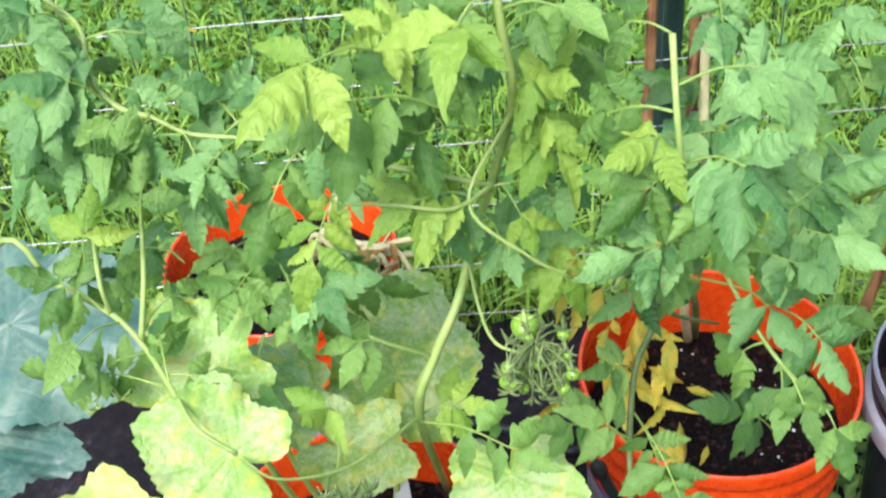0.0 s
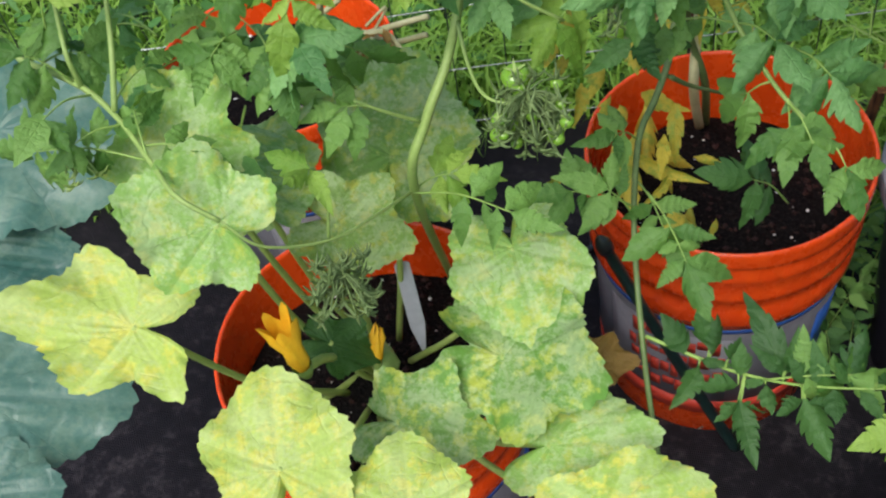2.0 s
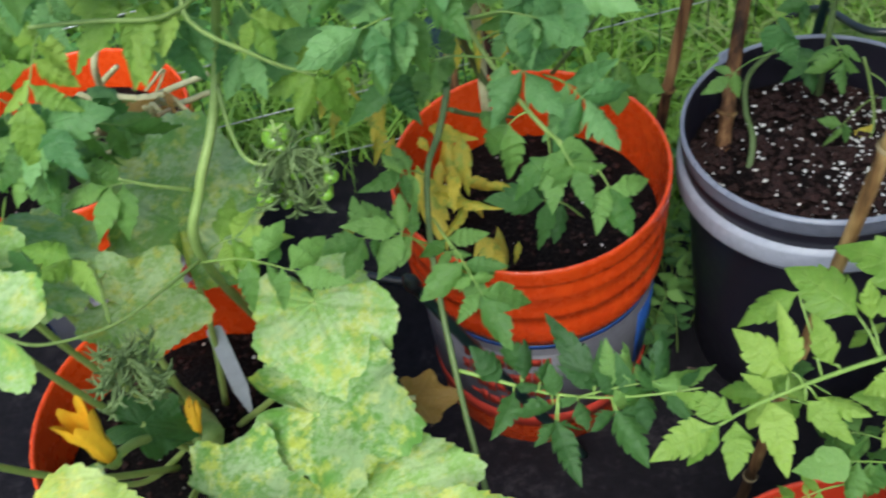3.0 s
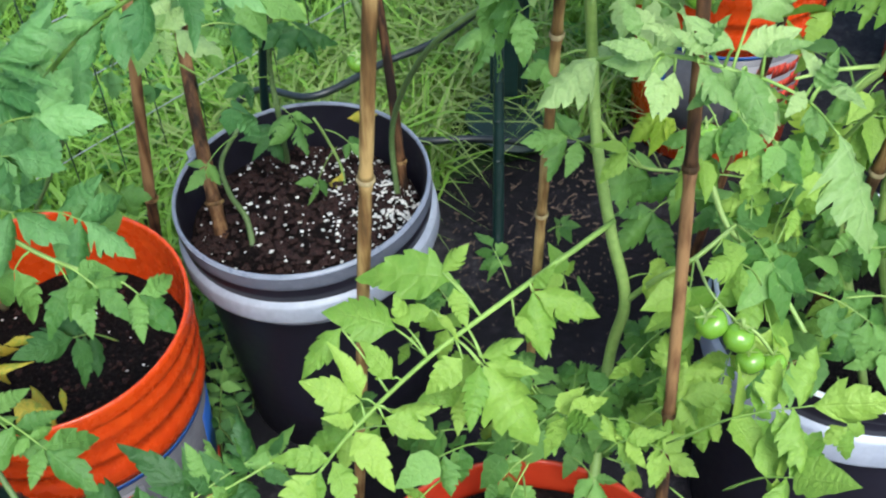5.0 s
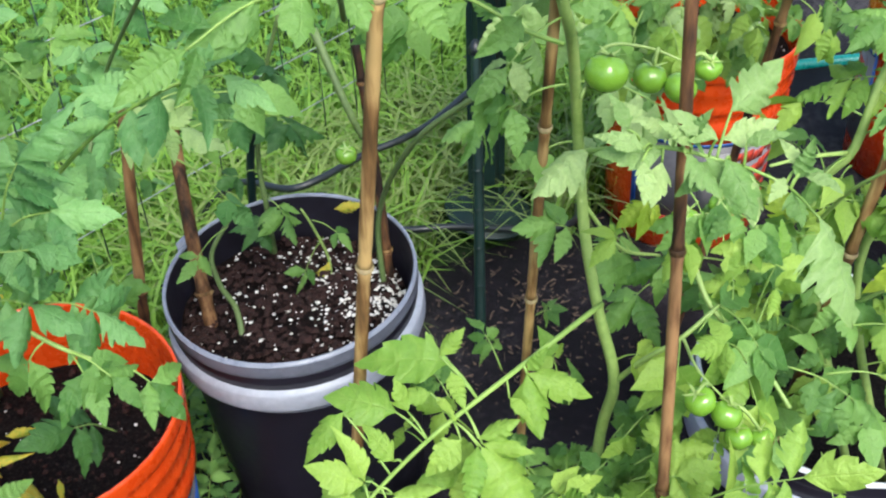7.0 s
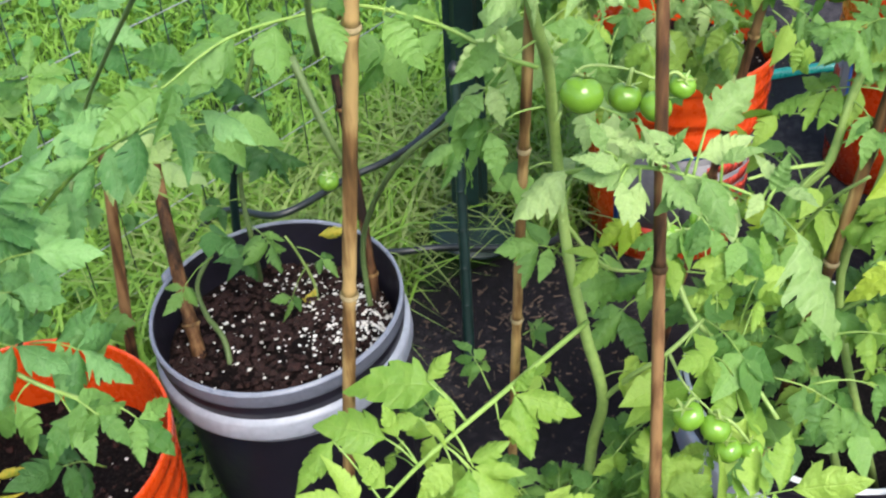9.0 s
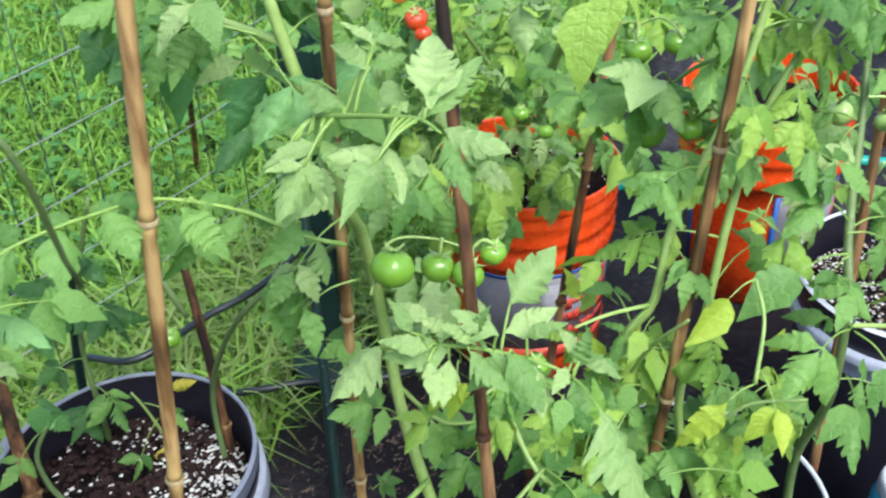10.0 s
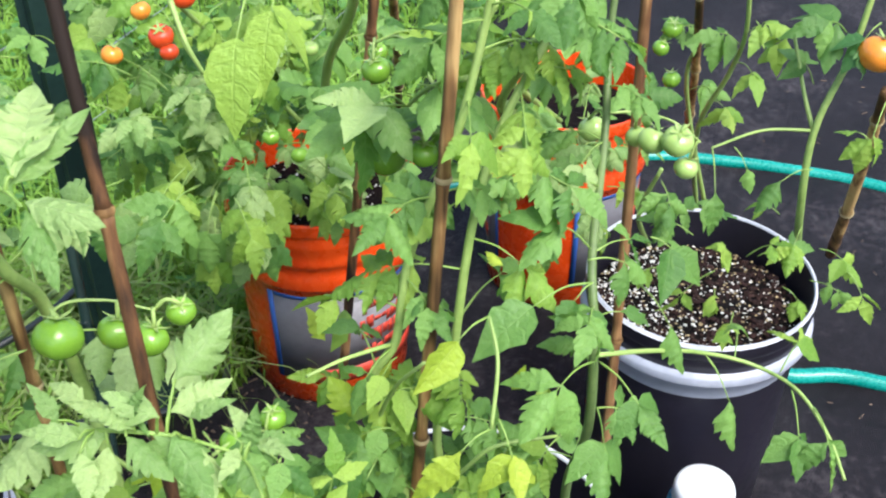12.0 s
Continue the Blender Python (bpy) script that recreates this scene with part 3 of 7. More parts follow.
def fruit(plant, at, radius, mat="fruit_green", hang_from=None, name="tomato"):
    at = Vector(at)
    if mat not in FRUIT:
        FRUIT[mat] = mesh_from("tomato", *fruit_shape(0.03), mat)
    if "calyx" not in FRUIT:
        FRUIT["calyx"] = mesh_from("calyx", *calyx_shape(), "stem_green")
    tilt = pose(0, 0, 0, LEAF_RNG.uniform(-25, 25), LEAF_RNG.uniform(-25, 25), LEAF_RNG.uniform(0, 360))
    m = Matrix.Translation(at) @ tilt @ Matrix.Diagonal((radius, radius, radius, 1))
    ob = part(name, FRUIT[mat], plant, m)
    part("calyx", FRUIT["calyx"], ob, m @ Matrix.Translation((0, 0, 0.78)) @ Matrix.Diagonal((0.85, 0.85, 0.85, 1)))
    if hang_from is not None:
        top = m @ Vector((0, 0, 0.8))
        tube("fruit_stalk", [hang_from, Vector(hang_from).lerp(top, 0.5) + Vector((0, 0, 0.006)), top], 0.0014, "stem_green", plant, sides=5, steps=3)
    return ob


def truss(plant, points, fruits, mat="fruit_green", r=0.0015):
    """A fruit stalk through points, with fruits hung along it: (place, radius)."""
    tube("truss_stalk", points, lambda s: r * (1 - 0.5 * s), "stem_green", plant, sides=6)
    path = smooth_path(points, 6)
    for at, rad in fruits:
        near = min(path, key=lambda p: (p - Vector(at)).length)
        fruit(plant, at, rad, mat, near)


def blossom_cluster(plant, centre, spread, count, seed, mat="stem_shade", ball=0.0):
    """Spent blossoms: short stalks that end in curled sepals, with or without small fruits."""
    rng = random.Random(seed)
    c = Vector(centre)
    hub = c + Vector((0, spread * 0.3, spread * 0.5))
    for i in range(count):
        p = c + Vector((rng.uniform(-1, 1), rng.uniform(-1, 1), rng.uniform(-0.8, 0.8))) * spread
        path = smooth_path([hub, hub.lerp(p, 0.5) + Vector((0, 0, 0.004)), p], 3)
        v, f = tube_data(path, 0.0007, 4, hub)
        for k in range(6):
            d = Vector((rng.uniform(-1, 1), rng.uniform(-1, 1), rng.uniform(-1, 1))).normalized()
            q = smooth_path([p, p + d * 0.0045, p + d * 0.0085 + Vector((0, 0, 0.003))], 2)
            v2, f2 = tube_data(q, lambda s: 0.0016 * (1 - 0.8 * s), 4, hub)
            f += [tuple(j + len(v) for j in face) for face in f2]
            v += v2
        part("blossom_stalk", mesh_from("blossom_stalk", v, f, mat), plant, Matrix.Translation(hub))
        if ball and rng.random() < 0.3:
            fruit(plant, p - Vector((0, 0, ball * 0.6)), ball * rng.uniform(0.6, 1.0), "fruit_green")

# ---------------------------------------------------------------- ground
def ground_sheet():
    n = 60
    span = [-400, -60, -12, -5] + [-3 + 0.15 * i for i in range(n)] + [9, 16, 60, 400]
    verts = [(x, y, 0.012 * noise.noise((x * 1.7, y * 1.7, 0.3)) - 0.012 if abs(x) < 7 and abs(y) < 7 else -0.01) for y in span for x in span]
    c = len(span)
    faces = [(j * c + i, j * c + i + 1, (j + 1) * c + i + 1, (j + 1) * c + i) for j in range(c - 1) for i in range(c - 1)]
    thing("ground", mesh_from("ground", verts, faces, "lawn"), (0, 0, 0), "green lawn soil under the grass", "ground", kind="structure")


def cloth_edge(x):
    """Where the black cloth ends and the lawn begins."""
    return 1.09 + 0.05 * math.sin(x * 3.1) - 0.10 * max(0.0, min(1.0, (x - 1.15) / 0.25)) + 0.12 * max(0.0, x - 1.5) + 0.3 * max(0.0, min(1.0, (0.66 - x) / 0.16))


def cloth_sheet():
    cols, rows = 170, 90
    verts = []
    for j in range(rows + 1):
        for i in range(cols + 1):
            x = -2.2 + 7.4 * i / cols
            e = cloth_edge(x) + 0.02 * noise.noise((x * 9, 0, 0))
            y = -1.6 + (e + 1.6) * j / rows
            z = 0.009 + 0.007 * noise.noise((x * 5, y * 5, 1.2)) + 0.004 * abs(noise.noise((x * 14 + y * 6, y * 9, 4.0)))
            verts.append((x, y, z))
    c = cols + 1
    faces = [(j * c + i, j * c + i + 1, (j + 1) * c + i + 1, (j + 1) * c + i) for j in range(rows) for i in range(cols)]
    thing("weed_barrier", mesh_from("weed_barrier", verts, faces, "cloth"), (0, 0, 0.004), "black woven weed barrier cloth, wrinkled and dusty", "ground cloth", kind="structure")


def blades(name, count, area, height, mat, seed, lean, width=0.0022, keep=None, label="", category="grass"):
    """Many curved blades of grass in one mesh."""
    rng = random.Random(seed)
    x0, x1, y0, y1 = area
    verts, faces, uvs = [], [], []
    made = 0
    while made < count:
        x, y = rng.uniform(x0, x1), rng.uniform(y0, y1)
        if keep is not None and not keep(x, y, rng):
            continue
        made += 1
        h = height * rng.uniform(0.45, 1.25)
        a = rng.uniform(0, 6.283)
        b = rng.uniform(0, 6.283)
        l = lean * rng.uniform(0.3, 1.6) * h
        dx, dy = math.cos(a) * l, math.sin(a) * l
        w = width * rng.uniform(0.6, 1.4)
        wx, wy = math.cos(b) * w, math.sin(b) * w
        base = len(verts)
        for q, ww, zz in ((0.0, 1.0, 0.0), (0.4, 0.9, 0.5), (0.75, 0.6, 0.83), (1.0, 0.0, 0.92)):
            px, py, pz = x + dx * q * q, y + dy * q * q, h * (zz - 0.35 * lean * q * q * q) - 0.012
            verts += [(px - wx * ww, py - wy * ww, pz), (px + wx * ww, py + wy * ww, pz)]
            uvs += [(0.3, q), (0.7, q)]
        for i in range(3):
            faces.append((base + 2 * i, base + 2 * i + 1, base + 2 * i + 3, base + 2 * i + 2))
    thing(name, mesh_from(name, verts, faces, mat, uvs), (0, 0, 0), label, category, kind="stuff")


def clover(count, area, seed, keep):
    """Low round weed leaves among the grass."""
    rng = random.Random(seed)
    x0, x1, y0, y1 = area
    verts, faces, uvs = [], [], []
    made = 0
    while made < count:
        x, y = rng.uniform(x0, x1), rng.uniform(y0, y1)
        if not keep(x, y, rng):
            continue
        made += 1
        z, r = rng.uniform(0.01, 0.07), rng.uniform(0.006, 0.016)
        tx, ty = rng.uniform(-0.5, 0.5), rng.uniform(-0.5, 0.5)
        base = len(verts)
        verts.append((x, y, z))
        uvs.append((0.5, 0.5))
        for k in range(7):
            a = 6.283 * k / 7
            q = r * (0.85 + 0.25 * rng.random())
            verts.append((x + q * math.cos(a), y + q * math.sin(a), z + q * (tx * math.cos(a) + ty * math.sin(a)) + 0.15 * r))
            uvs.append((0.5 + 0.5 * math.cos(a), 0.5 + 0.5 * math.sin(a)))
        faces += [(base, base + 1 + k, base + 1 + (k + 1) % 7) for k in range(7)]
    thing("clover", mesh_from("clover", verts, faces, "clover_leaf", uvs), (0, 0, 0), "low green clover and weeds in the lawn", "weeds", kind="stuff")


def litter(count, seed):
    """Straw and bark crumbs on the cloth."""
    rng = random.Random(seed)
    verts, faces = [], []
    for i in range(count):
        x, y = rng.uniform(0.0, 3.2), rng.uniform(-0.3, 1.15)
        if i % 3:
            x, y = rng.gauss(1.18, 0.15), rng.gauss(0.86, 0.1)
        if y > cloth_edge(x) + 0.05:
            continue
        a, l, w = rng.uniform(0, 6.283), rng.choice([0.001, 0.0015, 0.002, 0.002, 0.003, 0.004, 0.007]) * rng.uniform(0.6, 1.4), rng.uniform(0.0005, 0.0013)
        c, s = math.cos(a), math.sin(a)
        b = len(verts)
        z = 0.02
        for u, v2, h in ((-l, -w, 0), (l, -w, 0), (l, w, 0), (-l, w, 0), (-l * 0.9, 0, 0.002), (l * 0.9, 0, 0.002)):
            verts.append((x + u * c - v2 * s, y + u * s + v2 * c, z + h))
        faces += [(b, b + 1, b + 5, b + 4), (b + 2, b + 3, b + 4, b + 5), (b, b + 4, b + 3), (b + 1, b + 2, b + 5)]
    thing("plant_litter", mesh_from("plant_litter", verts, faces, "litter_brown", smooth=False), (0, 0, 0), "dry straw and bark crumbs scattered on the cloth", "litter", kind="stuff")


ground_sheet()
cloth_sheet()
by_post = lambda x, y: 1.0 < x < 1.42 and y < 1.17 and abs((x - 1.306) - 1.13 * (y - 1.08)) < 0.15
on_lawn = lambda x, y, rng: not by_post(x, y) and y > cloth_edge(x) + rng.uniform(-0.05, 0.05)
blades("lawn_grass", 38000, (-1.3, 3.2, 0.9, 3.2), 0.09, "grass_blade", 21, 0.8, 0.0031, on_lawn, "dense green lawn grass")
near_fence = lambda x, y, rng: not by_post(x, y) and y > cloth_edge(x) - 0.02 + rng.uniform(-0.03, 0.1)
blades("tall_grass", 4200, (-0.7, 2.4, 0.95, 1.6), 0.17, "grass_blade", 22, 0.9, 0.003, near_fence, "long uncut grass bending under the fence")
blades("cut_grass", 1300, (0.85, 1.5, 0.95, 1.45), 0.18, "grass_pale", 23, 1.1, 0.0027, near_fence, "pale long grass flopping over the cloth edge")
clover(7500, (-1.5, 3.6, 1.0, 3.2), 24, on_lawn)
litter(1100, 25)


# ---------------------------------------------------------------- fence
def fence():
    root = holder("wire_fence", (0.8, 1.4, 0), "welded wire garden fence standing in the lawn", "fence")
    rng = random.Random(31)
    # level wires: sky reflection painted in as a paler colour than the uprights
    for k in range(9):
        z = 0.06 + 0.108 * k
        pts = [(-1.6 + 0.5 * i, 1.4 + 0.012 * math.sin(i * 1.3 + k) + (0.0 if i < 7 else 0.05 * (i - 6)), z + 0.008 * math.sin(i * 0.9 + k * 0.7)) for i in range(12)]
        tube("wire", pts, 0.0011, "wire_pale", root, sides=5, steps=3)
    for i in range(70):
        x = -1.58 + 0.078 * i
        y = 1.4 + (0.0 if x < 1.9 else 0.1 * (x - 1.9))
        tube("upright_wire", [(x, y, 0), (x + rng.uniform(-0.006, 0.006), y, 0.95)], 0.0011, "wire_dark", root, sides=4, steps=2)


def fence_post(x, y, h, w=0.022):
    """A folded steel post: web, two flanges and a ground plate."""
    root = holder("fence_post", (x, y, 0), "dark green steel fence post with a spade plate", "fence post", "fence posts")
    verts, faces = [], []
    prof = [(-w, -0.002), (-w * 0.7, -0.002), (-w * 0.45, -0.02), (w * 0.45, -0.02), (w * 0.7, -0.002), (w, -0.002), (w, 0.002), (w * 0.6, 0.002), (w * 0.35, -0.016), (-w * 0.35, -0.016), (-w * 0.6, 0.002), (-w, 0.002)]
    for z in (-0.05, h):
        verts += [(px, py, z) for px, py in prof]
    n = len(prof)
    faces = [(k, (k + 1) % n, n + (k + 1) % n, n + k) for k in range(n)] + [tuple(range(n))[::-1], tuple(range(n, 2 * n))]
    part("post_body", mesh_from("post_body", verts, faces, "post_green", smooth=False), root, Matrix.Translation((x, y, 0)) @ pose(0, 0, 0, 0, 0, -46))
    v, f = lathe([(0.0, 0.0), (0.074, 0.0), (0.076, 0.003), (0.074, 0.006), (0.0, 0.008)], 24)
    part("ground_plate", mesh_from("ground_plate", v, f, "post_green"), root, Matrix.Translation((x - 0.02, y - 0.02, 0.055)) @ pose(0, 0, 0, 8, 5, 0))


def plain_stake(name, low, high, r, mat, label, category, group="", knots=0, knob=0.0):
    """A straight stake; knots makes it bamboo with ringed joints."""
    low, high = Vector(low), Vector(high)
    root = holder(name, low, label, category, group)
    length = (high - low).length
    rng = random.Random(int(abs(low.x) * 1000) + int(abs(high.y) * 777))
    n = max(2, int(length / 0.012))
    joints = [rng.uniform(0.06, 0.16)]
    while knots and joints[-1] < length:
        joints.append(joints[-1] + rng.uniform(0.17, 0.26))
    bendx, bendy = rng.uniform(-0.006, 0.006), rng.uniform(-0.006, 0.006)
    path = [low.lerp(high, i / n) + Vector((bendx, bendy, 0)) * math.sin(math.pi * i / n) for i in range(n + 1)]

    def rad(s):
        d = s * length
        j = min((abs(d - q) for q in joints), default=1.0)
        swell = (0.22 * math.exp(-(j / 0.006) ** 2) - 0.10 * math.exp(-((j - 0.014) / 0.006) ** 2)) if knots else 0.0
        return r * (1.06 - 0.25 * s) * (1 + swell)

    if not knots:
        v, f = tube_data(path, rad, 10, low)
        part("shaft", mesh_from("shaft", v, f, mat), root, Matrix.Translation(low))
    if knots:
        marks = [0.0] + [q for q in joints if q < length - 0.01] + [length]
        whole = lambda d: low.lerp(high, d / length) + Vector((bendx, bendy, 0)) * math.sin(math.pi * d / length)
        for d0, d1 in zip(marks, marks[1:]):
            n = max(4, int((d1 - d0) / 0.008))
            v, f = tube_data([whole(d0 + (d1 - d0) * i / n) for i in range(n + 1)], lambda s: rad((d0 + (d1 - d0) * s) / length), 10, low)
            part("internode", mesh_from("internode", v, f, mat), root, Matrix.Translation(low))
        for q in marks[1:-1]:
            rr = rad(q / length)
            v, f = lathe([(rr * 0.98, -0.0022), (rr * 1.1, -0.001), (rr * 1.12, 0.0008), (rr * 0.98, 0.0026)], 12)
            part("joint_ring", mesh_from("joint_ring", v, f, "straw" if mat == "bamboo_tan" else "bamboo_tan"), root, Matrix.Translation(whole(q)) @ (high - low).to_track_quat("Z", "Y").to_matrix().to_4x4())
    else:
        turn = (high - low).to_track_quat("Z", "Y").to_matrix().to_4x4()
        v, f = lathe([(0.0, 0.012), (r * 0.6, 0.009), (r * 1.15, 0.0), (r * 1.15, -0.01), (r * 0.7, -0.012)], 12)
        part("stake_cap", mesh_from("stake_cap", v, f, "tube_black"), root, Matrix.Translation(high) @ turn)
        for q in range(1, int(length / 0.06)):
            v, f = lathe([(r * 0.8, -0.002), (r * 0.94, 0.0), (r * 0.8, 0.002)], 10)
            part("grip_ring", mesh_from("grip_ring", v, f, mat), root, Matrix.Translation(low.lerp(high, q * 0.06 / length)) @ turn)
    return root


fence()
fence_post(1.306, 1.08, 1.3, 0.031)
fence_post(0.50, 1.62, 1.3, 0.028)


def hose(name, pts, r, mat, label, category="hose"):
    v, f = tube_data(smooth_path(pts, 8), r, 12, Vector(pts[0]))
    thing(name, mesh_from(name, v, f, mat), pts[0], label, category)


hose("drip_tube", [(0.9, 1.44, 0.02), (1.0, 1.38, 0.12), (1.031, 1.250, 0.160), (1.166, 1.232, 0.160), (1.310, 1.211, 0.160), (1.66, 1.3, 0.12), (2.1, 1.42, 0.02)], 0.0062, "tube_black", "black drip irrigation tube along the fence foot", "tube")
hose("drip_tube", [(0.98, 1.33, 0.02), (1.04, 1.2, 0.09), (1.116, 1.081, 0.110), (1.169, 1.030, 0.110), (1.291, 0.895, 0.110), (1.5, 1.02, 0.02), (1.8, 1.15, 0.014)], 0.0062, "tube_black", "black drip irrigation tube crossing the cloth edge", "tube")
hose("drip_tube", [(0.10, 1.22, 0.012), (0.2, 1.17, 0.03), (0.3, 1.12, 0.03), (0.33, 1.22, 0.02), (0.5, 1.32, 0.02), (0.86, 1.39, 0.012)], 0.0062, "tube_black", "black drip irrigation tube behind the buckets", "tube")
hose("garden_hose", [(2.0, 1.0, 0.018), (2.25, 0.8, 0.018), (2.40, 0.62, 0.018), (2.461, 0.52, 0.018), (2.50, 0.39, 0.018), (2.52, 0.29, 0.018), (2.54, 0.066, 0.018), (2.48, -0.3, 0.018), (2.25, -0.5, 0.018), (2.0, -0.42, 0.018), (1.92, -0.2, 0.018), (1.897, -0.03, 0.018), (1.883, 0.05, 0.018), (1.84, 0.16, 0.018), (1.9, 0.34, 0.018), (2.06, 0.7, 0.018)], 0.0135, "hose_teal", "glossy teal green garden hose lying on black cloth")


# ---------------------------------------------------------------- buckets
RIM_Z, RIM_R, FOOT_R = 0.372, 0.151, 0.130


def wall_r(z):
    return FOOT_R + (0.1435 - FOOT_R) * z / 0.36


def bucket(x, y, colour, label, turn=0.0, printed=False, lip=None, ring=None, tilt=(0, 0), group="five gallon buckets", handle=None, ear=None, ring_low=0.284, top=0.388, band_mat=None):
    """A tapered pail: ribbed collar, rolled lip, wall thickness, bottom; a printed band on some."""
    lean = pose(0, 0, 0, tilt[0], tilt[1], 0)
    base = Matrix.Translation(Vector((x, y, top)) - lean @ Vector((0, 0, top - 0.014))) @ lean @ pose(0, 0, 0, 0, 0, turn) @ Matrix.Diagonal((1, 1, (top - 0.014) / 0.372, 1))
    root = tagged(put(new("bucket"), base), label, "bucket", group)
    outer = [(0.0, 0.004), (FOOT_R - 0.008, 0.004), (FOOT_R - 0.004, 0.0), (FOOT_R, 0.003), (wall_r(0.1), 0.1), (wall_r(0.2), 0.2), (wall_r(0.242), 0.242),
             (0.1465, 0.246), (0.1475, 0.250), (0.1475, 0.270), (0.1455, 0.273), (0.1455, 0.288), (0.1485, 0.291), (0.149, 0.299), (0.1475, 0.303), (0.1475, 0.318),
             (0.1495, 0.325), (0.150, 0.331), (0.1485, 0.335), (0.1482, 0.346)]
    rim = [(0.1482, 0.3462), (0.1508, 0.349), (0.151, 0.354), (0.151, 0.366), (0.1502, 0.371), (0.1485, 0.372), (0.1468, 0.3708), (0.1462, 0.368)]
    inner = [(0.1462, 0.368), (0.1454, 0.362), (0.1452, 0.34), (wall_r(0.25) - 0.003, 0.25), (wall_r(0.1) - 0.003, 0.1), (FOOT_R - 0.004, 0.008), (0.0, 0.008)]
    if ring:
        v, f = lathe(outer[:6] + [(wall_r(0.278), 0.278)], 56)
        part("body", mesh_from("body", v, f, colour), root, base)
        v, f = lathe([(wall_r(0.278), 0.278), (0.1472, ring_low - 0.004), (0.1545, ring_low), (0.1555, ring_low + 0.003), (0.1545, 0.320), (0.1535, 0.323), (0.1475, 0.326)], 56)
        part("collar_ring", mesh_from("collar_ring", v, f, ring), root, base, "pale worn collar ring")
        v, f = lathe([(0.1475, 0.326), (0.1475, 0.331), (0.1488, 0.334), (0.1488, 0.340), (0.1482, 0.343), (0.1482, 0.346)], 56)
        part("collar", mesh_from("collar", v, f, colour), root, base)
    else:
        v, f = lathe(outer, 56)
        part("body", mesh_from("body", v, f, colour), root, base)
    if lip:
        v, f = lathe(rim[:3] + [(0.151, 0.3665)], 56)
        part("rim_band", mesh_from("rim_band", v, f, band_mat or lip), root, base)
        rim = [(0.151, 0.3665)] + rim[3:]
    v, f = lathe(rim, 56)
    part("rim", mesh_from("rim", v, f, lip or colour), root, base, "pale grey rolled rim" if lip else "")
    v, f = lathe(inner, 56)
    part("lining", mesh_from("lining", v, f, colour), root, base)
    if printed:
        band = lambda z0, z1, a0, a1, mat, nm, up: part(nm, mesh_from(nm, *cyl_patch(wall_r(z0) + up, wall_r(z1) + up, z0, z1, radians(a0), radians(a1), 0.0008, max(2, int((a1 - a0) / 5))), mat), root, base)
        band(0.05, 0.232, -92, 205, "label_grey", "printed_band", 0.0006)
        band(0.05, 0.232, -92, -88, "print_blue", "band_stripe", 0.0016)
        band(0.226, 0.232, -87, 205, "print_blue", "band_stripe", 0.0016)
        band(0.085, 0.212, -45, 18, "label_white", "white_panel", 0.0016)
        band(0.05, 0.078, -70, 150, "print_red", "band_stripe", 0.0016)
        band(0.1, 0.2, 62, 92, "print_blue", "blue_panel", 0.0016)
        band(0.05, 0.232, 202, 205, "print_blue", "band_stripe", 0.0016)
        band(0.085, 0.212, 150, 192, "label_white", "white_panel", 0.0016)
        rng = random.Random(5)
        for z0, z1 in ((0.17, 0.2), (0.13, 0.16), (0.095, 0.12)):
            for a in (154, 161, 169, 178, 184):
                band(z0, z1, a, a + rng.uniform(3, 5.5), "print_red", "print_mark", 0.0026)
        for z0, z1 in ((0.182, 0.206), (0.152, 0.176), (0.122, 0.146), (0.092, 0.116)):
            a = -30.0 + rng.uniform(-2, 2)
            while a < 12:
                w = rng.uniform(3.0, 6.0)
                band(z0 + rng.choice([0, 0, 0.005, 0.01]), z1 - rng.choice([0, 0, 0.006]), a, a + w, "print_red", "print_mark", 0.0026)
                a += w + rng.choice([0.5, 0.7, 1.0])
    if ear is not None:
        v, f = cyl_patch(0.1516, 0.1524, 0.296, 0.376, radians(ear - 6), radians(ear + 6), 0.004, 6)
        part("handle_ear", mesh_from("handle_ear", v, f, lip or colour), root, base)
    if handle is not None:
        a = radians(handle)
        for s in (1, -1):
            m = base @ Matrix.Translation((s * 0.15 * math.cos(a), s * 0.15 * math.sin(a), 0.318)) @ pose(0, 0, 0, 0, 90, 0) 
            v, f = lathe([(0.0, -0.006), (0.009, -0.005), (0.01, 0.0), (0.009, 0.005), (0.0, 0.006)], 14)
            part("handle_lug", mesh_from("handle_lug", v, f, lip or colour), root, m)
        c, s = math.cos(a), math.sin(a)
        pts = []
        for i in range(13):
            u = math.pi * i / 12
            reach = 0.16 * math.sin(u)
            px, py = 0.156 * math.cos(u), reach
            pts.append(base @ Vector((px * c - py * s, px * s + py * c, 0.318 - 0.10 * math.sin(u))))
        tube("bail_handle", pts, 0.0022, "wire_pale", root, "bent wire handle", sides=6, steps=2)
    return root


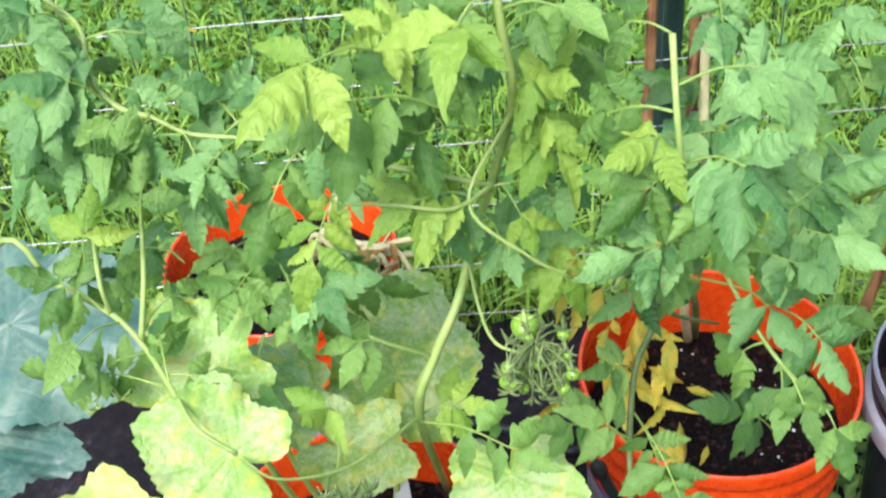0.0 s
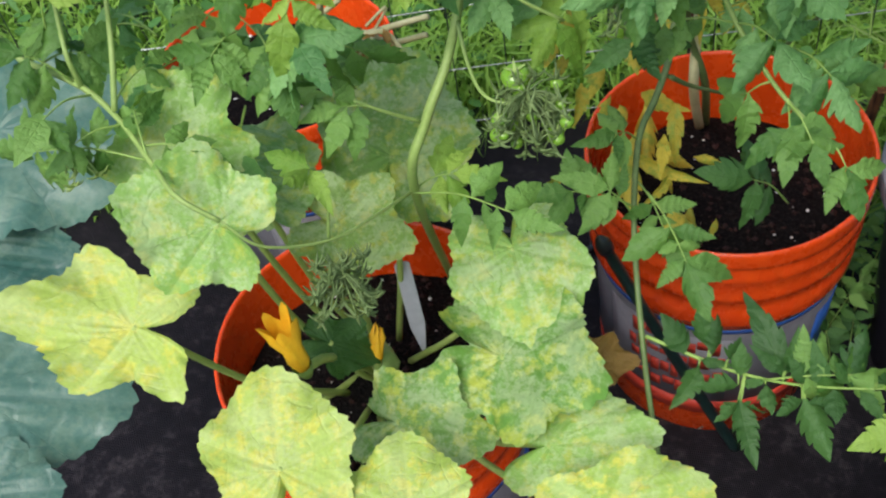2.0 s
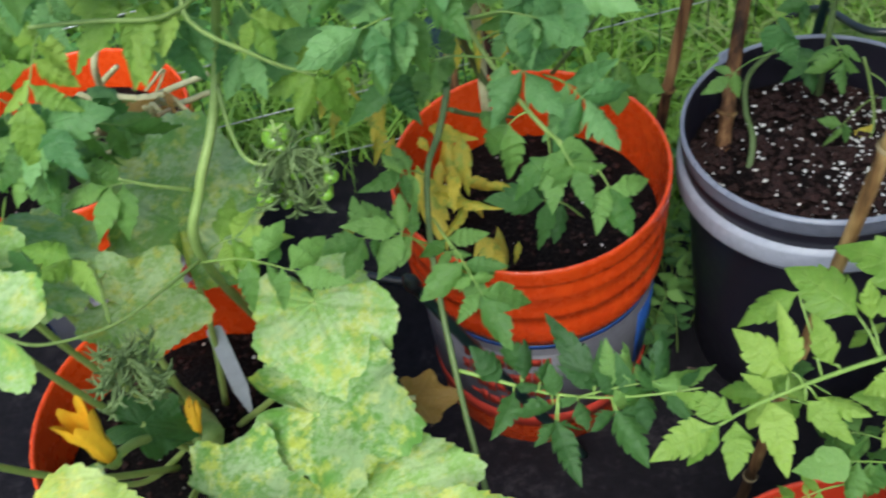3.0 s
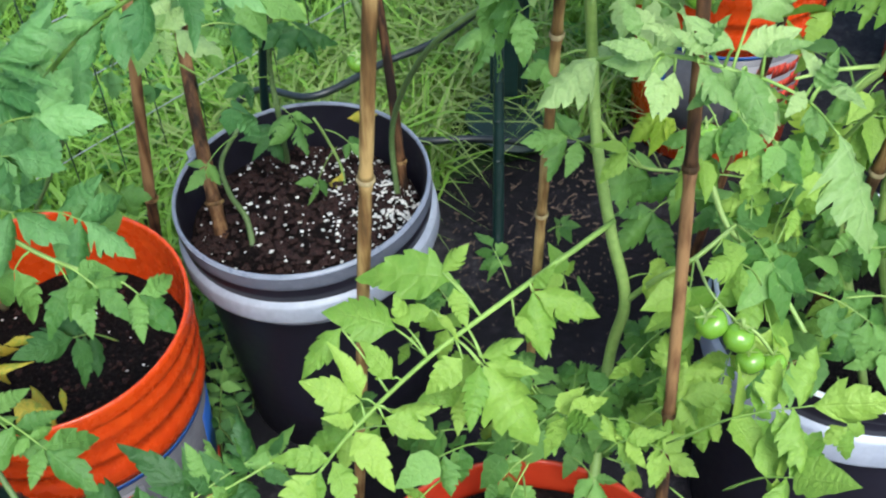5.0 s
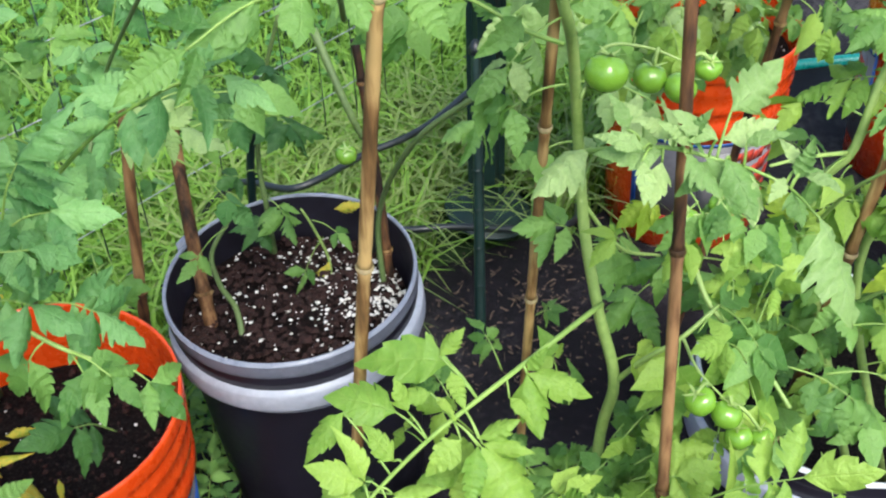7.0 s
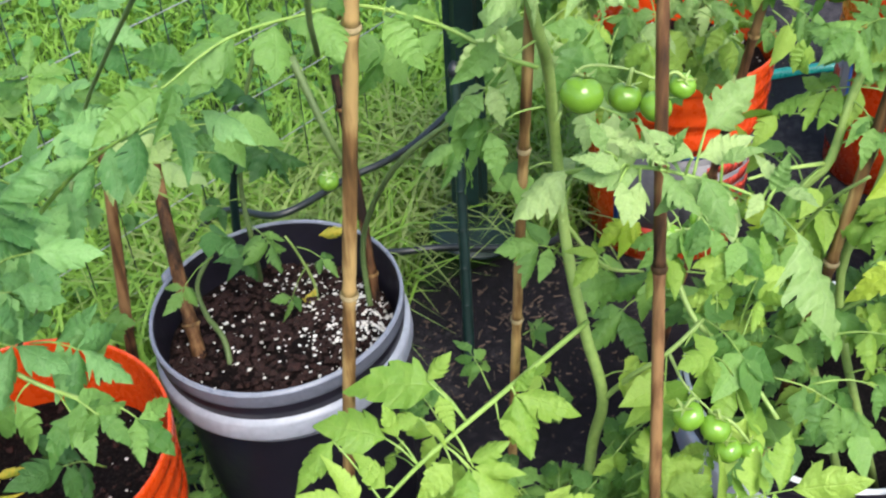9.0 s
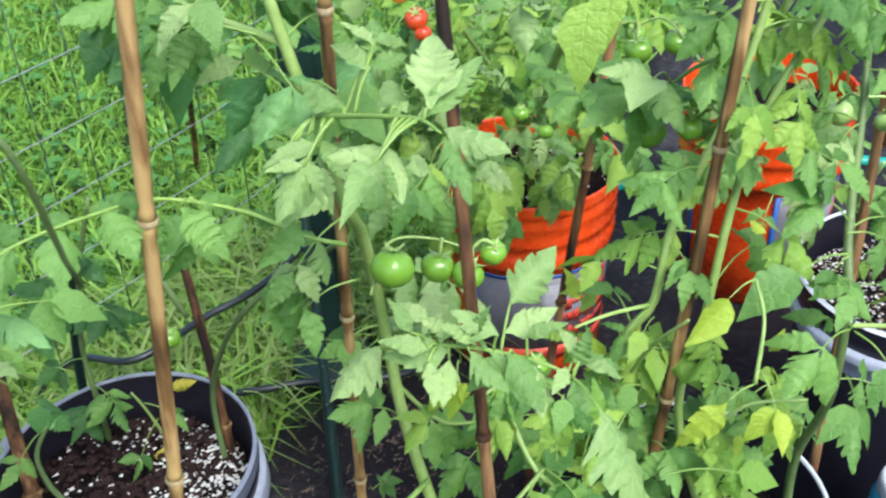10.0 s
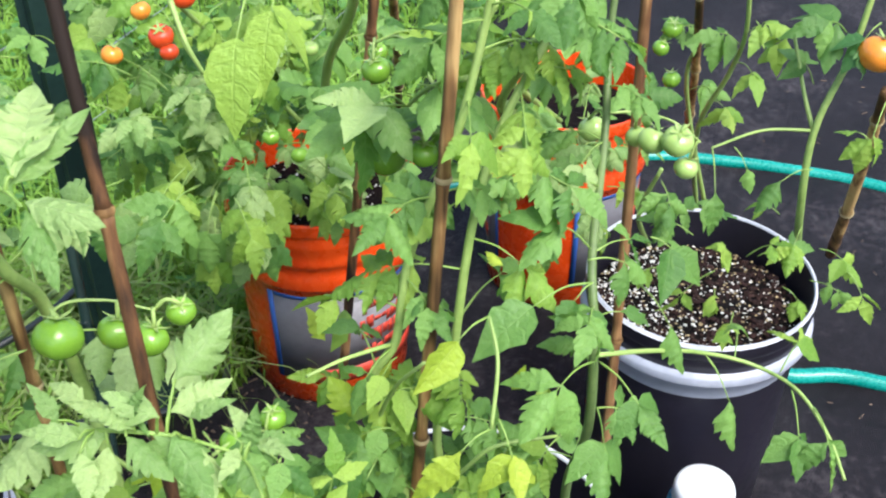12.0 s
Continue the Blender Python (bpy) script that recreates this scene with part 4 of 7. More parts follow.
def soil(x, y, z, mat, label, seed, r=0.139, mound=0.012):
    rng = random.Random(seed)
    verts, faces = [(x, y, z + mound)], []
    rings, segs = 12, 40
    for j in range(1, rings + 1):
        for k in range(segs):
            a = 6.283 * k / segs
            q = r * j / rings
            px, py = x + q * math.cos(a), y + q * math.sin(a)
            h = mound * (1 - (j / rings) ** 2) + (0.008 * noise.noise((px * 26, py * 26, seed)) + 0.004 * noise.noise((px * 80, py * 80, seed)))
            verts.append((px, py, z + h))
    faces = [(0, 1 + k, 1 + (k + 1) % segs) for k in range(segs)]
    for j in range(rings - 1):
        for k in range(segs):
            a, b = 1 + j * segs + k, 1 + j * segs + (k + 1) % segs
            faces.append((a, a + segs, b + segs, b))
    thing("potting_soil", mesh_from("potting_soil", [Vector(v) - Vector((x, y, z)) for v in verts], faces, mat), (x, y, z), label, "soil", kind="stuff")


def perlite(x, y, z, count, seed, r=0.135, size=0.0035, bias=(0, 0), mat="perlite", label="white perlite grains on dark potting soil"):
    rng = random.Random(seed)
    verts, faces = [], []
    for _ in range(count):
        while True:
            px, py = rng.uniform(-r, r), rng.uniform(-r, r)
            if math.hypot(px, py) < r and rng.random() < (1.0 if bias == (0, 0) else 0.05 + 0.95 * max(0, (px * bias[0] + py * bias[1]) / r + 0.1) ** 1.6):
                break
        s = size * rng.uniform(0.4, 1.3)
        h = 0.012 * (1 - (math.hypot(px, py) / r) ** 2) + 0.008 * noise.noise(((x + px) * 26, (y + py) * 26, seed))
        c = Vector((px, py, h + s * 0.3))
        b = len(verts)
        for d in ((1, 0, 0), (-1, 0, 0), (0, 1, 0), (0, -1, 0), (0, 0, 1), (0, 0, -1)):
            verts.append(c + Vector((d[0], d[1], d[2] * 0.6)) * s * rng.uniform(0.4, 1.5))
        faces += [(b + i, b + j, b + 4) if (i + j) % 2 else (b + j, b + i, b + 4) for i, j in ((0, 2), (2, 1), (1, 3), (3, 0))]
        faces += [(b + j, b + i, b + 5) for i, j in ((0, 2), (2, 1), (1, 3), (3, 0))]
    thing("perlite_grains", mesh_from("perlite_grains", verts, faces, mat, smooth=False), (x, y, z), label, "soil grains", kind="stuff")


A, B, C, D = (0.050, 0.737), (0.432, 0.937), (0.750, 0.903), (-0.072, 1.185)
E, F_, G, H, K = (1.561, 0.850), (1.549, 0.247), (1.965, 0.595), (1.027, 0.344), (0.528, 0.360)
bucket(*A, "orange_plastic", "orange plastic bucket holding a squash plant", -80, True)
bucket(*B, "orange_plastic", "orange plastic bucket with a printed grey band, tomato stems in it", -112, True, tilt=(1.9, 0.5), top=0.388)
bucket(*C, "black_plastic", "black plastic bucket with grey rim, bamboo stakes in it", 20, False, "lip_grey", "pale_plastic", ear=86, tilt=(-1.7, -1.7), ring_low=0.297, top=0.376, band_mat="grey_plastic")
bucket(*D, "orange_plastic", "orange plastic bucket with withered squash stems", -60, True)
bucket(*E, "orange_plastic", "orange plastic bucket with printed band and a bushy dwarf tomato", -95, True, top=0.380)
bucket(*F_, "black_plastic", "black plastic bucket with white collar, perlite soil inside", 60, False, "ring_white", "pale_plastic", tilt=(0.2, -1.5), ring_low=0.309, top=0.395, band_mat="black_plastic")
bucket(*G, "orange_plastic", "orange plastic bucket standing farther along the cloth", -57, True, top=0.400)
bucket(*H, "black_plastic", "black plastic bucket with thin pale rim under tomato leaves", 10, False, "white_plastic", "pale_plastic", top=0.384, band_mat="black_plastic")
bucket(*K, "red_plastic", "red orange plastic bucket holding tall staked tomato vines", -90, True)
soil(*A, 0.315, "soil_dark", "dark moist potting soil in the squash bucket", 1)
soil(*B, 0.30, "soil_dark", "dark moist potting soil with few white specks", 2)
soil(*C, 0.31, "soil_brown", "brown black potting soil mixed with perlite", 3)
soil(*D, 0.33, "soil_dark", "dark potting soil under dry stems", 4)
soil(*E, 0.33, "soil_brown", "brown potting soil under the dwarf tomato", 5)
soil(*F_, 0.338, "soil_dark", "dark potting soil full of perlite", 6)
soil(*G, 0.345, "soil_dark", "dark potting soil in an orange bucket", 7)
soil(*H, 0.30, "soil_dark", "dark potting soil in a black bucket", 8)
soil(*K, 0.358, "soil_dark", "dark potting soil in the red bucket", 10)
perlite(*C, 0.313, 820, 3, bias=(0.75, -0.66), size=0.0026)
perlite(*C, 0.312, 170, 13, size=0.0021)
perlite(*F_, 0.343, 900, 6, size=0.0023, bias=(-0.3, 0.5))
perlite(*F_, 0.342, 260, 36, size=0.0017)
perlite(*F_, 0.343, 420, 16, size=0.0022, mat="straw", label="tan bark chips on perlite soil")
perlite(*C, 0.312, 1500, 23, size=0.0052, mat="bark_dark", label="dark bark chips in potting soil")
perlite(*B, 0.301, 420, 22, size=0.0036, mat="bark_dark", label="dark bark chips in potting soil")
perlite(*F_, 0.341, 1100, 26, size=0.0046, mat="bark_dark", label="dark bark chips in potting soil")
perlite(*A, 0.316, 350, 21, size=0.0036, mat="bark_dark", label="dark bark chips in potting soil")
perlite(*B, 0.302, 40, 2, size=0.002)
perlite(*A, 0.317, 40, 1, size=0.002)
perlite(*E, 0.332, 120, 5, size=0.003)
perlite(*D, 0.332, 80, 4, size=0.003)


# ---------------------------------------------------------------- bamboo and metal stakes
def cane(low, high, r, mat="bamboo_brown", label="brown bamboo cane holding up tomato vines"):
    return plain_stake("bamboo_stake", low, high, r, mat, label, "stake", "bamboo stakes", 1)


TAN = "weathered tan bamboo cane standing in a bucket"
cane((0.574, 0.662, 0.0), (0.588, 0.47, 1.36), 0.0056, "bamboo_tan", TAN)
cane((0.628, 0.305, 0.31), (0.735, 0.445, 1.25), 0.0045, "bamboo_brown", "slim brown bamboo cane in the red bucket")
cane((0.770, 0.575, 0.0), (0.676, 0.455, 1.25), 0.0046, "bamboo_tan", "slim tan bamboo cane stuck through the cloth")
cane((0.910, 0.362, 0.29), (0.948, 0.302, 1.3), 0.0053, "bamboo_tan", "tan bamboo cane in the black bucket")
cane((1.198, 0.250, 0.0), (1.213, 0.285, 1.3), 0.0056, "bamboo_brown")
cane((1.246, 0.663, 0.0), (1.254, 0.524, 1.1), 0.0062, "bamboo_brown")
cane((0.60, 1.06, 0.0), (0.654, 1.010, 0.623), 0.0075, "bamboo_brown", "dark brown bamboo cane behind the buckets")
cane((0.658, 0.947, 0.285), (0.738, 1.065, 0.581), 0.0085, "bamboo_brown", "dark brown bamboo cane in the perlite soil")
cane((0.861, 0.851, 0.285), (0.893, 0.913, 0.618), 0.0062, "bamboo_brown", "reddish brown bamboo cane in the perlite soil")
cane((1.765, 0.104, 0.330), (1.545, 0.081, 0.702), 0.0075, "bamboo_tan", "tan bamboo cane in perlite soil")
cane((2.225, 0.436, 0.200), (1.820, 0.362, 0.679), 0.0075, "bamboo_tan", "tan bamboo cane near the hose")
cane((0.456, 1.221, 0.000), (0.454, 1.255, 0.713), 0.0085, "bamboo_brown", "dark brown bamboo cane behind the orange bucket")
cane((0.421, 1.353, 0.000), (0.423, 1.350, 0.672), 0.0085, "bamboo_brown", "dark brown bamboo cane behind the orange bucket")
cane((1.692, 1.807, 0.000), (1.188, 1.191, 0.630), 0.006, "bamboo_brown", "thin brown cane by the fence")
cane((2.404, 1.174, 0.000), (1.555, 0.710, 0.735), 0.0085, "bamboo_tan", "tan bamboo cane behind the dwarf tomato")
plain_stake("metal_stake", (1.059, 0.878, 0.000), (1.186, 0.995, 0.447), 0.0085, "post_green", "dark green coated metal stake by the fence post", "stake", "metal stakes")
plain_stake("metal_stake", (0.436, 0.794, 0.012), (0.273, 0.731, 0.489), 0.0065, "post_green", "dark green coated metal stake leaning on the bucket", "stake", "metal stakes")
plain_stake("metal_stake", (0.830, 1.081, 0.280), (0.825, 1.016, 0.553), 0.006, "post_green", "dark green coated metal stake in the soil", "stake", "metal stakes")


# ---------------------------------------------------------------- bottle and tag
def bottle():
    x, y = (1.334, 0.160)
    root = holder("bottle", (x, y, 0.014), "teal plastic bottle with a white screw cap", "bottle")
    m = Matrix.Translation((x, y, 0.014)) @ Matrix.Diagonal((0.88, 0.88, 0.91, 1))
    v, f = lathe([(0.0, 0.002), (0.046, 0.0), (0.05, 0.005), (0.05, 0.195), (0.049, 0.206), (0.044, 0.217), (0.04, 0.221), (0.0, 0.222)], 32)
    part("body", mesh_from("body", v, f, "bottle_teal"), root, m)
    prof = [(0.042, 0.218), (0.0435, 0.220), (0.0425, 0.239), (0.0405, 0.246), (0.035, 0.2475), (0.014, 0.246), (0.0, 0.2455)]
    v, f = lathe(prof, 60)
    v = [((1 + 0.018 * (k % 2)) * p[0], (1 + 0.018 * (k % 2)) * p[1], p[2]) if 0.219 < p[2] < 0.242 else p for k, p in enumerate(v)]
    part("cap", mesh_from("cap", v, f, "white_plastic"), root, m, "ribbed white screw cap")
    part("label_patch", mesh_from("label_patch", *cyl_patch(0.0503, 0.0503, 0.05, 0.17, radians(175), radians(245), 0.0006, 12), "white_plastic"), root, m)


bottle()


def plant_tag(low, high, w):
    low, high = Vector(low), Vector(high)
    d = (high - low)
    root = holder("plant_tag", low, "white plastic plant tag stuck in dark soil", "plant tag")
    L = d.length
    prof = [(-w * 0.2, -0.03), (-w, 0.0), (-w, L - 0.003), (-w * 0.7, L), (w * 0.7, L), (w, L - 0.003), (w, 0.0), (w * 0.2, -0.03)]
    verts = [(px, 0.0006, pz) for px, pz in prof] + [(px, -0.0006, pz) for px, pz in prof]
    n = len(prof)
    faces = [tuple(range(n)), tuple(range(n, 2 * n))[::-1]] + [(k, (k + 1) % n, n + (k + 1) % n, n + k)[::-1] for k in range(n)]
    part("blade", mesh_from("blade", verts, faces, "ring_white", smooth=False), root, Matrix.Translation(low) @ d.to_track_quat("Z", "Y").to_matrix().to_4x4())


plant_tag((0.096, 0.750, 0.379), (0.090, 0.778, 0.441), 0.0075)

# ---------------------------------------------------------------- squash in the orange bucket
def vine(name, plant, pts, r, mat="stem_green", leaves=0, size=0.04, mats=("tomato_leaf",), seed=1, **more):
    """A stem, with leaves sprouting along it where wanted."""
    r = r * 0.65 if name == "side_stem" else r
    if leaves:
        sprout(plant, pts, leaves, size, mats, seed, **more)
    return tube(name, pts, lambda s: r * (1 - 0.35 * s), mat, plant, sides=8)


squash = holder("squash_plant", (A[0], A[1], 0.31), "yellow green squash plant with mildewed broad leaves in an orange bucket", "squash plant")
crown = Vector((A[0], A[1] + 0.0, 0.325))


def grow_1(shift, attach, tip, mat, k, face, wide):
    broad_leaf(squash, crown + Vector(shift), attach, tip, mat, k, face, wide)


grow_1((-0.03, -0.02, 0), (-0.030, 0.556, 0.649), (-0.155, 0.579, 0.667), "squash_leaf_pale", 0, (-0.1, -0.6, 1.0), 0.78)
grow_1((-0.03, 0.02, 0), (0.031, 0.582, 0.707), (-0.049, 0.599, 0.741), "squash_leaf", 1, (0.1, -0.9, 0.9), 1.05)
grow_1((-0.02, 0.03, 0), (0.001, 0.641, 0.709), (-0.055, 0.695, 0.762), "squash_leaf", 2, (0.0, -1.0, 0.8), 1.1)
grow_1((0.0, 0.04, 0), (0.012, 0.724, 0.611), (-0.036, 0.827, 0.590), "squash_leaf", 2, (0.0, -0.9, 0.8), 1.15)
grow_1((-0.01, 0.04, 0), (0.002, 0.666, 0.662), (0.024, 0.747, 0.655), "squash_leaf", 3, (0.0, -0.9, 0.8), 1.4)
grow_1((0.02, 0.04, 0), (0.097, 0.735, 0.577), (0.128, 0.860, 0.630), "squash_leaf", 3, (0.0, -0.9, 0.9), 1.0)
grow_1((0.03, 0.01, 0), (0.192, 0.694, 0.572), (0.210, 0.596, 0.541), "squash_leaf", 3, (0.1, -1.1, 0.7), 1.05)
grow_1((0.03, -0.01, 0), (0.153, 0.621, 0.510), (0.262, 0.542, 0.546), "squash_leaf", 1, (0.0, -0.5, 1.0), 0.85)
grow_1((0.03, -0.03, 0), (0.183, 0.537, 0.491), (0.283, 0.519, 0.523), "squash_leaf", 3, (0.0, -0.5, 1.0), 0.75)
grow_1((0.03, -0.04, 0), (0.213, 0.456, 0.524), (0.311, 0.465, 0.537), "squash_leaf_pale", 3, (0.0, -0.5, 1.0), 0.8)
grow_1((-0.01, -0.04, 0), (0.027, 0.469, 0.566), (0.020, 0.549, 0.611), "squash_leaf_pale", 3, (0.0, -0.5, 1.0), 1.15)
grow_1((0.0, -0.05, 0), (0.110, 0.445, 0.550), (0.106, 0.513, 0.571), "squash_leaf_pale", 3, (0.0, -0.5, 1.0), 1.2)
grow_1((0.02, -0.02, 0), (0.071, 0.575, 0.496), (0.167, 0.544, 0.498), "squash_leaf", 2, (0.0, -0.5, 1.0), 0.95)
grow_1((0.0, 0.02, 0), (0.051, 0.662, 0.634), (0.127, 0.652, 0.599), "squash_leaf_dull", 2, (0.0, -0.9, 0.8), 1.0)
grow_1((-0.02, 0.0, 0), (-0.045, 0.662, 0.428), (-0.009, 0.655, 0.418), "squash_leaf_dull", 2, (0.0, -0.5, 1.0), 0.8)
grow_1((0.01, 0.0, 0), (0.025, 0.650, 0.507), (0.080, 0.651, 0.465), "tomato_leaf_deep", 2, (0.0, -0.5, 1.0), 0.7)

broad_leaf(squash, crown + Vector((0.04, -0.02, 0)), (0.242, 0.646, 0.446), (0.286, 0.624, 0.461), "dried_leaf", 2, (0.2, -0.7, 0.8), 0.8, "dry_stem", 0.02)
tube("vine_crown", [crown - Vector((0, 0, 0.03)), crown + Vector((0.005, -0.01, 0.05)), crown + Vector((0.02, -0.05, 0.08))], 0.013, "stem_green", squash)


def squash_flower(base, tip, open_=1.0):
    """A trumpet of five pointed petals on a green calyx."""
    base, tip = Vector(base), Vector(tip)
    L = (tip - base).length
    verts, faces = [], []
    segs = 30
    rng = random.Random(int(L * 1e5))
    tall_p = [rng.uniform(0.5, 1.15) for _ in range(5)]
    lean_p = [rng.uniform(-0.12, 0.2) for _ in range(5)]
    for j, (q, r) in enumerate(((0.0, 0.07), (0.25, 0.13), (0.5, 0.12), (0.78, 0.16 + 0.1 * open_), (1.0, 0.14 + 0.4 * open_))):
        for k in range(segs):
            a = 6.283 * k / segs
            p = (k * 5 // segs) % 5
            pet = 0.5 - 0.5 * math.cos(5 * a)
            rr = r * (1 + (0.3 * pet - 0.15 + lean_p[p] * pet) * q) + 0.03 * math.sin(7 * a + 6 * q) * q
            zz = q * (0.72 + 0.28 * pet * q * tall_p[p])
            verts.append((rr * math.cos(a) * L, rr * math.sin(a) * L, zz * L))
    for j in range(4):
        for k in range(segs):
            k2 = (k + 1) % segs
            faces.append((j * segs + k, j * segs + k2, (j + 1) * segs + k2, (j + 1) * segs + k))
    m = Matrix.Translation(base) @ (tip - base).to_track_quat("Z", "Y").to_matrix().to_4x4()
    ob = part("flower", mesh_from("flower", verts, faces, "petal_yellow"), squash, m, "yellow orange squash blossom")
    v, f = lathe([(0.0, -0.16 * L), (0.07 * L, -0.12 * L), (0.12 * L, 0.0), (0.13 * L, 0.08 * L)], 14)
    part("calyx", mesh_from("calyx", v, f, "stem_green"), ob, m)
    tube("flower_stalk", [crown, crown.lerp(base, 0.6) + Vector((0, 0, 0.02)), base], 0.004, "stem_pale", squash)


squash_flower((0.031, 0.588, 0.550), (0.022, 0.592, 0.612), 0.1)
squash_flower((0.069, 0.656, 0.452), (0.076, 0.674, 0.487), -0.15)

# blue green squash at the cloth's edge
bluish = holder("broad_leaf_plant", (-0.50, 0.74, 0.01), "large blue green broad leaves sprawling over black cloth", "plant")
hub = Vector((-0.50, 0.74, 0.03))
for attach, tip, k, face, wide in [
    ((-0.344, 0.953, 0.536), (-0.163, 0.870, 0.509), 3, (0.2, -0.5, 1.0), 1.05),
    ((-0.390, 0.865, 0.460), (-0.211, 0.817, 0.434), 1, (0.2, -0.4, 1.0), 0.6),
    ((-0.349, 0.688, 0.439), (-0.172, 0.685, 0.400), 3, (0.2, -0.4, 1.0), 0.95),
    ((-0.327, 0.599, 0.397), (-0.226, 0.604, 0.392), 3, (0.2, -0.4, 1.0), 1.0),
]:
    broad_leaf(bluish, hub, attach, tip, "blue_leaf", k, face, wide, "stem_shade", 0.05)

# withered squash in the bucket behind
withered = holder("withered_squash", (D[0], D[1], 0.33), "withered straw coloured squash stems in an orange bucket", "dead plant")
for pts in [
    [(0.018, 1.250, 0.310), (0.050, 1.013, 0.522), (0.094, 0.983, 0.556), (0.140, 0.961, 0.580)],
    [(-0.013, 1.262, 0.310), (0.060, 1.020, 0.527), (0.096, 0.992, 0.532), (0.135, 0.977, 0.547)],
    [(-0.041, 1.248, 0.320), (0.002, 1.055, 0.501), (0.018, 1.064, 0.521), (0.046, 1.046, 0.552)],
    [(0.025, 1.255, 0.310), (0.068, 1.035, 0.507), (0.035, 1.035, 0.526)],
    [(-0.008, 1.208, 0.310), (0.027, 1.030, 0.548), (0.043, 1.024, 0.597), (0.071, 1.022, 0.631)],
]:
    tube("dry_stalk", pts, lambda s: 0.0042 * (1 - 0.3 * s), "dry_stem", withered)
rng_w = random.Random(58)
heart = Vector((0.055, 0.957, 0.565))
for i in range(16):
    a = heart + Vector((rng_w.uniform(-0.03, 0.03), rng_w.uniform(-0.03, 0.03), rng_w.uniform(-0.05, -0.02)))
    b = heart + Vector((rng_w.uniform(-0.05, 0.05), rng_w.uniform(-0.03, 0.03), rng_w.uniform(-0.01, 0.03)))
    c = b + Vector((rng_w.uniform(-0.03, 0.03), rng_w.uniform(-0.02, 0.02), rng_w.uniform(-0.03, 0.01)))
    tube("dry_stalk", [a, b, c], rng_w.choice([0.0016, 0.0022, 0.003]), "dry_stem" if i % 3 else "straw", withered, sides=6, steps=4)
for i in range(10):
    a = heart + Vector((rng_w.uniform(-0.05, 0.05), rng_w.uniform(-0.03, 0.03), rng_w.uniform(-0.03, 0.01)))
    single_leaf(withered, a, a + Vector((rng_w.uniform(-0.04, 0.04), rng_w.uniform(-0.03, 0.01), rng_w.uniform(-0.02, 0.025))), "dried_leaf", (rng_w.uniform(-0.6, 0.6), -0.8, 0.6), 0.8)
for base, tip, k in [((0.044, 1.043, 0.473), (0.086, 1.018, 0.506), 2), ((0.055, 1.038, 0.467), (0.029, 1.032, 0.491), 4), ((0.063, 1.032, 0.475), (0.057, 1.037, 0.510), 1), ((0.030, 1.049, 0.466), (0.069, 1.017, 0.475), 5)]:
    single_leaf(withered, base, tip, "dried_leaf", (0.3, -0.8, 0.6), 0.7, k)

# ---------------------------------------------------------------- tomato vine between the orange buckets
vine_a = holder("tomato_plant", (0.12, 0.80, 0.32), "leggy green tomato vine hanging over the squash bucket", "tomato plant", "tomato plants")
# tomato_leaf_bright in the mix paints sunlight into some of these leaves
vine("stem", vine_a, [(0.13, 0.845, 0.32), (0.128, 0.684, 0.628), (0.146, 0.679, 0.698), (0.166, 0.698, 0.733), (0.181, 0.725, 0.768), (0.211, 0.700, 0.890), (0.208, 0.694, 0.947), (0.202, 0.694, 1.010)], 0.0040, "stem_green", 14, 0.036, mats=("tomato_leaf", "tomato_leaf_bright", "tomato_leaf_blue"), seed=101, low=0.55, face=(0.0, -0.8, 0.9))
vine("side_stem", vine_a, [(0.176, 0.718, 0.750), (0.181, 0.665, 0.755), (0.190, 0.627, 0.759), (0.210, 0.614, 0.759)], 0.0022)
vine("side_stem", vine_a, [(0.128, 0.684, 0.628), (0.106, 0.633, 0.660), (0.078, 0.598, 0.677), (0.043, 0.567, 0.711), (0.022, 0.569, 0.736)], 0.0021)
vine("side_stem", vine_a, [(0.076, 0.598, 0.677), (0.083, 0.597, 0.715), (0.085, 0.597, 0.741)], 0.0018)
vine("side_stem", vine_a, [(0.142, 0.679, 0.699), (0.120, 0.668, 0.722), (0.103, 0.666, 0.736)], 0.0024)
vine("side_stem", vine_a, [(0.195, 0.677, 0.849), (0.170, 0.645, 0.858), (0.137, 0.639, 0.869), (0.105, 0.632, 0.879)], 0.0026)
vine("side_stem", vine_a, [(0.211, 0.699, 0.888), (0.180, 0.655, 0.854), (0.213, 0.642, 0.820), (0.242, 0.646, 0.794)], 0.0024)
vine("side_stem", vine_a, [(0.195, 0.677, 0.849), (0.106, 0.699, 0.864), (0.075, 0.722, 0.863), (0.034, 0.725, 0.869), (-0.001, 0.728, 0.874), (-0.026, 0.736, 0.885)], 0.0034, "stem_green", 12, 0.034, ("tomato_leaf", "tomato_leaf_blue"), 102, face=(0.0, -0.8, 0.9))
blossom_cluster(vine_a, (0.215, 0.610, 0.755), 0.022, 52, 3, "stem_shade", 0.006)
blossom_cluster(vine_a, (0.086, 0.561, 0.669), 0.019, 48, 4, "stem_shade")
fruit(vine_a, (0.210, 0.635, 0.764), 0.0095, "fruit_green")


def grow_2(base, tip, size, mat, pairs, face):
    compound_leaf(vine_a, base, tip, size, mat, pairs, face)


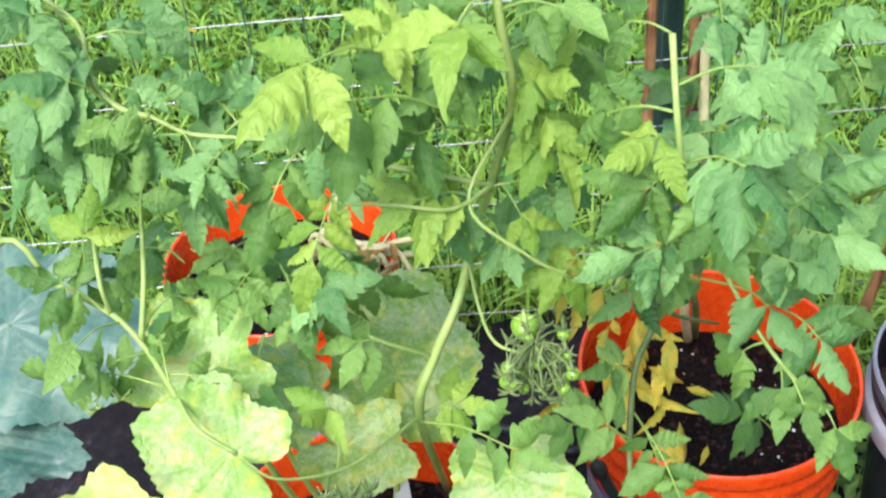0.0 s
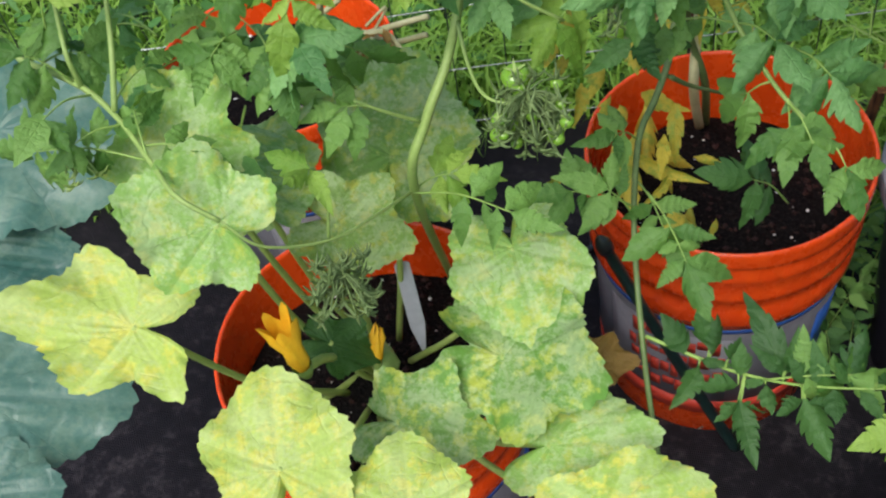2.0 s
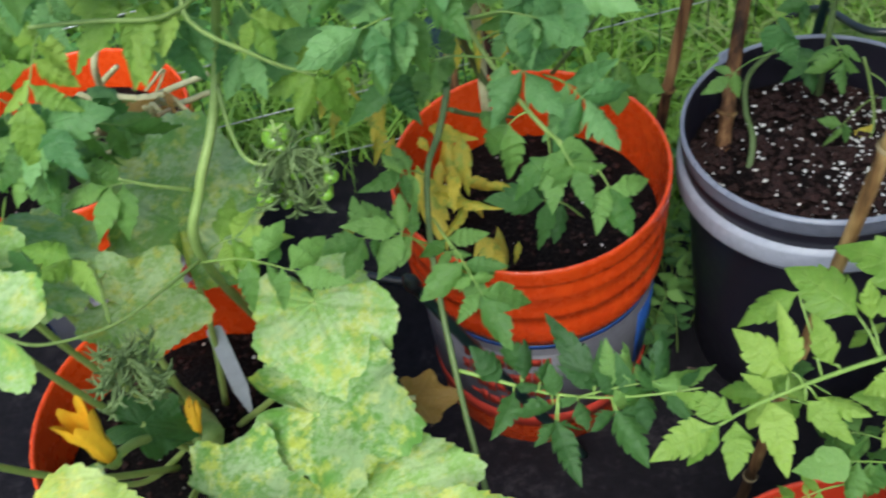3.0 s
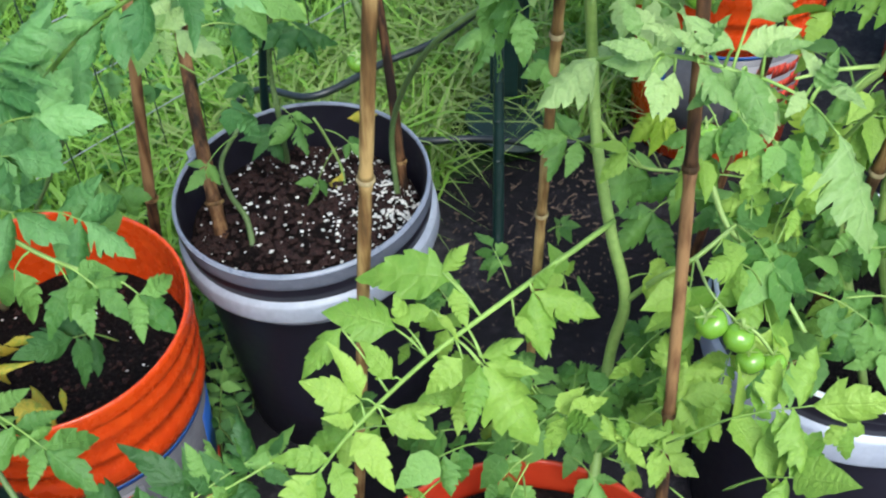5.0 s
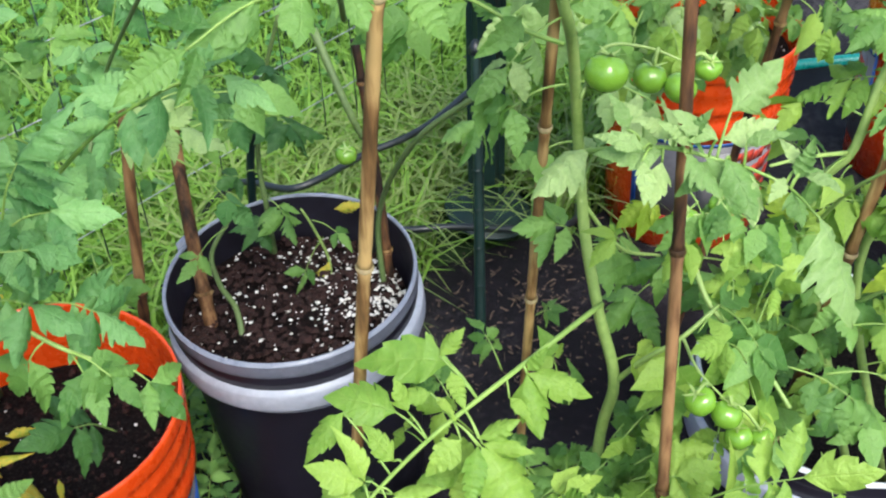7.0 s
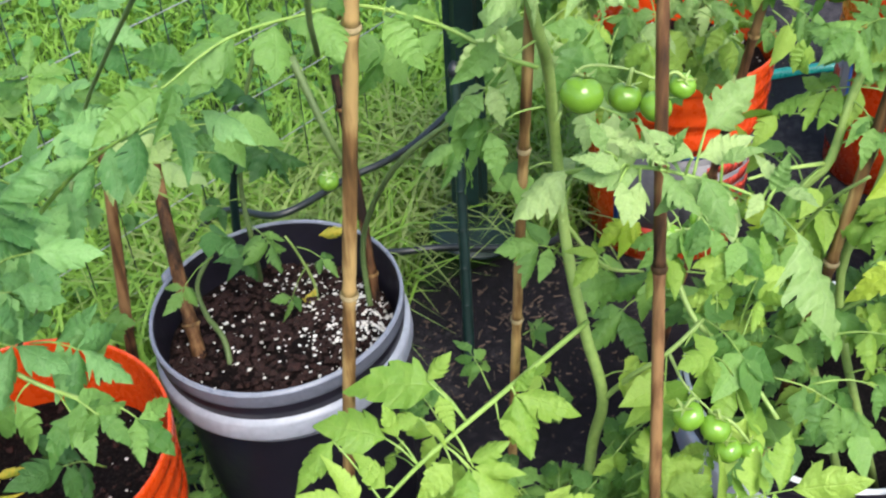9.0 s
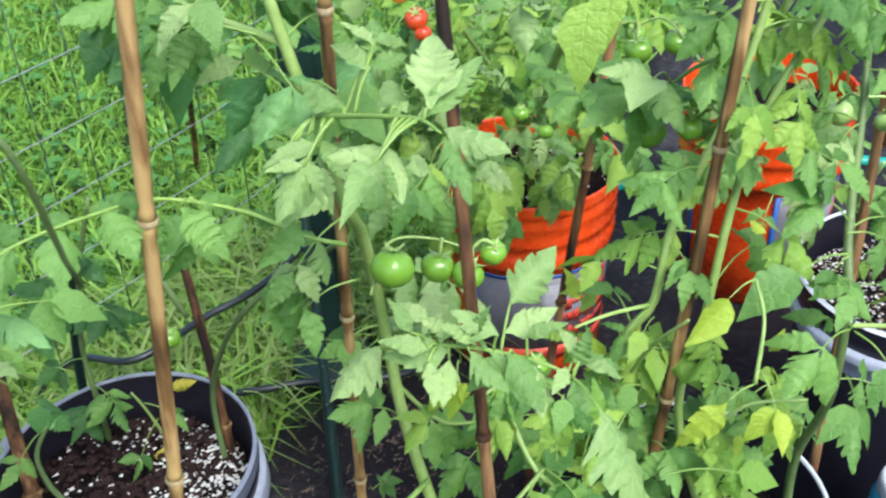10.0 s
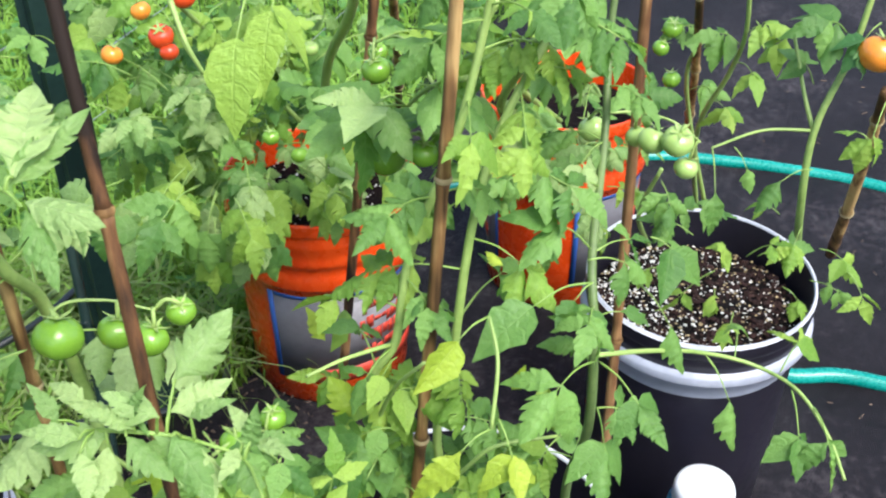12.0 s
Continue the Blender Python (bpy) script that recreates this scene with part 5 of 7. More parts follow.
# the brighter leaf colour here stands in for sun on the cluster
grow_2((0.085, 0.594, 0.738), (0.078, 0.572, 0.775), 0.035, "tomato_leaf_bright", 1, (0, -0.6, 1))
grow_2((0.120, 0.668, 0.722), (0.073, 0.666, 0.738), 0.04, "tomato_leaf", 2, (0, -0.6, 1))
grow_2((0.128, 0.684, 0.628), (0.185, 0.658, 0.676), 0.04, "tomato_leaf_bright", 2, (0, -0.6, 1))
grow_2((0.130, 0.662, 0.647), (0.225, 0.581, 0.689), 0.04, "tomato_leaf", 2, (0, -0.6, 1))
grow_2((0.188, 0.665, 0.850), (0.118, 0.632, 0.878), 0.045, "tomato_leaf_bright", 3, (0, -0.6, 1))
grow_2((0.211, 0.701, 0.891), (0.237, 0.651, 0.957), 0.045, "tomato_leaf_bright", 2, (0, -0.7, 1))
grow_2((0.208, 0.694, 0.947), (0.243, 0.673, 0.983), 0.045, "tomato_leaf", 2, (0, -0.7, 1))
grow_2((0.211, 0.701, 0.891), (0.257, 0.635, 0.874), 0.045, "tomato_leaf_bright", 2, (0, -0.7, 1))
grow_2((0.175, 0.648, 0.925), (0.076, 0.607, 0.975), 0.06, "tomato_leaf", 2, (0, -0.8, 1))
grow_2((0.198, 0.664, 0.975), (0.173, 0.557, 1.026), 0.05, "tomato_leaf_bright", 1, (0, -0.8, 1))
grow_2((0.147, 0.652, 0.962), (0.075, 0.562, 1.012), 0.055, "tomato_leaf_bright", 1, (0, -0.8, 1))
grow_2((0.201, 0.688, 0.876), (0.113, 0.626, 0.934), 0.055, "tomato_leaf", 1, (0, -0.8, 1))
grow_2((0.165, 0.673, 0.955), (0.122, 0.629, 0.998), 0.035, "tomato_leaf_bright", 3, (0, -0.8, 1))
grow_2((0.170, 0.676, 0.895), (0.158, 0.663, 0.944), 0.035, "tomato_leaf", 2, (0, -0.8, 1))
grow_2((0.199, 0.685, 0.842), (0.138, 0.663, 0.820), 0.045, "tomato_leaf_blue", 2, (0, -0.8, 1))
grow_2((0.200, 0.703, 0.833), (0.225, 0.659, 0.810), 0.035, "tomato_leaf_bright", 1, (0, -0.8, 1))
grow_2((0.102, 0.729, 0.839), (0.058, 0.634, 0.790), 0.045, "tomato_leaf_bright", 3, (0, -0.7, 1))
grow_2((0.072, 0.738, 0.852), (0.028, 0.656, 0.818), 0.05, "tomato_leaf", 3, (0, -0.7, 1))
grow_2((0.000, 0.734, 0.866), (-0.004, 0.674, 0.810), 0.045, "tomato_leaf_blue", 2, (0, -0.7, 1))
grow_2((0.034, 0.741, 0.858), (-0.010, 0.794, 0.886), 0.06, "tomato_leaf_blue", 2, (0, -0.8, 1))
grow_2((-0.024, 0.735, 0.884), (-0.047, 0.682, 0.883), 0.05, "tomato_leaf_blue", 2, (0, -0.7, 1))


# vine at the squash's far side
vine_b = holder("tomato_plant", (-0.42, 0.95, 0.01), "tomato vine arching over the squash and the cloth", "tomato plant", "tomato plants")
vine("stem", vine_b, [(-0.42, 0.95, 0.012), (-0.44, 0.93, 0.4), (-0.172, 0.738, 0.780), (-0.117, 0.703, 0.775), (-0.071, 0.672, 0.770), (-0.046, 0.648, 0.759), (-0.022, 0.612, 0.751), (-0.001, 0.578, 0.752), (0.022, 0.569, 0.736)], 0.0026, "stem_green", 7, 0.034, ("tomato_leaf",), 103, low=0.35, high=0.8, face=(0.0, -0.8, 0.9))
vine("side_stem", vine_b, [(-0.048, 0.652, 0.763), (-0.042, 0.675, 0.796), (-0.042, 0.704, 0.823), (-0.028, 0.712, 0.887)], 0.0034)
vine("side_stem", vine_b, [(-0.071, 0.672, 0.770), (-0.071, 0.673, 0.797), (-0.075, 0.697, 0.819), (-0.067, 0.677, 0.848)], 0.003)
vine("side_stem", vine_b, [(-0.026, 0.736, 0.885), (-0.046, 0.740, 0.891), (-0.063, 0.753, 0.907), (-0.068, 0.775, 0.933), (-0.096, 0.805, 0.941)], 0.0042, "stem_green", 12, 0.036, ("tomato_leaf_blue", "tomato_leaf"), 104, face=(0.0, -0.8, 0.9))
fruit(vine_b, (-0.084, 0.729, 0.911), 0.015, "fruit_green", (-0.074, 0.745, 0.913))
blossom_cluster(vine_b, (-0.075, 0.633, 0.735), 0.012, 5, 8, "stem_green")


def grow_3(base, tip, size, mat, pairs, face):
    compound_leaf(vine_b, base, tip, size, mat, pairs, face)


grow_3((-0.028, 0.627, 0.739), (-0.148, 0.653, 0.746), 0.042, "tomato_leaf", 4, (0.0, -1.0, 0.5))
grow_3((-0.076, 0.675, 0.772), (-0.114, 0.669, 0.824), 0.045, "tomato_leaf", 3, (0.0, -0.7, 1.0))
grow_3((-0.031, 0.674, 0.842), (-0.022, 0.684, 0.883), 0.038, "tomato_leaf", 3, (0.0, -0.9, 0.8))
grow_3((-0.030, 0.697, 0.870), (-0.041, 0.678, 0.910), 0.038, "tomato_leaf", 2, (0.0, -0.9, 0.8))
grow_3((-0.069, 0.659, 0.826), (-0.061, 0.666, 0.865), 0.038, "tomato_leaf_bright", 3, (0.0, -0.9, 0.8))
grow_3((-0.050, 0.740, 0.892), (-0.082, 0.710, 0.950), 0.05, "tomato_leaf_blue", 3, (0.0, -0.8, 1.0))
grow_3((-0.066, 0.755, 0.910), (-0.107, 0.678, 0.913), 0.05, "tomato_leaf_blue", 3, (0.0, -0.8, 1.0))
grow_3((-0.075, 0.777, 0.937), (-0.100, 0.729, 0.973), 0.05, "tomato_leaf_blue", 3, (0.0, -0.8, 1.0))
grow_3((-0.110, 0.756, 0.883), (-0.100, 0.671, 0.842), 0.045, "tomato_leaf_blue", 3, (0.0, -0.8, 1.0))
grow_3((-0.053, 0.755, 0.878), (-0.088, 0.687, 0.861), 0.045, "tomato_leaf_blue", 3, (0.0, -0.8, 1.0))
grow_3((-0.007, 0.825, 0.922), (-0.028, 0.799, 0.929), 0.05, "tomato_leaf_blue", 2, (0.0, -0.8, 1.0))
grow_3((-0.071, 0.863, 0.667), (-0.003, 0.806, 0.648), 0.045, "tomato_leaf", 3, (0, -0.8, 0.9))
grow_3((0.004, 0.864, 0.637), (0.050, 0.779, 0.630), 0.046, "tomato_leaf", 3, (0, -0.8, 0.9))
grow_3((-0.028, 0.897, 0.659), (0.030, 0.844, 0.636), 0.045, "tomato_leaf_blue", 2, (0, -0.8, 0.9))
grow_3((0.045, 0.861, 0.620), (0.091, 0.827, 0.616), 0.04, "tomato_leaf", 2, (0, -0.8, 0.9))
grow_3((-0.063, 0.864, 0.647), (-0.068, 0.799, 0.634), 0.042, "tomato_leaf", 2, (0, -0.8, 0.9))
grow_3((0.084, 0.893, 0.620), (0.048, 0.876, 0.639), 0.04, "tomato_leaf_blue", 2, (0, -0.8, 0.9))
grow_3((0.030, 0.712, 0.770), (0.003, 0.657, 0.776), 0.042, "tomato_leaf", 2, (0, -0.7, 1))
grow_3((0.042, 0.712, 0.769), (0.070, 0.641, 0.756), 0.045, "tomato_leaf", 3, (0, -0.7, 1))
grow_3((0.019, 0.744, 0.768), (-0.011, 0.689, 0.780), 0.04, "tomato_leaf", 2, (0, -0.7, 1))


# ---------------------------------------------------------------- tomato in the second orange bucket
vine_c = holder("tomato_plant", (B[0], B[1], 0.30), "sparse tomato vine with yellowing leaves in an orange bucket", "tomato plant", "tomato plants")
vine("stem", vine_c, [(0.430, 1.060, 0.300), (0.400, 0.974, 0.439), (0.400, 0.973, 0.520), (0.385, 0.893, 0.668), (0.383, 0.911, 0.800), (0.377, 0.895, 0.896)], 0.0058, "dry_stem", 8, 0.036, ("tomato_leaf_blue", "tomato_leaf_deep"), 107, low=0.5, face=(0.0, -0.8, 0.9))
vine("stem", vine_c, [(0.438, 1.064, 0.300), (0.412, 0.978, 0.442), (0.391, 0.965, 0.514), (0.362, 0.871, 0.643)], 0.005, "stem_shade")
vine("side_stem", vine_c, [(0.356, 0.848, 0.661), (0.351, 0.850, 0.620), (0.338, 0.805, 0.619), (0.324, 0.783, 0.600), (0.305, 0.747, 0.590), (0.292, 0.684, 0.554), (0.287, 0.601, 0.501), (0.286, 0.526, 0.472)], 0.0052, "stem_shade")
vine("side_stem", vine_c, [(0.338, 0.796, 0.611), (0.363, 0.822, 0.575), (0.404, 0.860, 0.527)], 0.0035, "stem_shade")
vine("side_stem", vine_c, [(0.292, 0.621, 0.979), (0.293, 0.595, 0.933), (0.304, 0.602, 0.878), (0.323, 0.618, 0.834), (0.354, 0.641, 0.811), (0.375, 0.661, 0.804)], 0.0030, "stem_green", 8, 0.034, ("tomato_leaf", "tomato_leaf_blue"), 105, face=(0.0, -0.8, 0.9))
vine("side_stem", vine_c, [(0.336, 0.658, 0.801), (0.346, 0.646, 0.776), (0.361, 0.611, 0.757), (0.374, 0.586, 0.748), (0.391, 0.574, 0.735)], 0.0028, "stem_green", 3, 0.032, ("tomato_leaf",), 106, face=(0.0, -0.8, 0.9), high=0.7)
blossom_cluster(vine_c, (0.285, 0.677, 0.769), 0.022, 8, 9, "stem_shade", 0.010)
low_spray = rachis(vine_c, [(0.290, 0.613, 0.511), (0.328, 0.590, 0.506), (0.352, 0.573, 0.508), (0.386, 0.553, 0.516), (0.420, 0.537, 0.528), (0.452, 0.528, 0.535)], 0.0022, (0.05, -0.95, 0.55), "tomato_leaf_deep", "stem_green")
blade(low_spray, (0.318, 0.595, 0.506), (0.306, 0.603, 0.538), 1.1)
blade(low_spray, (0.335, 0.595, 0.512), (0.324, 0.604, 0.545), 1.0)
blade(low_spray, (0.336, 0.590, 0.510), (0.345, 0.597, 0.539), 0.9)
blade(low_spray, (0.327, 0.589, 0.506), (0.346, 0.575, 0.515), 0.8)
blade(low_spray, (0.347, 0.583, 0.512), (0.354, 0.582, 0.534), 1.0)
blade(low_spray, (0.353, 0.570, 0.507), (0.352, 0.572, 0.533), 1.1)
blade(low_spray, (0.326, 0.586, 0.503), (0.310, 0.554, 0.499), 1.25)
blade(low_spray, (0.351, 0.565, 0.504), (0.324, 0.549, 0.515), 0.9)
blade(low_spray, (0.353, 0.565, 0.504), (0.365, 0.555, 0.516), 0.8)
blade(low_spray, (0.350, 0.557, 0.498), (0.350, 0.508, 0.477), 0.9)
blade(low_spray, (0.351, 0.554, 0.496), (0.362, 0.537, 0.502), 0.8)
blade(low_spray, (0.349, 0.555, 0.496), (0.337, 0.535, 0.503), 0.8)
blade(low_spray, (0.369, 0.559, 0.510), (0.371, 0.535, 0.511), 1.1)
blade(low_spray, (0.381, 0.559, 0.516), (0.370, 0.588, 0.567), 0.85)
blade(low_spray, (0.384, 0.563, 0.522), (0.391, 0.570, 0.550), 0.8)
blade(low_spray, (0.382, 0.562, 0.520), (0.364, 0.561, 0.542), 0.9)
blade(low_spray, (0.382, 0.561, 0.518), (0.396, 0.559, 0.539), 0.9)
blade(low_spray, (0.392, 0.543, 0.514), (0.398, 0.499, 0.497), 0.85)
blade(low_spray, (0.391, 0.542, 0.512), (0.375, 0.525, 0.521), 0.9)
blade(low_spray, (0.393, 0.540, 0.511), (0.405, 0.522, 0.518), 0.7)
blade(low_spray, (0.405, 0.545, 0.523), (0.397, 0.552, 0.553), 1.1)
blade(low_spray, (0.395, 0.549, 0.520), (0.385, 0.548, 0.543), 1.0)
blade(low_spray, (0.412, 0.541, 0.524), (0.409, 0.515, 0.524), 1.2)
blade(low_spray, (0.422, 0.537, 0.529), (0.439, 0.553, 0.565), 0.9)
blade(low_spray, (0.421, 0.539, 0.530), (0.411, 0.539, 0.553), 0.9)
blade(low_spray, (0.427, 0.534, 0.528), (0.437, 0.510, 0.528), 1.0)
blade(low_spray, (0.438, 0.534, 0.535), (0.448, 0.530, 0.553), 1.0)
blue_spray = rachis(vine_c, [(0.416, 0.732, 0.754), (0.449, 0.675, 0.825), (0.468, 0.634, 0.862), (0.487, 0.602, 0.884), (0.499, 0.578, 0.892)], 0.0024, (0, -0.8, 0.9), "tomato_leaf_blue", "stem_green")
blade(blue_spray, (0.499, 0.578, 0.892), (0.508, 0.544, 0.892), 0.9)
blade(blue_spray, (0.490, 0.597, 0.886), (0.482, 0.561, 0.872), 1.0)
blade(blue_spray, (0.488, 0.602, 0.886), (0.486, 0.609, 0.910), 1.0)
blade(blue_spray, (0.481, 0.612, 0.878), (0.461, 0.626, 0.892), 1.0)
blade(blue_spray, (0.477, 0.617, 0.873), (0.460, 0.591, 0.857), 1.0)
blade(blue_spray, (0.468, 0.634, 0.862), (0.449, 0.652, 0.880), 1.0)
blade(blue_spray, (0.467, 0.636, 0.860), (0.451, 0.608, 0.844), 1.05)
blade(blue_spray, (0.449, 0.675, 0.825), (0.426, 0.695, 0.843), 1.1)
blade(blue_spray, (0.449, 0.674, 0.823), (0.434, 0.640, 0.806), 1.05)
blade(blue_spray, (0.491, 0.593, 0.888), (0.510, 0.573, 0.907), 1.0)
blade(blue_spray, (0.435, 0.701, 0.793), (0.404, 0.713, 0.800), 1.1)
blade(blue_spray, (0.436, 0.698, 0.796), (0.418, 0.668, 0.778), 1.1)
blade(blue_spray, (0.460, 0.652, 0.847), (0.436, 0.660, 0.855), 0.8)
blade(blue_spray, (0.460, 0.650, 0.845), (0.438, 0.631, 0.834), 0.8)
blade(blue_spray, (0.422, 0.722, 0.766), (0.390, 0.726, 0.764), 1.1)
compound_leaf(vine_c, (0.368, 0.559, 0.516), (0.460, 0.528, 0.555), 0.046, "tomato_leaf", 3, (0.1, -0.9, 0.7), 0.5, 0.02)


def grow_4(base, tip, size, mat, pairs, face):
    compound_leaf(vine_c, base, tip, size, mat, pairs, face)


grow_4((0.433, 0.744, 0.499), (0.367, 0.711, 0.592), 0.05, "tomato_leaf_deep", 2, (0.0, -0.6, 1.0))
grow_4((0.361, 0.611, 0.757), (0.336, 0.617, 0.737), 0.045, "tomato_leaf", 1, (0.0, -0.6, 1.0))
grow_4((0.369, 0.601, 0.747), (0.362, 0.563, 0.741), 0.04, "tomato_leaf", 1, (0.0, -0.8, 1.0))
grow_4((0.388, 0.576, 0.737), (0.400, 0.546, 0.722), 0.042, "tomato_leaf", 1, (0.0, -0.8, 1.0))
grow_4((0.346, 0.646, 0.776), (0.374, 0.589, 0.791), 0.045, "tomato_leaf_blue", 2, (0.0, -0.8, 1.0))
grow_4((0.379, 0.642, 0.756), (0.410, 0.584, 0.756), 0.045, "tomato_leaf_blue", 2, (0.0, -0.8, 1.0))
grow_4((0.305, 0.748, 0.591), (0.267, 0.713, 0.641), 0.035, "tomato_leaf", 2, (0.0, -0.8, 1.0))
grow_4((0.300, 0.724, 0.570), (0.311, 0.598, 0.611), 0.04, "tomato_leaf", 2, (0.0, -0.8, 1.0))
grow_4((0.300, 0.676, 0.606), (0.324, 0.560, 0.608), 0.045, "tomato_leaf", 2, (0.0, -0.8, 1.0))
grow_4((0.293, 0.680, 0.571), (0.253, 0.673, 0.646), 0.04, "tomato_leaf", 2, (0.0, -0.8, 1.0))
grow_4((0.294, 0.687, 0.577), (0.215, 0.665, 0.642), 0.04, "tomato_leaf", 2, (0.0, -0.8, 1.0))
grow_4((0.280, 0.688, 0.753), (0.291, 0.626, 0.777), 0.045, "tomato_leaf_deep", 1, (0.0, -0.8, 1.0))
grow_4((0.263, 0.705, 0.770), (0.222, 0.663, 0.762), 0.04, "tomato_leaf_bright", 2, (0.0, -0.8, 1.0))
grow_4((0.301, 0.616, 0.911), (0.268, 0.590, 0.943), 0.045, "tomato_leaf_bright", 1, (0.0, -0.8, 1.0))
grow_4((0.301, 0.608, 0.902), (0.256, 0.579, 0.901), 0.045, "tomato_leaf", 2, (0.0, -0.8, 1.0))
grow_4((0.320, 0.622, 0.839), (0.252, 0.596, 0.859), 0.045, "tomato_leaf", 2, (0.0, -0.8, 1.0))
grow_4((0.298, 0.594, 0.916), (0.335, 0.528, 0.956), 0.05, "tomato_leaf_blue", 3, (0.0, -0.8, 1.0))
grow_4((0.374, 0.660, 0.803), (0.411, 0.636, 0.898), 0.05, "tomato_leaf_blue", 3, (0.0, -0.8, 1.0))
grow_4((0.374, 0.661, 0.804), (0.420, 0.612, 0.837), 0.05, "tomato_leaf_blue", 3, (0.0, -0.8, 1.0))
grow_4((0.354, 0.691, 0.935), (0.361, 0.595, 0.944), 0.05, "tomato_leaf_blue", 2, (0.0, -0.8, 1.0))
grow_4((0.296, 0.638, 0.969), (0.254, 0.665, 0.972), 0.05, "tomato_leaf", 2, (0.0, -0.8, 1.0))
grow_4((0.272, 0.747, 0.912), (0.220, 0.681, 0.930), 0.05, "tomato_leaf", 2, (0.0, -0.8, 1.0))
grow_4((0.448, 0.849, 0.838), (0.466, 0.798, 0.886), 0.05, "tomato_leaf_blue", 2, (0.0, -0.8, 1.0))



def grow_5(base, tip):
    single_leaf(vine_c, base, tip, "tomato_leaf_yellow", (0.1 + LEAF_RNG.uniform(-0.6, 0.6), -0.9, 0.5), LEAF_RNG.uniform(0.5, 0.85))


grow_5((0.330, 0.772, 0.571), (0.322, 0.729, 0.572))
grow_5((0.334, 0.757, 0.539), (0.318, 0.720, 0.545))
grow_5((0.405, 0.964, 0.575), (0.405, 0.912, 0.571))
grow_5((0.433, 0.949, 0.570), (0.441, 0.902, 0.573))
grow_5((0.438, 0.943, 0.551), (0.412, 0.915, 0.556))
grow_5((0.324, 0.848, 0.552), (0.338, 0.808, 0.562))
grow_5((0.342, 0.791, 0.587), (0.336, 0.749, 0.569))
grow_5((0.352, 0.757, 0.556), (0.372, 0.739, 0.557))
grow_5((0.286, 0.812, 0.630), (0.282, 0.770, 0.633))
grow_5((0.253, 0.778, 0.662), (0.241, 0.742, 0.670))
grow_5((0.256, 0.801, 0.682), (0.259, 0.763, 0.688))
grow_5((0.288, 0.787, 0.608), (0.283, 0.768, 0.591))
grow_5((0.376, 0.757, 0.476), (0.370, 0.742, 0.463))
grow_5((0.388, 0.899, 0.603), (0.377, 0.873, 0.581))
grow_5((0.421, 0.900, 0.601), (0.403, 0.878, 0.583))
grow_5((0.309, 0.779, 0.541), (0.340, 0.730, 0.552))
grow_5((0.243, 0.760, 0.549), (0.222, 0.730, 0.562))
grow_5((0.259, 0.808, 0.685), (0.254, 0.777, 0.695))
grow_5((0.244, 0.794, 0.669), (0.242, 0.758, 0.673))
grow_5((-0.057, 1.108, 0.646), (-0.020, 1.051, 0.669))
grow_5((-0.210, 1.307, 0.657), (-0.229, 1.292, 0.640))
grow_5((-0.169, 1.311, 0.659), (-0.136, 1.301, 0.646))
grow_5((-0.156, 1.306, 0.653), (-0.191, 1.296, 0.642))

# crumpled yellow leaves drying in the second bucket
for base, tip, wide in [((0.313, 0.931, 0.430), (0.320, 0.840, 0.408), 0.62), ((0.326, 0.905, 0.425), (0.356, 0.870, 0.405), 0.6), ((0.361, 1.037, 0.370), (0.347, 0.960, 0.352), 0.6),
                        ((0.364, 0.971, 0.355), (0.398, 0.949, 0.342), 0.7), ((0.363, 0.942, 0.348), (0.378, 0.928, 0.336), 1.1), ((0.351, 0.841, 0.405), (0.372, 0.802, 0.395), 1.1),
                        ((0.338, 0.983, 0.505), (0.339, 0.950, 0.492), 1.0), ((0.381, 1.038, 0.505), (0.376, 1.000, 0.490), 0.9), ((0.285, 0.985, 0.455), (0.284, 0.945, 0.440), 1.0),
                        ((0.327, 1.003, 0.402), (0.334, 0.990, 0.390), 1.2), ((0.376, 0.862, 0.385), (0.382, 0.822, 0.370), 0.55), ((0.345, 0.990, 0.372), (0.330, 0.955, 0.362), 0.7)]:
    single_leaf(vine_c, base, tip, "tomato_leaf_yellow", (0.1 + LEAF_RNG.uniform(-0.5, 0.5), -0.8, 0.7), wide)


# seedlings and stems in the black bucket
vine_d = holder("tomato_plant", (C[0], C[1], 0.29), "thin young tomato plants among canes in perlite soil", "tomato plant", "tomato plants")
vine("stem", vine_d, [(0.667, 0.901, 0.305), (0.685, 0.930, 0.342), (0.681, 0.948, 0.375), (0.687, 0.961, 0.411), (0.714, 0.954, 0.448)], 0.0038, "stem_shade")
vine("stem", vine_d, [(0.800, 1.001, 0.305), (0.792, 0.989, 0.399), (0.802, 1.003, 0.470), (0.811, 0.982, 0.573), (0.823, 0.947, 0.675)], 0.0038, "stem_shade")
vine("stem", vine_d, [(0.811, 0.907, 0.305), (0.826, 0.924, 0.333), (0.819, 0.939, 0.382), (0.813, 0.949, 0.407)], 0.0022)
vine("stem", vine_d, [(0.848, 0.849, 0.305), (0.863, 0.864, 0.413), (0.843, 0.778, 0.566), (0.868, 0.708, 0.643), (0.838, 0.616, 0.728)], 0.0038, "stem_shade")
vine("stem", vine_d, [(0.858, 0.940, 0.637), (0.848, 0.886, 0.566), (0.855, 0.871, 0.525)], 0.005, "stem_shade")


def grow_6(base, tip, size, mat, pairs):
    compound_leaf(vine_d, base, tip, size, mat, pairs, (0.2, -0.7, 0.9))


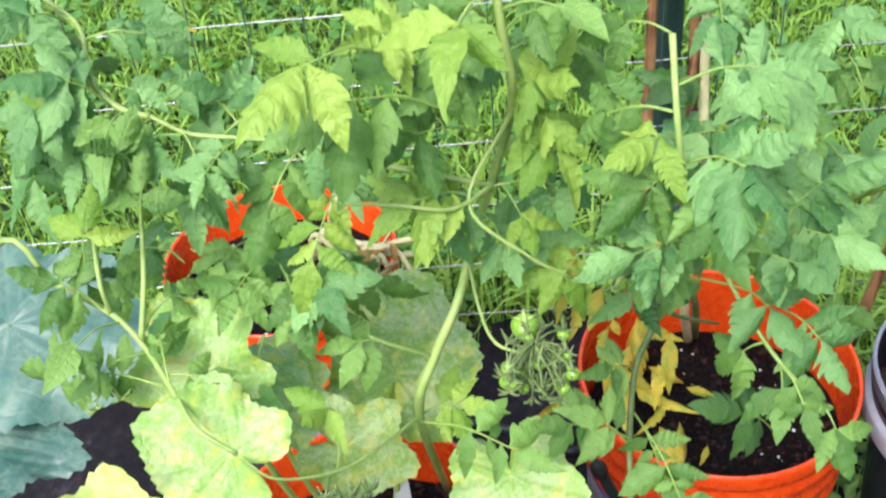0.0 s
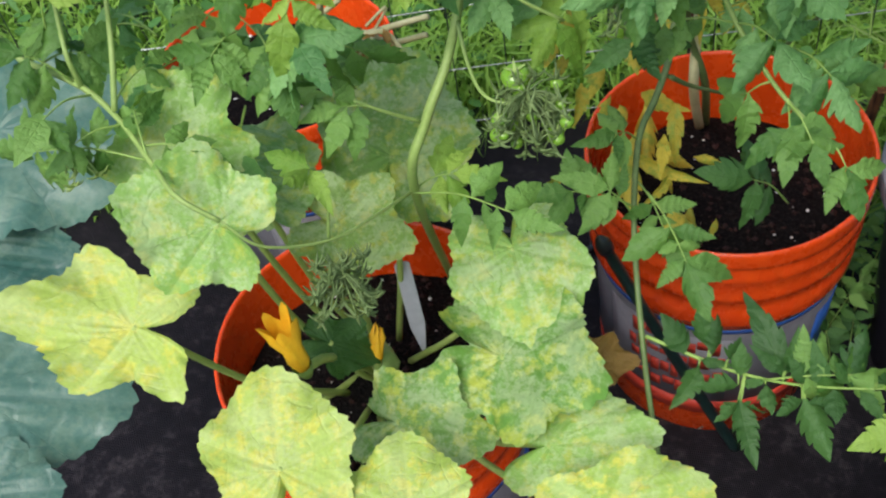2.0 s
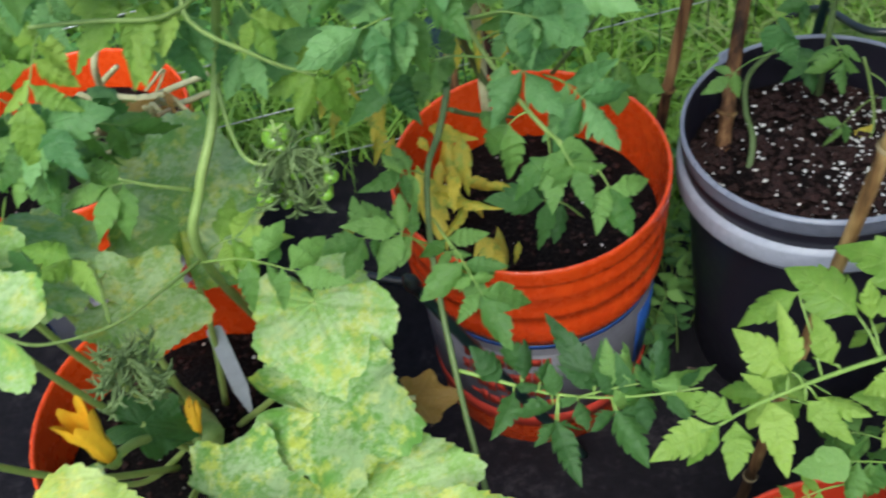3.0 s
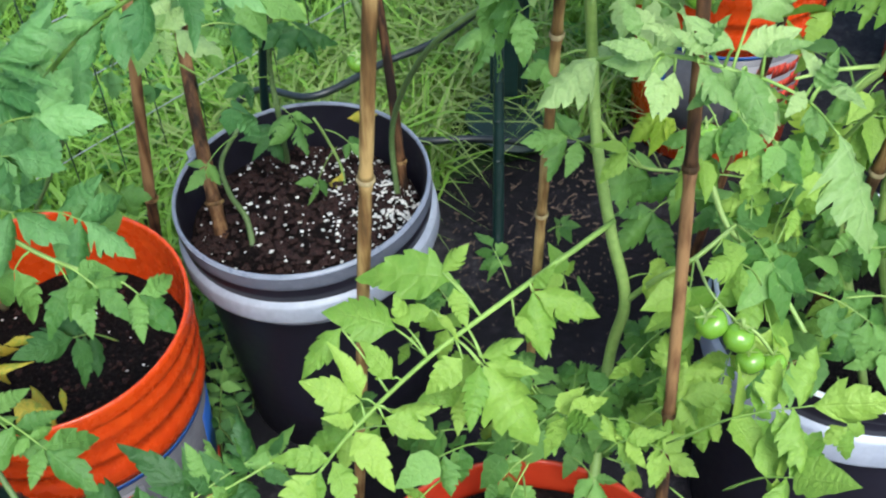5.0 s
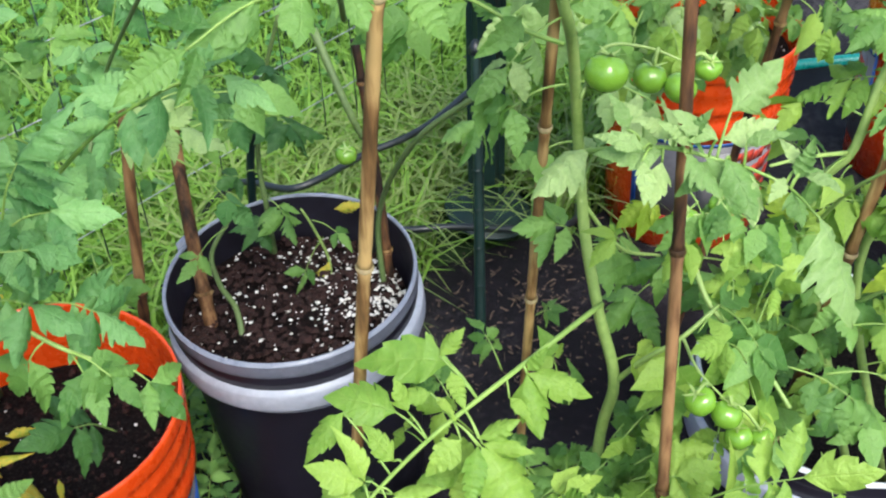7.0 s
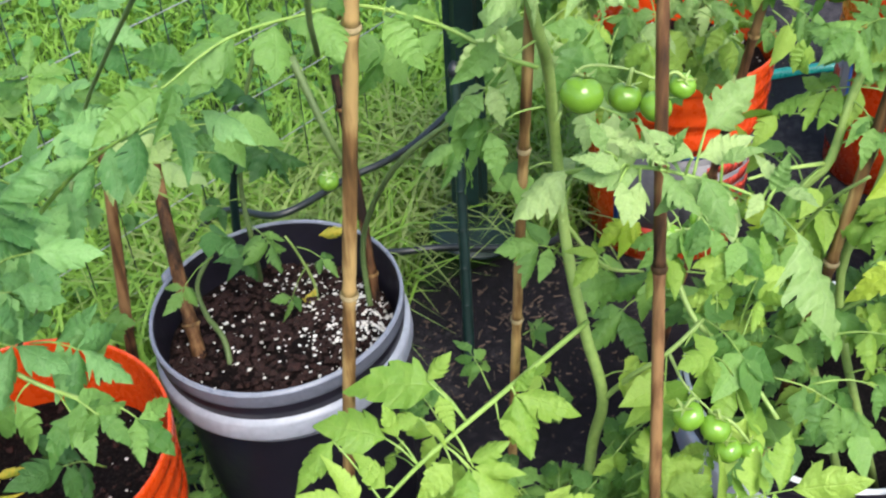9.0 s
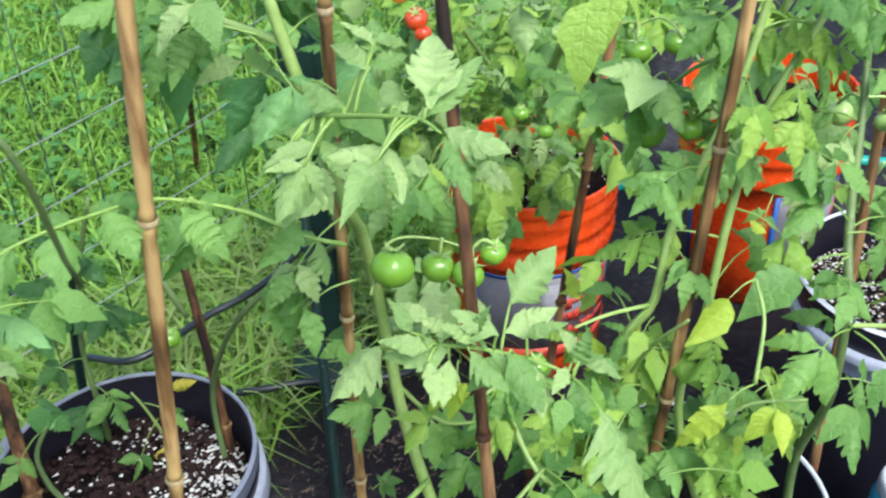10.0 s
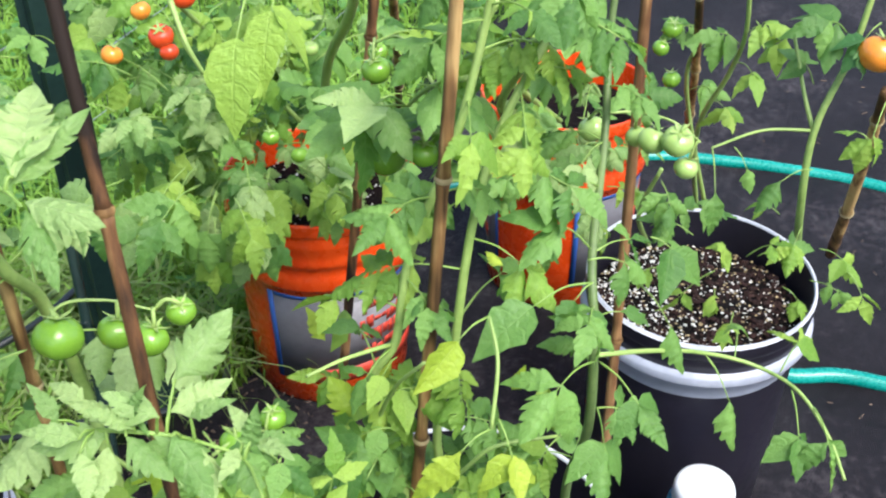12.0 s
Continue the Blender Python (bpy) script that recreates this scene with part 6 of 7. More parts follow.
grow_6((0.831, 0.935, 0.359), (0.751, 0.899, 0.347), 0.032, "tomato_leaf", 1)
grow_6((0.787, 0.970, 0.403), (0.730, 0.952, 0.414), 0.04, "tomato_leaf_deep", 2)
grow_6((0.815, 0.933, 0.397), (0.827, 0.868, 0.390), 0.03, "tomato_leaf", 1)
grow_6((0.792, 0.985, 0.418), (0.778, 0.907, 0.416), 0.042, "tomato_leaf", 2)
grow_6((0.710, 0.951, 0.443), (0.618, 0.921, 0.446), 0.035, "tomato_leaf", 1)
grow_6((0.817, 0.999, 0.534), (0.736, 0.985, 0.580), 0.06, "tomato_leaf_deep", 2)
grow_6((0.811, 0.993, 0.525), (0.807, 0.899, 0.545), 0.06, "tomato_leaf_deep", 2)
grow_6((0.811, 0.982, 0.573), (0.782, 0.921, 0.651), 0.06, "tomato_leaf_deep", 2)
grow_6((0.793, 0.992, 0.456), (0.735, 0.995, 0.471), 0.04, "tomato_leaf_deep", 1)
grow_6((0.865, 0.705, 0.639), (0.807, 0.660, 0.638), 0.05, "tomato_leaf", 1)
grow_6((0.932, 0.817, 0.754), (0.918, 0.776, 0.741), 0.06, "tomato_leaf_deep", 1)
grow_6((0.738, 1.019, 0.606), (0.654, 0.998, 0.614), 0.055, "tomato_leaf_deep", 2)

fruit(vine_d, (0.811, 0.850, 0.536), 0.012, "fruit_green")
for base, tip in [((0.848, 0.929, 0.396), (0.864, 0.899, 0.407)), ((0.824, 0.922, 0.330), (0.798, 0.899, 0.309))]:
    single_leaf(vine_d, base, tip, "tomato_leaf_yellow", (0.1, -0.9, 0.5), 0.8)

weed = holder("weed", (0.61, 0.99, 0.012), "small green weeds growing through the black cloth", "weed")
rng_e = random.Random(91)
for i in range(26):
    a = Vector((0.60 + rng_e.uniform(-0.05, 0.05), 0.97 + rng_e.uniform(-0.09, 0.09), 0.012))
    top = a + Vector((rng_e.uniform(-0.05, 0.05), rng_e.uniform(-0.05, 0.05), rng_e.uniform(0.06, 0.2)))
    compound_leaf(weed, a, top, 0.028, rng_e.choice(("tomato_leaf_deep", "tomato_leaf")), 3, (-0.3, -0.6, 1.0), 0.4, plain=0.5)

# ---------------------------------------------------------------- tall staked tomato in the red bucket
tall = holder("tomato_plant", (K[0], K[1], 0.33), "tall vigorous tomato vine tied to bamboo canes", "tomato plant", "tomato plants")
vine("stem", tall, [(0.60, 0.36, 0.33), (0.724, 0.441, 0.451), (0.732, 0.437, 0.537), (0.733, 0.458, 0.601), (0.734, 0.479, 0.676), (0.741, 0.496, 0.753), (0.726, 0.495, 0.839), (0.694, 0.483, 0.896), (0.683, 0.504, 0.998), (0.682, 0.516, 1.043), (0.681, 0.523, 1.087)], 0.0054, "stem_green", 12, 0.04, ("tomato_leaf_dusty", "tomato_leaf"), 108, low=0.45, wide=1.15)
vine("side_stem", tall, [(0.732, 0.437, 0.537), (0.738, 0.416, 0.574), (0.755, 0.395, 0.600), (0.790, 0.384, 0.619)], 0.004)
vine("side_stem", tall, [(0.683, 0.507, 1.000), (0.691, 0.568, 0.999), (0.701, 0.633, 1.000), (0.696, 0.705, 1.006)], 0.0048, "stem_green", 9, 0.045, ("tomato_leaf_blue", "tomato_leaf"), 109)
vine("side_stem", tall, [(0.734, 0.486, 0.707), (0.763, 0.464, 0.652), (0.812, 0.455, 0.616)], 0.003)
vine("side_stem", tall, [(0.798, 0.420, 0.646), (0.788, 0.390, 0.615), (0.780, 0.348, 0.605), (0.762, 0.299, 0.584)], 0.004)
compound_leaf(tall, (0.693, 0.474, 0.946), (0.608, 0.442, 0.957), 0.036, "tomato_leaf_dusty", 2, (-0.3, -0.4, 1.0), 0.4, 0.06)
dusty_leaf = rachis(tall, [(0.657, 0.436, 0.817), (0.643, 0.399, 0.845), (0.644, 0.363, 0.861), (0.657, 0.337, 0.857), (0.658, 0.319, 0.859), (0.660, 0.297, 0.856), (0.637, 0.269, 0.864)], 0.0021, (-0.25, -0.7, 1.0), "tomato_leaf_dusty", "stem_green")
blade(dusty_leaf, (0.653, 0.425, 0.826), (0.614, 0.444, 0.813), 1.06)
blade(dusty_leaf, (0.643, 0.367, 0.857), (0.615, 0.393, 0.858), 1.09)
blade(dusty_leaf, (0.640, 0.366, 0.852), (0.617, 0.353, 0.843), 1.0)
blade(dusty_leaf, (0.651, 0.388, 0.863), (0.648, 0.404, 0.876), 1.1)
blade(dusty_leaf, (0.647, 0.364, 0.865), (0.640, 0.385, 0.878), 1.0)
blade(dusty_leaf, (0.657, 0.334, 0.857), (0.631, 0.349, 0.851), 1.07)
blade(dusty_leaf, (0.674, 0.346, 0.878), (0.712, 0.332, 0.900), 1.07)
blade(dusty_leaf, (0.651, 0.363, 0.867), (0.650, 0.345, 0.871), 1.0)
blade(dusty_leaf, (0.663, 0.343, 0.866), (0.688, 0.320, 0.872), 1.2)
blade(dusty_leaf, (0.656, 0.320, 0.857), (0.637, 0.302, 0.847), 1.09)
blade(dusty_leaf, (0.668, 0.296, 0.861), (0.683, 0.278, 0.863), 1.10)
blade(dusty_leaf, (0.669, 0.299, 0.864), (0.671, 0.310, 0.878), 1.2)
blade(dusty_leaf, (0.660, 0.296, 0.856), (0.647, 0.278, 0.851), 1.1)
blade(dusty_leaf, (0.637, 0.269, 0.864), (0.622, 0.223, 0.836), 1.15)
blade(dusty_leaf, (0.629, 0.384, 0.872), (0.627, 0.388, 0.892), 1.00)
blade(dusty_leaf, (0.644, 0.351, 0.867), (0.636, 0.366, 0.885), 1.00)
blade(dusty_leaf, (0.641, 0.353, 0.864), (0.638, 0.323, 0.858), 1.00)
blade(dusty_leaf, (0.651, 0.333, 0.864), (0.640, 0.301, 0.848), 1.05)
blade(dusty_leaf, (0.653, 0.341, 0.872), (0.641, 0.362, 0.889), 1.00)
blade(dusty_leaf, (0.660, 0.327, 0.872), (0.664, 0.312, 0.887), 1.00)
blade(dusty_leaf, (0.664, 0.297, 0.860), (0.670, 0.291, 0.884), 1.00)
blade(dusty_leaf, (0.667, 0.296, 0.863), (0.667, 0.272, 0.869), 0.80)
blade(dusty_leaf, (0.645, 0.355, 0.870), (0.651, 0.345, 0.890), 0.90)
blade(dusty_leaf, (0.626, 0.371, 0.858), (0.613, 0.353, 0.847), 1.10)
blade(dusty_leaf, (0.629, 0.373, 0.864), (0.616, 0.389, 0.878), 1.00)
blade(dusty_leaf, (0.655, 0.332, 0.855), (0.640, 0.318, 0.850), 1.2)
blade(dusty_leaf, (0.663, 0.303, 0.859), (0.644, 0.297, 0.858), 1.0)
upper_leaf = rachis(tall, [(0.641, 0.447, 0.987), (0.622, 0.393, 1.010), (0.616, 0.361, 1.020), (0.610, 0.344, 1.020)], 0.0021, (-0.25, -0.7, 1.0), "tomato_leaf_dusty", "stem_green")
blade(upper_leaf, (0.615, 0.431, 0.980), (0.578, 0.421, 0.973), 0.85)
blade(upper_leaf, (0.628, 0.434, 0.982), (0.618, 0.412, 0.968), 0.95)
blade(upper_leaf, (0.624, 0.433, 0.981), (0.602, 0.446, 0.989), 0.95)
blade(upper_leaf, (0.611, 0.430, 0.979), (0.603, 0.412, 0.968), 0.95)
blade(upper_leaf, (0.607, 0.429, 0.978), (0.590, 0.439, 0.985), 0.95)
blade(upper_leaf, (0.626, 0.449, 0.979), (0.604, 0.464, 0.971), 0.85)
blade(upper_leaf, (0.633, 0.444, 0.982), (0.620, 0.439, 0.969), 0.95)
blade(upper_leaf, (0.631, 0.445, 0.981), (0.626, 0.462, 0.986), 0.95)
blade(upper_leaf, (0.624, 0.450, 0.978), (0.613, 0.447, 0.968), 0.95)
blade(upper_leaf, (0.621, 0.452, 0.977), (0.618, 0.465, 0.981), 0.95)
blade(upper_leaf, (0.595, 0.369, 1.008), (0.557, 0.355, 1.015), 0.85)
blade(upper_leaf, (0.608, 0.374, 1.005), (0.595, 0.351, 0.998), 0.95)
blade(upper_leaf, (0.604, 0.372, 1.006), (0.584, 0.382, 1.019), 0.95)
blade(upper_leaf, (0.591, 0.367, 1.008), (0.581, 0.349, 1.002), 0.95)
blade(upper_leaf, (0.587, 0.366, 1.009), (0.571, 0.374, 1.019), 0.95)
blade(upper_leaf, (0.651, 0.414, 1.027), (0.685, 0.430, 1.039), 0.85)
blade(upper_leaf, (0.640, 0.409, 1.023), (0.643, 0.433, 1.038), 0.95)
blade(upper_leaf, (0.643, 0.410, 1.024), (0.668, 0.401, 1.021), 0.95)
blade(upper_leaf, (0.655, 0.416, 1.029), (0.658, 0.435, 1.040), 0.95)
blade(upper_leaf, (0.658, 0.417, 1.030), (0.678, 0.410, 1.027), 0.95)
blade(upper_leaf, (0.620, 0.357, 1.024), (0.668, 0.379, 1.044), 1.15)
blade(upper_leaf, (0.612, 0.344, 1.021), (0.613, 0.313, 1.024), 0.98)
blade(upper_leaf, (0.610, 0.343, 1.019), (0.598, 0.315, 1.009), 0.66)
blade(upper_leaf, (0.616, 0.361, 1.019), (0.665, 0.350, 1.035), 0.66)
blade(upper_leaf, (0.635, 0.422, 1.001), (0.650, 0.458, 1.013), 0.82)
blade(upper_leaf, (0.622, 0.378, 1.018), (0.642, 0.400, 1.025), 0.90)
side_leaf = rachis(tall, [(0.672, 0.464, 0.878), (0.651, 0.479, 0.892), (0.632, 0.506, 0.911), (0.592, 0.530, 0.934), (0.554, 0.535, 0.944), (0.496, 0.533, 0.955), (0.451, 0.533, 0.947)], 0.0021, (-0.2, -0.8, 0.9), "tomato_leaf", "stem_green")
blade(side_leaf, (0.654, 0.482, 0.899), (0.622, 0.478, 0.886), 1.3)
blade(side_leaf, (0.644, 0.490, 0.900), (0.647, 0.515, 0.908), 1.0)
blade(side_leaf, (0.601, 0.524, 0.926), (0.603, 0.499, 0.893), 1.25)
blade(side_leaf, (0.609, 0.521, 0.925), (0.633, 0.506, 0.922), 0.9)
blade(side_leaf, (0.559, 0.534, 0.943), (0.548, 0.508, 0.931), 1.3)
blade(side_leaf, (0.566, 0.534, 0.942), (0.587, 0.529, 0.944), 1.0)
blade(side_leaf, (0.528, 0.534, 0.948), (0.511, 0.511, 0.933), 1.4)
blade(side_leaf, (0.534, 0.535, 0.947), (0.534, 0.558, 0.953), 1.1)
blade(side_leaf, (0.580, 0.531, 0.937), (0.577, 0.559, 0.943), 1.0)
blade(side_leaf, (0.496, 0.532, 0.955), (0.456, 0.543, 0.945), 1.1)
blade(side_leaf, (0.499, 0.532, 0.953), (0.466, 0.527, 0.937), 1.0)
blade(side_leaf, (0.504, 0.534, 0.954), (0.504, 0.558, 0.960), 1.0)
blade(side_leaf, (0.451, 0.533, 0.947), (0.409, 0.544, 0.936), 1.1)
blade(side_leaf, (0.470, 0.535, 0.951), (0.453, 0.562, 0.960), 1.1)
blade(side_leaf, (0.456, 0.531, 0.947), (0.438, 0.512, 0.935), 1.0)
blade(side_leaf, (0.631, 0.506, 0.909), (0.607, 0.503, 0.904), 0.9)
truss(tall, [(0.675, 0.450, 0.842), (0.700, 0.453, 0.866), (0.719, 0.434, 0.866), (0.732, 0.410, 0.858)], [((0.688, 0.441, 0.859), 0.0142), ((0.716, 0.426, 0.848), 0.0112), ((0.721, 0.406, 0.846), 0.0108), ((0.744, 0.401, 0.852), 0.009)], r=0.0014)
low_leaf = rachis(tall, [(0.732, 0.456, 0.617), (0.622, 0.464, 0.614), (0.540, 0.468, 0.613), (0.460, 0.454, 0.626), (0.420, 0.443, 0.630)], 0.003, (-0.1, -0.7, 1.0), "tomato_leaf_bright", "stem_green")
blade(low_leaf, (0.592, 0.493, 0.634), (0.552, 0.539, 0.656), 1.25)
blade(low_leaf, (0.588, 0.500, 0.640), (0.601, 0.490, 0.661), 0.9)
blade(low_leaf, (0.588, 0.489, 0.631), (0.573, 0.466, 0.619), 1.2)
blade(low_leaf, (0.534, 0.493, 0.630), (0.508, 0.525, 0.655), 1.45)
blade(low_leaf, (0.564, 0.487, 0.629), (0.543, 0.495, 0.636), 1.1)
blade(low_leaf, (0.565, 0.484, 0.626), (0.566, 0.462, 0.627), 0.9)
blade(low_leaf, (0.541, 0.488, 0.628), (0.539, 0.496, 0.654), 1.0)
blade(low_leaf, (0.507, 0.468, 0.621), (0.500, 0.486, 0.649), 1.2)
blade(low_leaf, (0.476, 0.466, 0.628), (0.450, 0.491, 0.647), 1.3)
blade(low_leaf, (0.478, 0.467, 0.628), (0.481, 0.483, 0.664), 1.0)
blade(low_leaf, (0.463, 0.457, 0.627), (0.448, 0.462, 0.640), 1.2)
blade(low_leaf, (0.489, 0.452, 0.616), (0.505, 0.428, 0.631), 1.0)
blade(low_leaf, (0.482, 0.451, 0.617), (0.492, 0.420, 0.621), 1.1)
blade(low_leaf, (0.500, 0.509, 0.647), (0.460, 0.510, 0.636), 0.9)
blade(low_leaf, (0.638, 0.457, 0.610), (0.613, 0.424, 0.584), 1.1)
blade(low_leaf, (0.639, 0.457, 0.610), (0.660, 0.412, 0.610), 0.85)
blade(low_leaf, (0.614, 0.454, 0.606), (0.612, 0.430, 0.605), 1.0)
blade(low_leaf, (0.640, 0.459, 0.611), (0.653, 0.447, 0.631), 1.0)
blade(low_leaf, (0.571, 0.444, 0.596), (0.566, 0.384, 0.563), 1.1)
blade(low_leaf, (0.569, 0.446, 0.598), (0.533, 0.427, 0.572), 1.0)
blade(low_leaf, (0.573, 0.449, 0.600), (0.591, 0.430, 0.619), 1.0)
blade(low_leaf, (0.573, 0.445, 0.597), (0.589, 0.411, 0.602), 0.7)
blade(low_leaf, (0.561, 0.455, 0.604), (0.529, 0.458, 0.600), 1.4)
truss(tall, [(0.722, 0.376, 0.639), (0.717, 0.357, 0.621), (0.720, 0.333, 0.604)], [((0.706, 0.346, 0.605), 0.012), ((0.714, 0.327, 0.597), 0.0118), ((0.718, 0.316, 0.577), 0.0108), ((0.730, 0.303, 0.575), 0.009)])
blade(low_leaf, (0.420, 0.443, 0.630), (0.377, 0.444, 0.622), 1.2)
blade(low_leaf, (0.431, 0.445, 0.631), (0.408, 0.464, 0.644), 1.1)
blade(low_leaf, (0.432, 0.443, 0.630), (0.424, 0.413, 0.618), 1.2)
blade(low_leaf, (0.459, 0.453, 0.624), (0.451, 0.414, 0.623), 1.2)
blade(low_leaf, (0.422, 0.443, 0.631), (0.397, 0.430, 0.618), 0.9)
truss(tall, [(0.795, 0.445, 0.663), (0.812, 0.435, 0.669), (0.829, 0.420, 0.670)], [((0.816, 0.439, 0.660), 0.013), ((0.843, 0.423, 0.669), 0.0105)])


def grow_7(base, tip, size, mat, pairs, hang):
    compound_leaf(tall, base, tip, size * 1.02, mat, pairs, (-0.1, -0.6, 1.0), hang, plain=0.3, wide=1.05)


grow_7((0.744, 0.488, 0.660), (0.701, 0.508, 0.703), 0.04, "tomato_leaf", 2, 0.4)
grow_7((0.756, 0.493, 0.643), (0.820, 0.461, 0.602), 0.045, "tomato_leaf", 2, 0.5)
grow_7((0.735, 0.441, 0.559), (0.752, 0.410, 0.580), 0.04, "tomato_leaf_bright", 1, 0.4)
grow_7((0.755, 0.395, 0.600), (0.688, 0.356, 0.582), 0.045, "tomato_leaf_bright", 2, 0.8)
grow_7((0.790, 0.384, 0.619), (0.754, 0.299, 0.619), 0.048, "tomato_leaf", 3, 0.8)
grow_7((0.788, 0.382, 0.615), (0.728, 0.280, 0.555), 0.05, "tomato_leaf_bright", 3, 0.8)
grow_7((0.767, 0.387, 0.603), (0.812, 0.380, 0.631), 0.05, "tomato_leaf", 2, 0.6)
grow_7((0.610, 0.313, 0.590), (0.650, 0.209, 0.707), 0.048, "tomato_leaf_bright", 3, 0.3)
grow_7((0.607, 0.266, 0.587), (0.613, 0.202, 0.675), 0.045, "tomato_leaf_bright", 2, 0.3)
grow_7((0.731, 0.450, 0.429), (0.663, 0.466, 0.424), 0.032, "tomato_leaf", 3, 0.5)
grow_7((0.729, 0.447, 0.425), (0.600, 0.477, 0.420), 0.035, "tomato_leaf", 3, 0.5)
grow_7((0.728, 0.437, 0.418), (0.677, 0.366, 0.428), 0.035, "tomato_leaf", 3, 0.5)
grow_7((0.729, 0.447, 0.425), (0.632, 0.409, 0.427), 0.035, "tomato_leaf", 3, 0.5)
grow_7((0.714, 0.411, 0.422), (0.728, 0.355, 0.458), 0.035, "tomato_leaf_bright", 3, 0.5)
grow_7((0.7, 0.43, 0.47), (0.56, 0.448, 0.452), 0.036, "tomato_leaf", 3, 0.4)
grow_7((0.69, 0.425, 0.465), (0.6, 0.43, 0.462), 0.036, "tomato_leaf", 3, 0.4)
grow_7((0.7, 0.42, 0.47), (0.65, 0.4, 0.455), 0.036, "tomato_leaf", 3, 0.4)
grow_7((0.746, 0.403, 0.751), (0.733, 0.372, 0.735), 0.036, "tomato_leaf", 2, 0.5)
grow_7((0.736, 0.426, 0.754), (0.711, 0.414, 0.735), 0.034, "tomato_leaf_lime", 2, 0.5)
grow_7((0.753, 0.392, 0.753), (0.745, 0.352, 0.738), 0.036, "tomato_leaf", 2, 0.5)
grow_7((0.733, 0.400, 0.734), (0.716, 0.374, 0.717), 0.036, "tomato_leaf_bright", 2, 0.5)
grow_7((0.756, 0.367, 0.742), (0.752, 0.333, 0.736), 0.036, "tomato_leaf", 2, 0.5)
grow_7((0.703, 0.419, 0.714), (0.695, 0.437, 0.733), 0.030, "tomato_leaf_bright", 2, 0.5)
grow_7((0.746, 0.394, 0.746), (0.715, 0.396, 0.729), 0.034, "tomato_leaf", 2, 0.5)
grow_7((0.759, 0.353, 0.738), (0.734, 0.350, 0.724), 0.036, "tomato_leaf_bright", 2, 0.5)
grow_7((0.774, 0.555, 0.509), (0.786, 0.532, 0.529), 0.02, "tomato_leaf", 2, 0.4)
grow_7((0.719, 0.484, 0.512), (0.722, 0.502, 0.561), 0.035, "tomato_leaf_bright", 1, 0.4)
grow_7((0.687, 0.469, 0.840), (0.630, 0.511, 0.816), 0.045, "tomato_leaf", 1, 0.5)
grow_7((0.714, 0.650, 0.986), (0.687, 0.608, 0.962), 0.075, "tomato_leaf_blue", 1, 0.6)
grow_7((0.718, 0.699, 0.987), (0.686, 0.661, 0.959), 0.06, "tomato_leaf_deep", 2, 0.6)
grow_7((0.705, 0.561, 0.991), (0.759, 0.545, 1.005), 0.06, "tomato_leaf_blue", 2, 0.4)
grow_7((0.701, 0.523, 0.979), (0.707, 0.579, 0.923), 0.055, "tomato_leaf_blue", 2, 0.5)
grow_7((0.697, 0.576, 0.993), (0.760, 0.566, 1.023), 0.06, "tomato_leaf_blue", 2, 0.3)
grow_7((0.726, 0.513, 0.982), (0.748, 0.503, 0.959), 0.05, "tomato_leaf_blue", 1, 0.3)
grow_7((0.641, 0.588, 0.887), (0.607, 0.595, 0.892), 0.04, "tomato_leaf", 1, 0.5)
grow_7((0.668, 0.579, 0.874), (0.628, 0.569, 0.857), 0.045, "tomato_leaf", 1, 0.5)
grow_7((0.660, 0.477, 0.869), (0.649, 0.526, 0.808), 0.045, "tomato_leaf", 1, 0.4)
grow_7((0.507, 0.795, 0.741), (0.546, 0.663, 0.798), 0.045, "tomato_leaf_dusty", 3, 0.3)
grow_7((0.476, 0.790, 0.685), (0.435, 0.787, 0.743), 0.05, "tomato_leaf_blue", 3, 0.3)
grow_7((0.491, 0.826, 0.692), (0.493, 0.823, 0.781), 0.05, "tomato_leaf_blue", 3, 0.3)
grow_7((0.512, 0.817, 0.760), (0.536, 0.772, 0.805), 0.045, "tomato_leaf_blue", 2, 0.3)

vine("side_stem", tall, [(0.440, 0.850, 0.576), (0.467, 0.805, 0.660), (0.500, 0.789, 0.732), (0.537, 0.779, 0.811), (0.42, 0.40, 1.1), (0.46, 0.42, 1.0)], 0.003, "stem_shade")

# ---------------------------------------------------------------- tomatoes in the black bucket beyond the red one
mid = holder("tomato_plant", (H[0], H[1], 0.31), "tomato vines with green fruit and oval leaves in a black bucket", "tomato plant", "tomato plants")
vine("stem", mid, [(0.95, 0.28, 0.31), (0.909, 0.372, 0.627), (0.921, 0.357, 0.714), (0.943, 0.356, 0.779), (0.973, 0.332, 0.873), (1.003, 0.323, 0.959), (1.007, 0.316, 1.017)], 0.0044, "stem_green", 18, 0.04, ("tomato_leaf", "tomato_leaf_bright"), 110, low=0.1)
vine("stem", mid, [(0.98, 0.26, 0.31), (0.945, 0.331, 0.558), (0.953, 0.324, 0.687), (0.978, 0.321, 0.797), (1.008, 0.313, 0.866), (1.044, 0.292, 0.932), (1.062, 0.279, 0.982)], 0.0044, "stem_green", 18, 0.04, ("tomato_leaf", "tomato_leaf_bright"), 111, low=0.1)
vine("stem", mid, [(1.05, 0.24, 0.31), (1.026, 0.244, 0.493), (0.992, 0.220, 0.614), (0.986, 0.221, 0.715), (1.019, 0.239, 0.768), (1.102, 0.263, 0.818), (1.149, 0.281, 0.888), (1.167, 0.284, 0.947)], 0.0046, "stem_shade", 10, 0.036, ("tomato_leaf", "tomato_leaf"), 112, low=0.1)
vine("side_stem", mid, [(0.916, 0.360, 0.710), (0.880, 0.378, 0.717), (0.847, 0.391, 0.721)], 0.003)
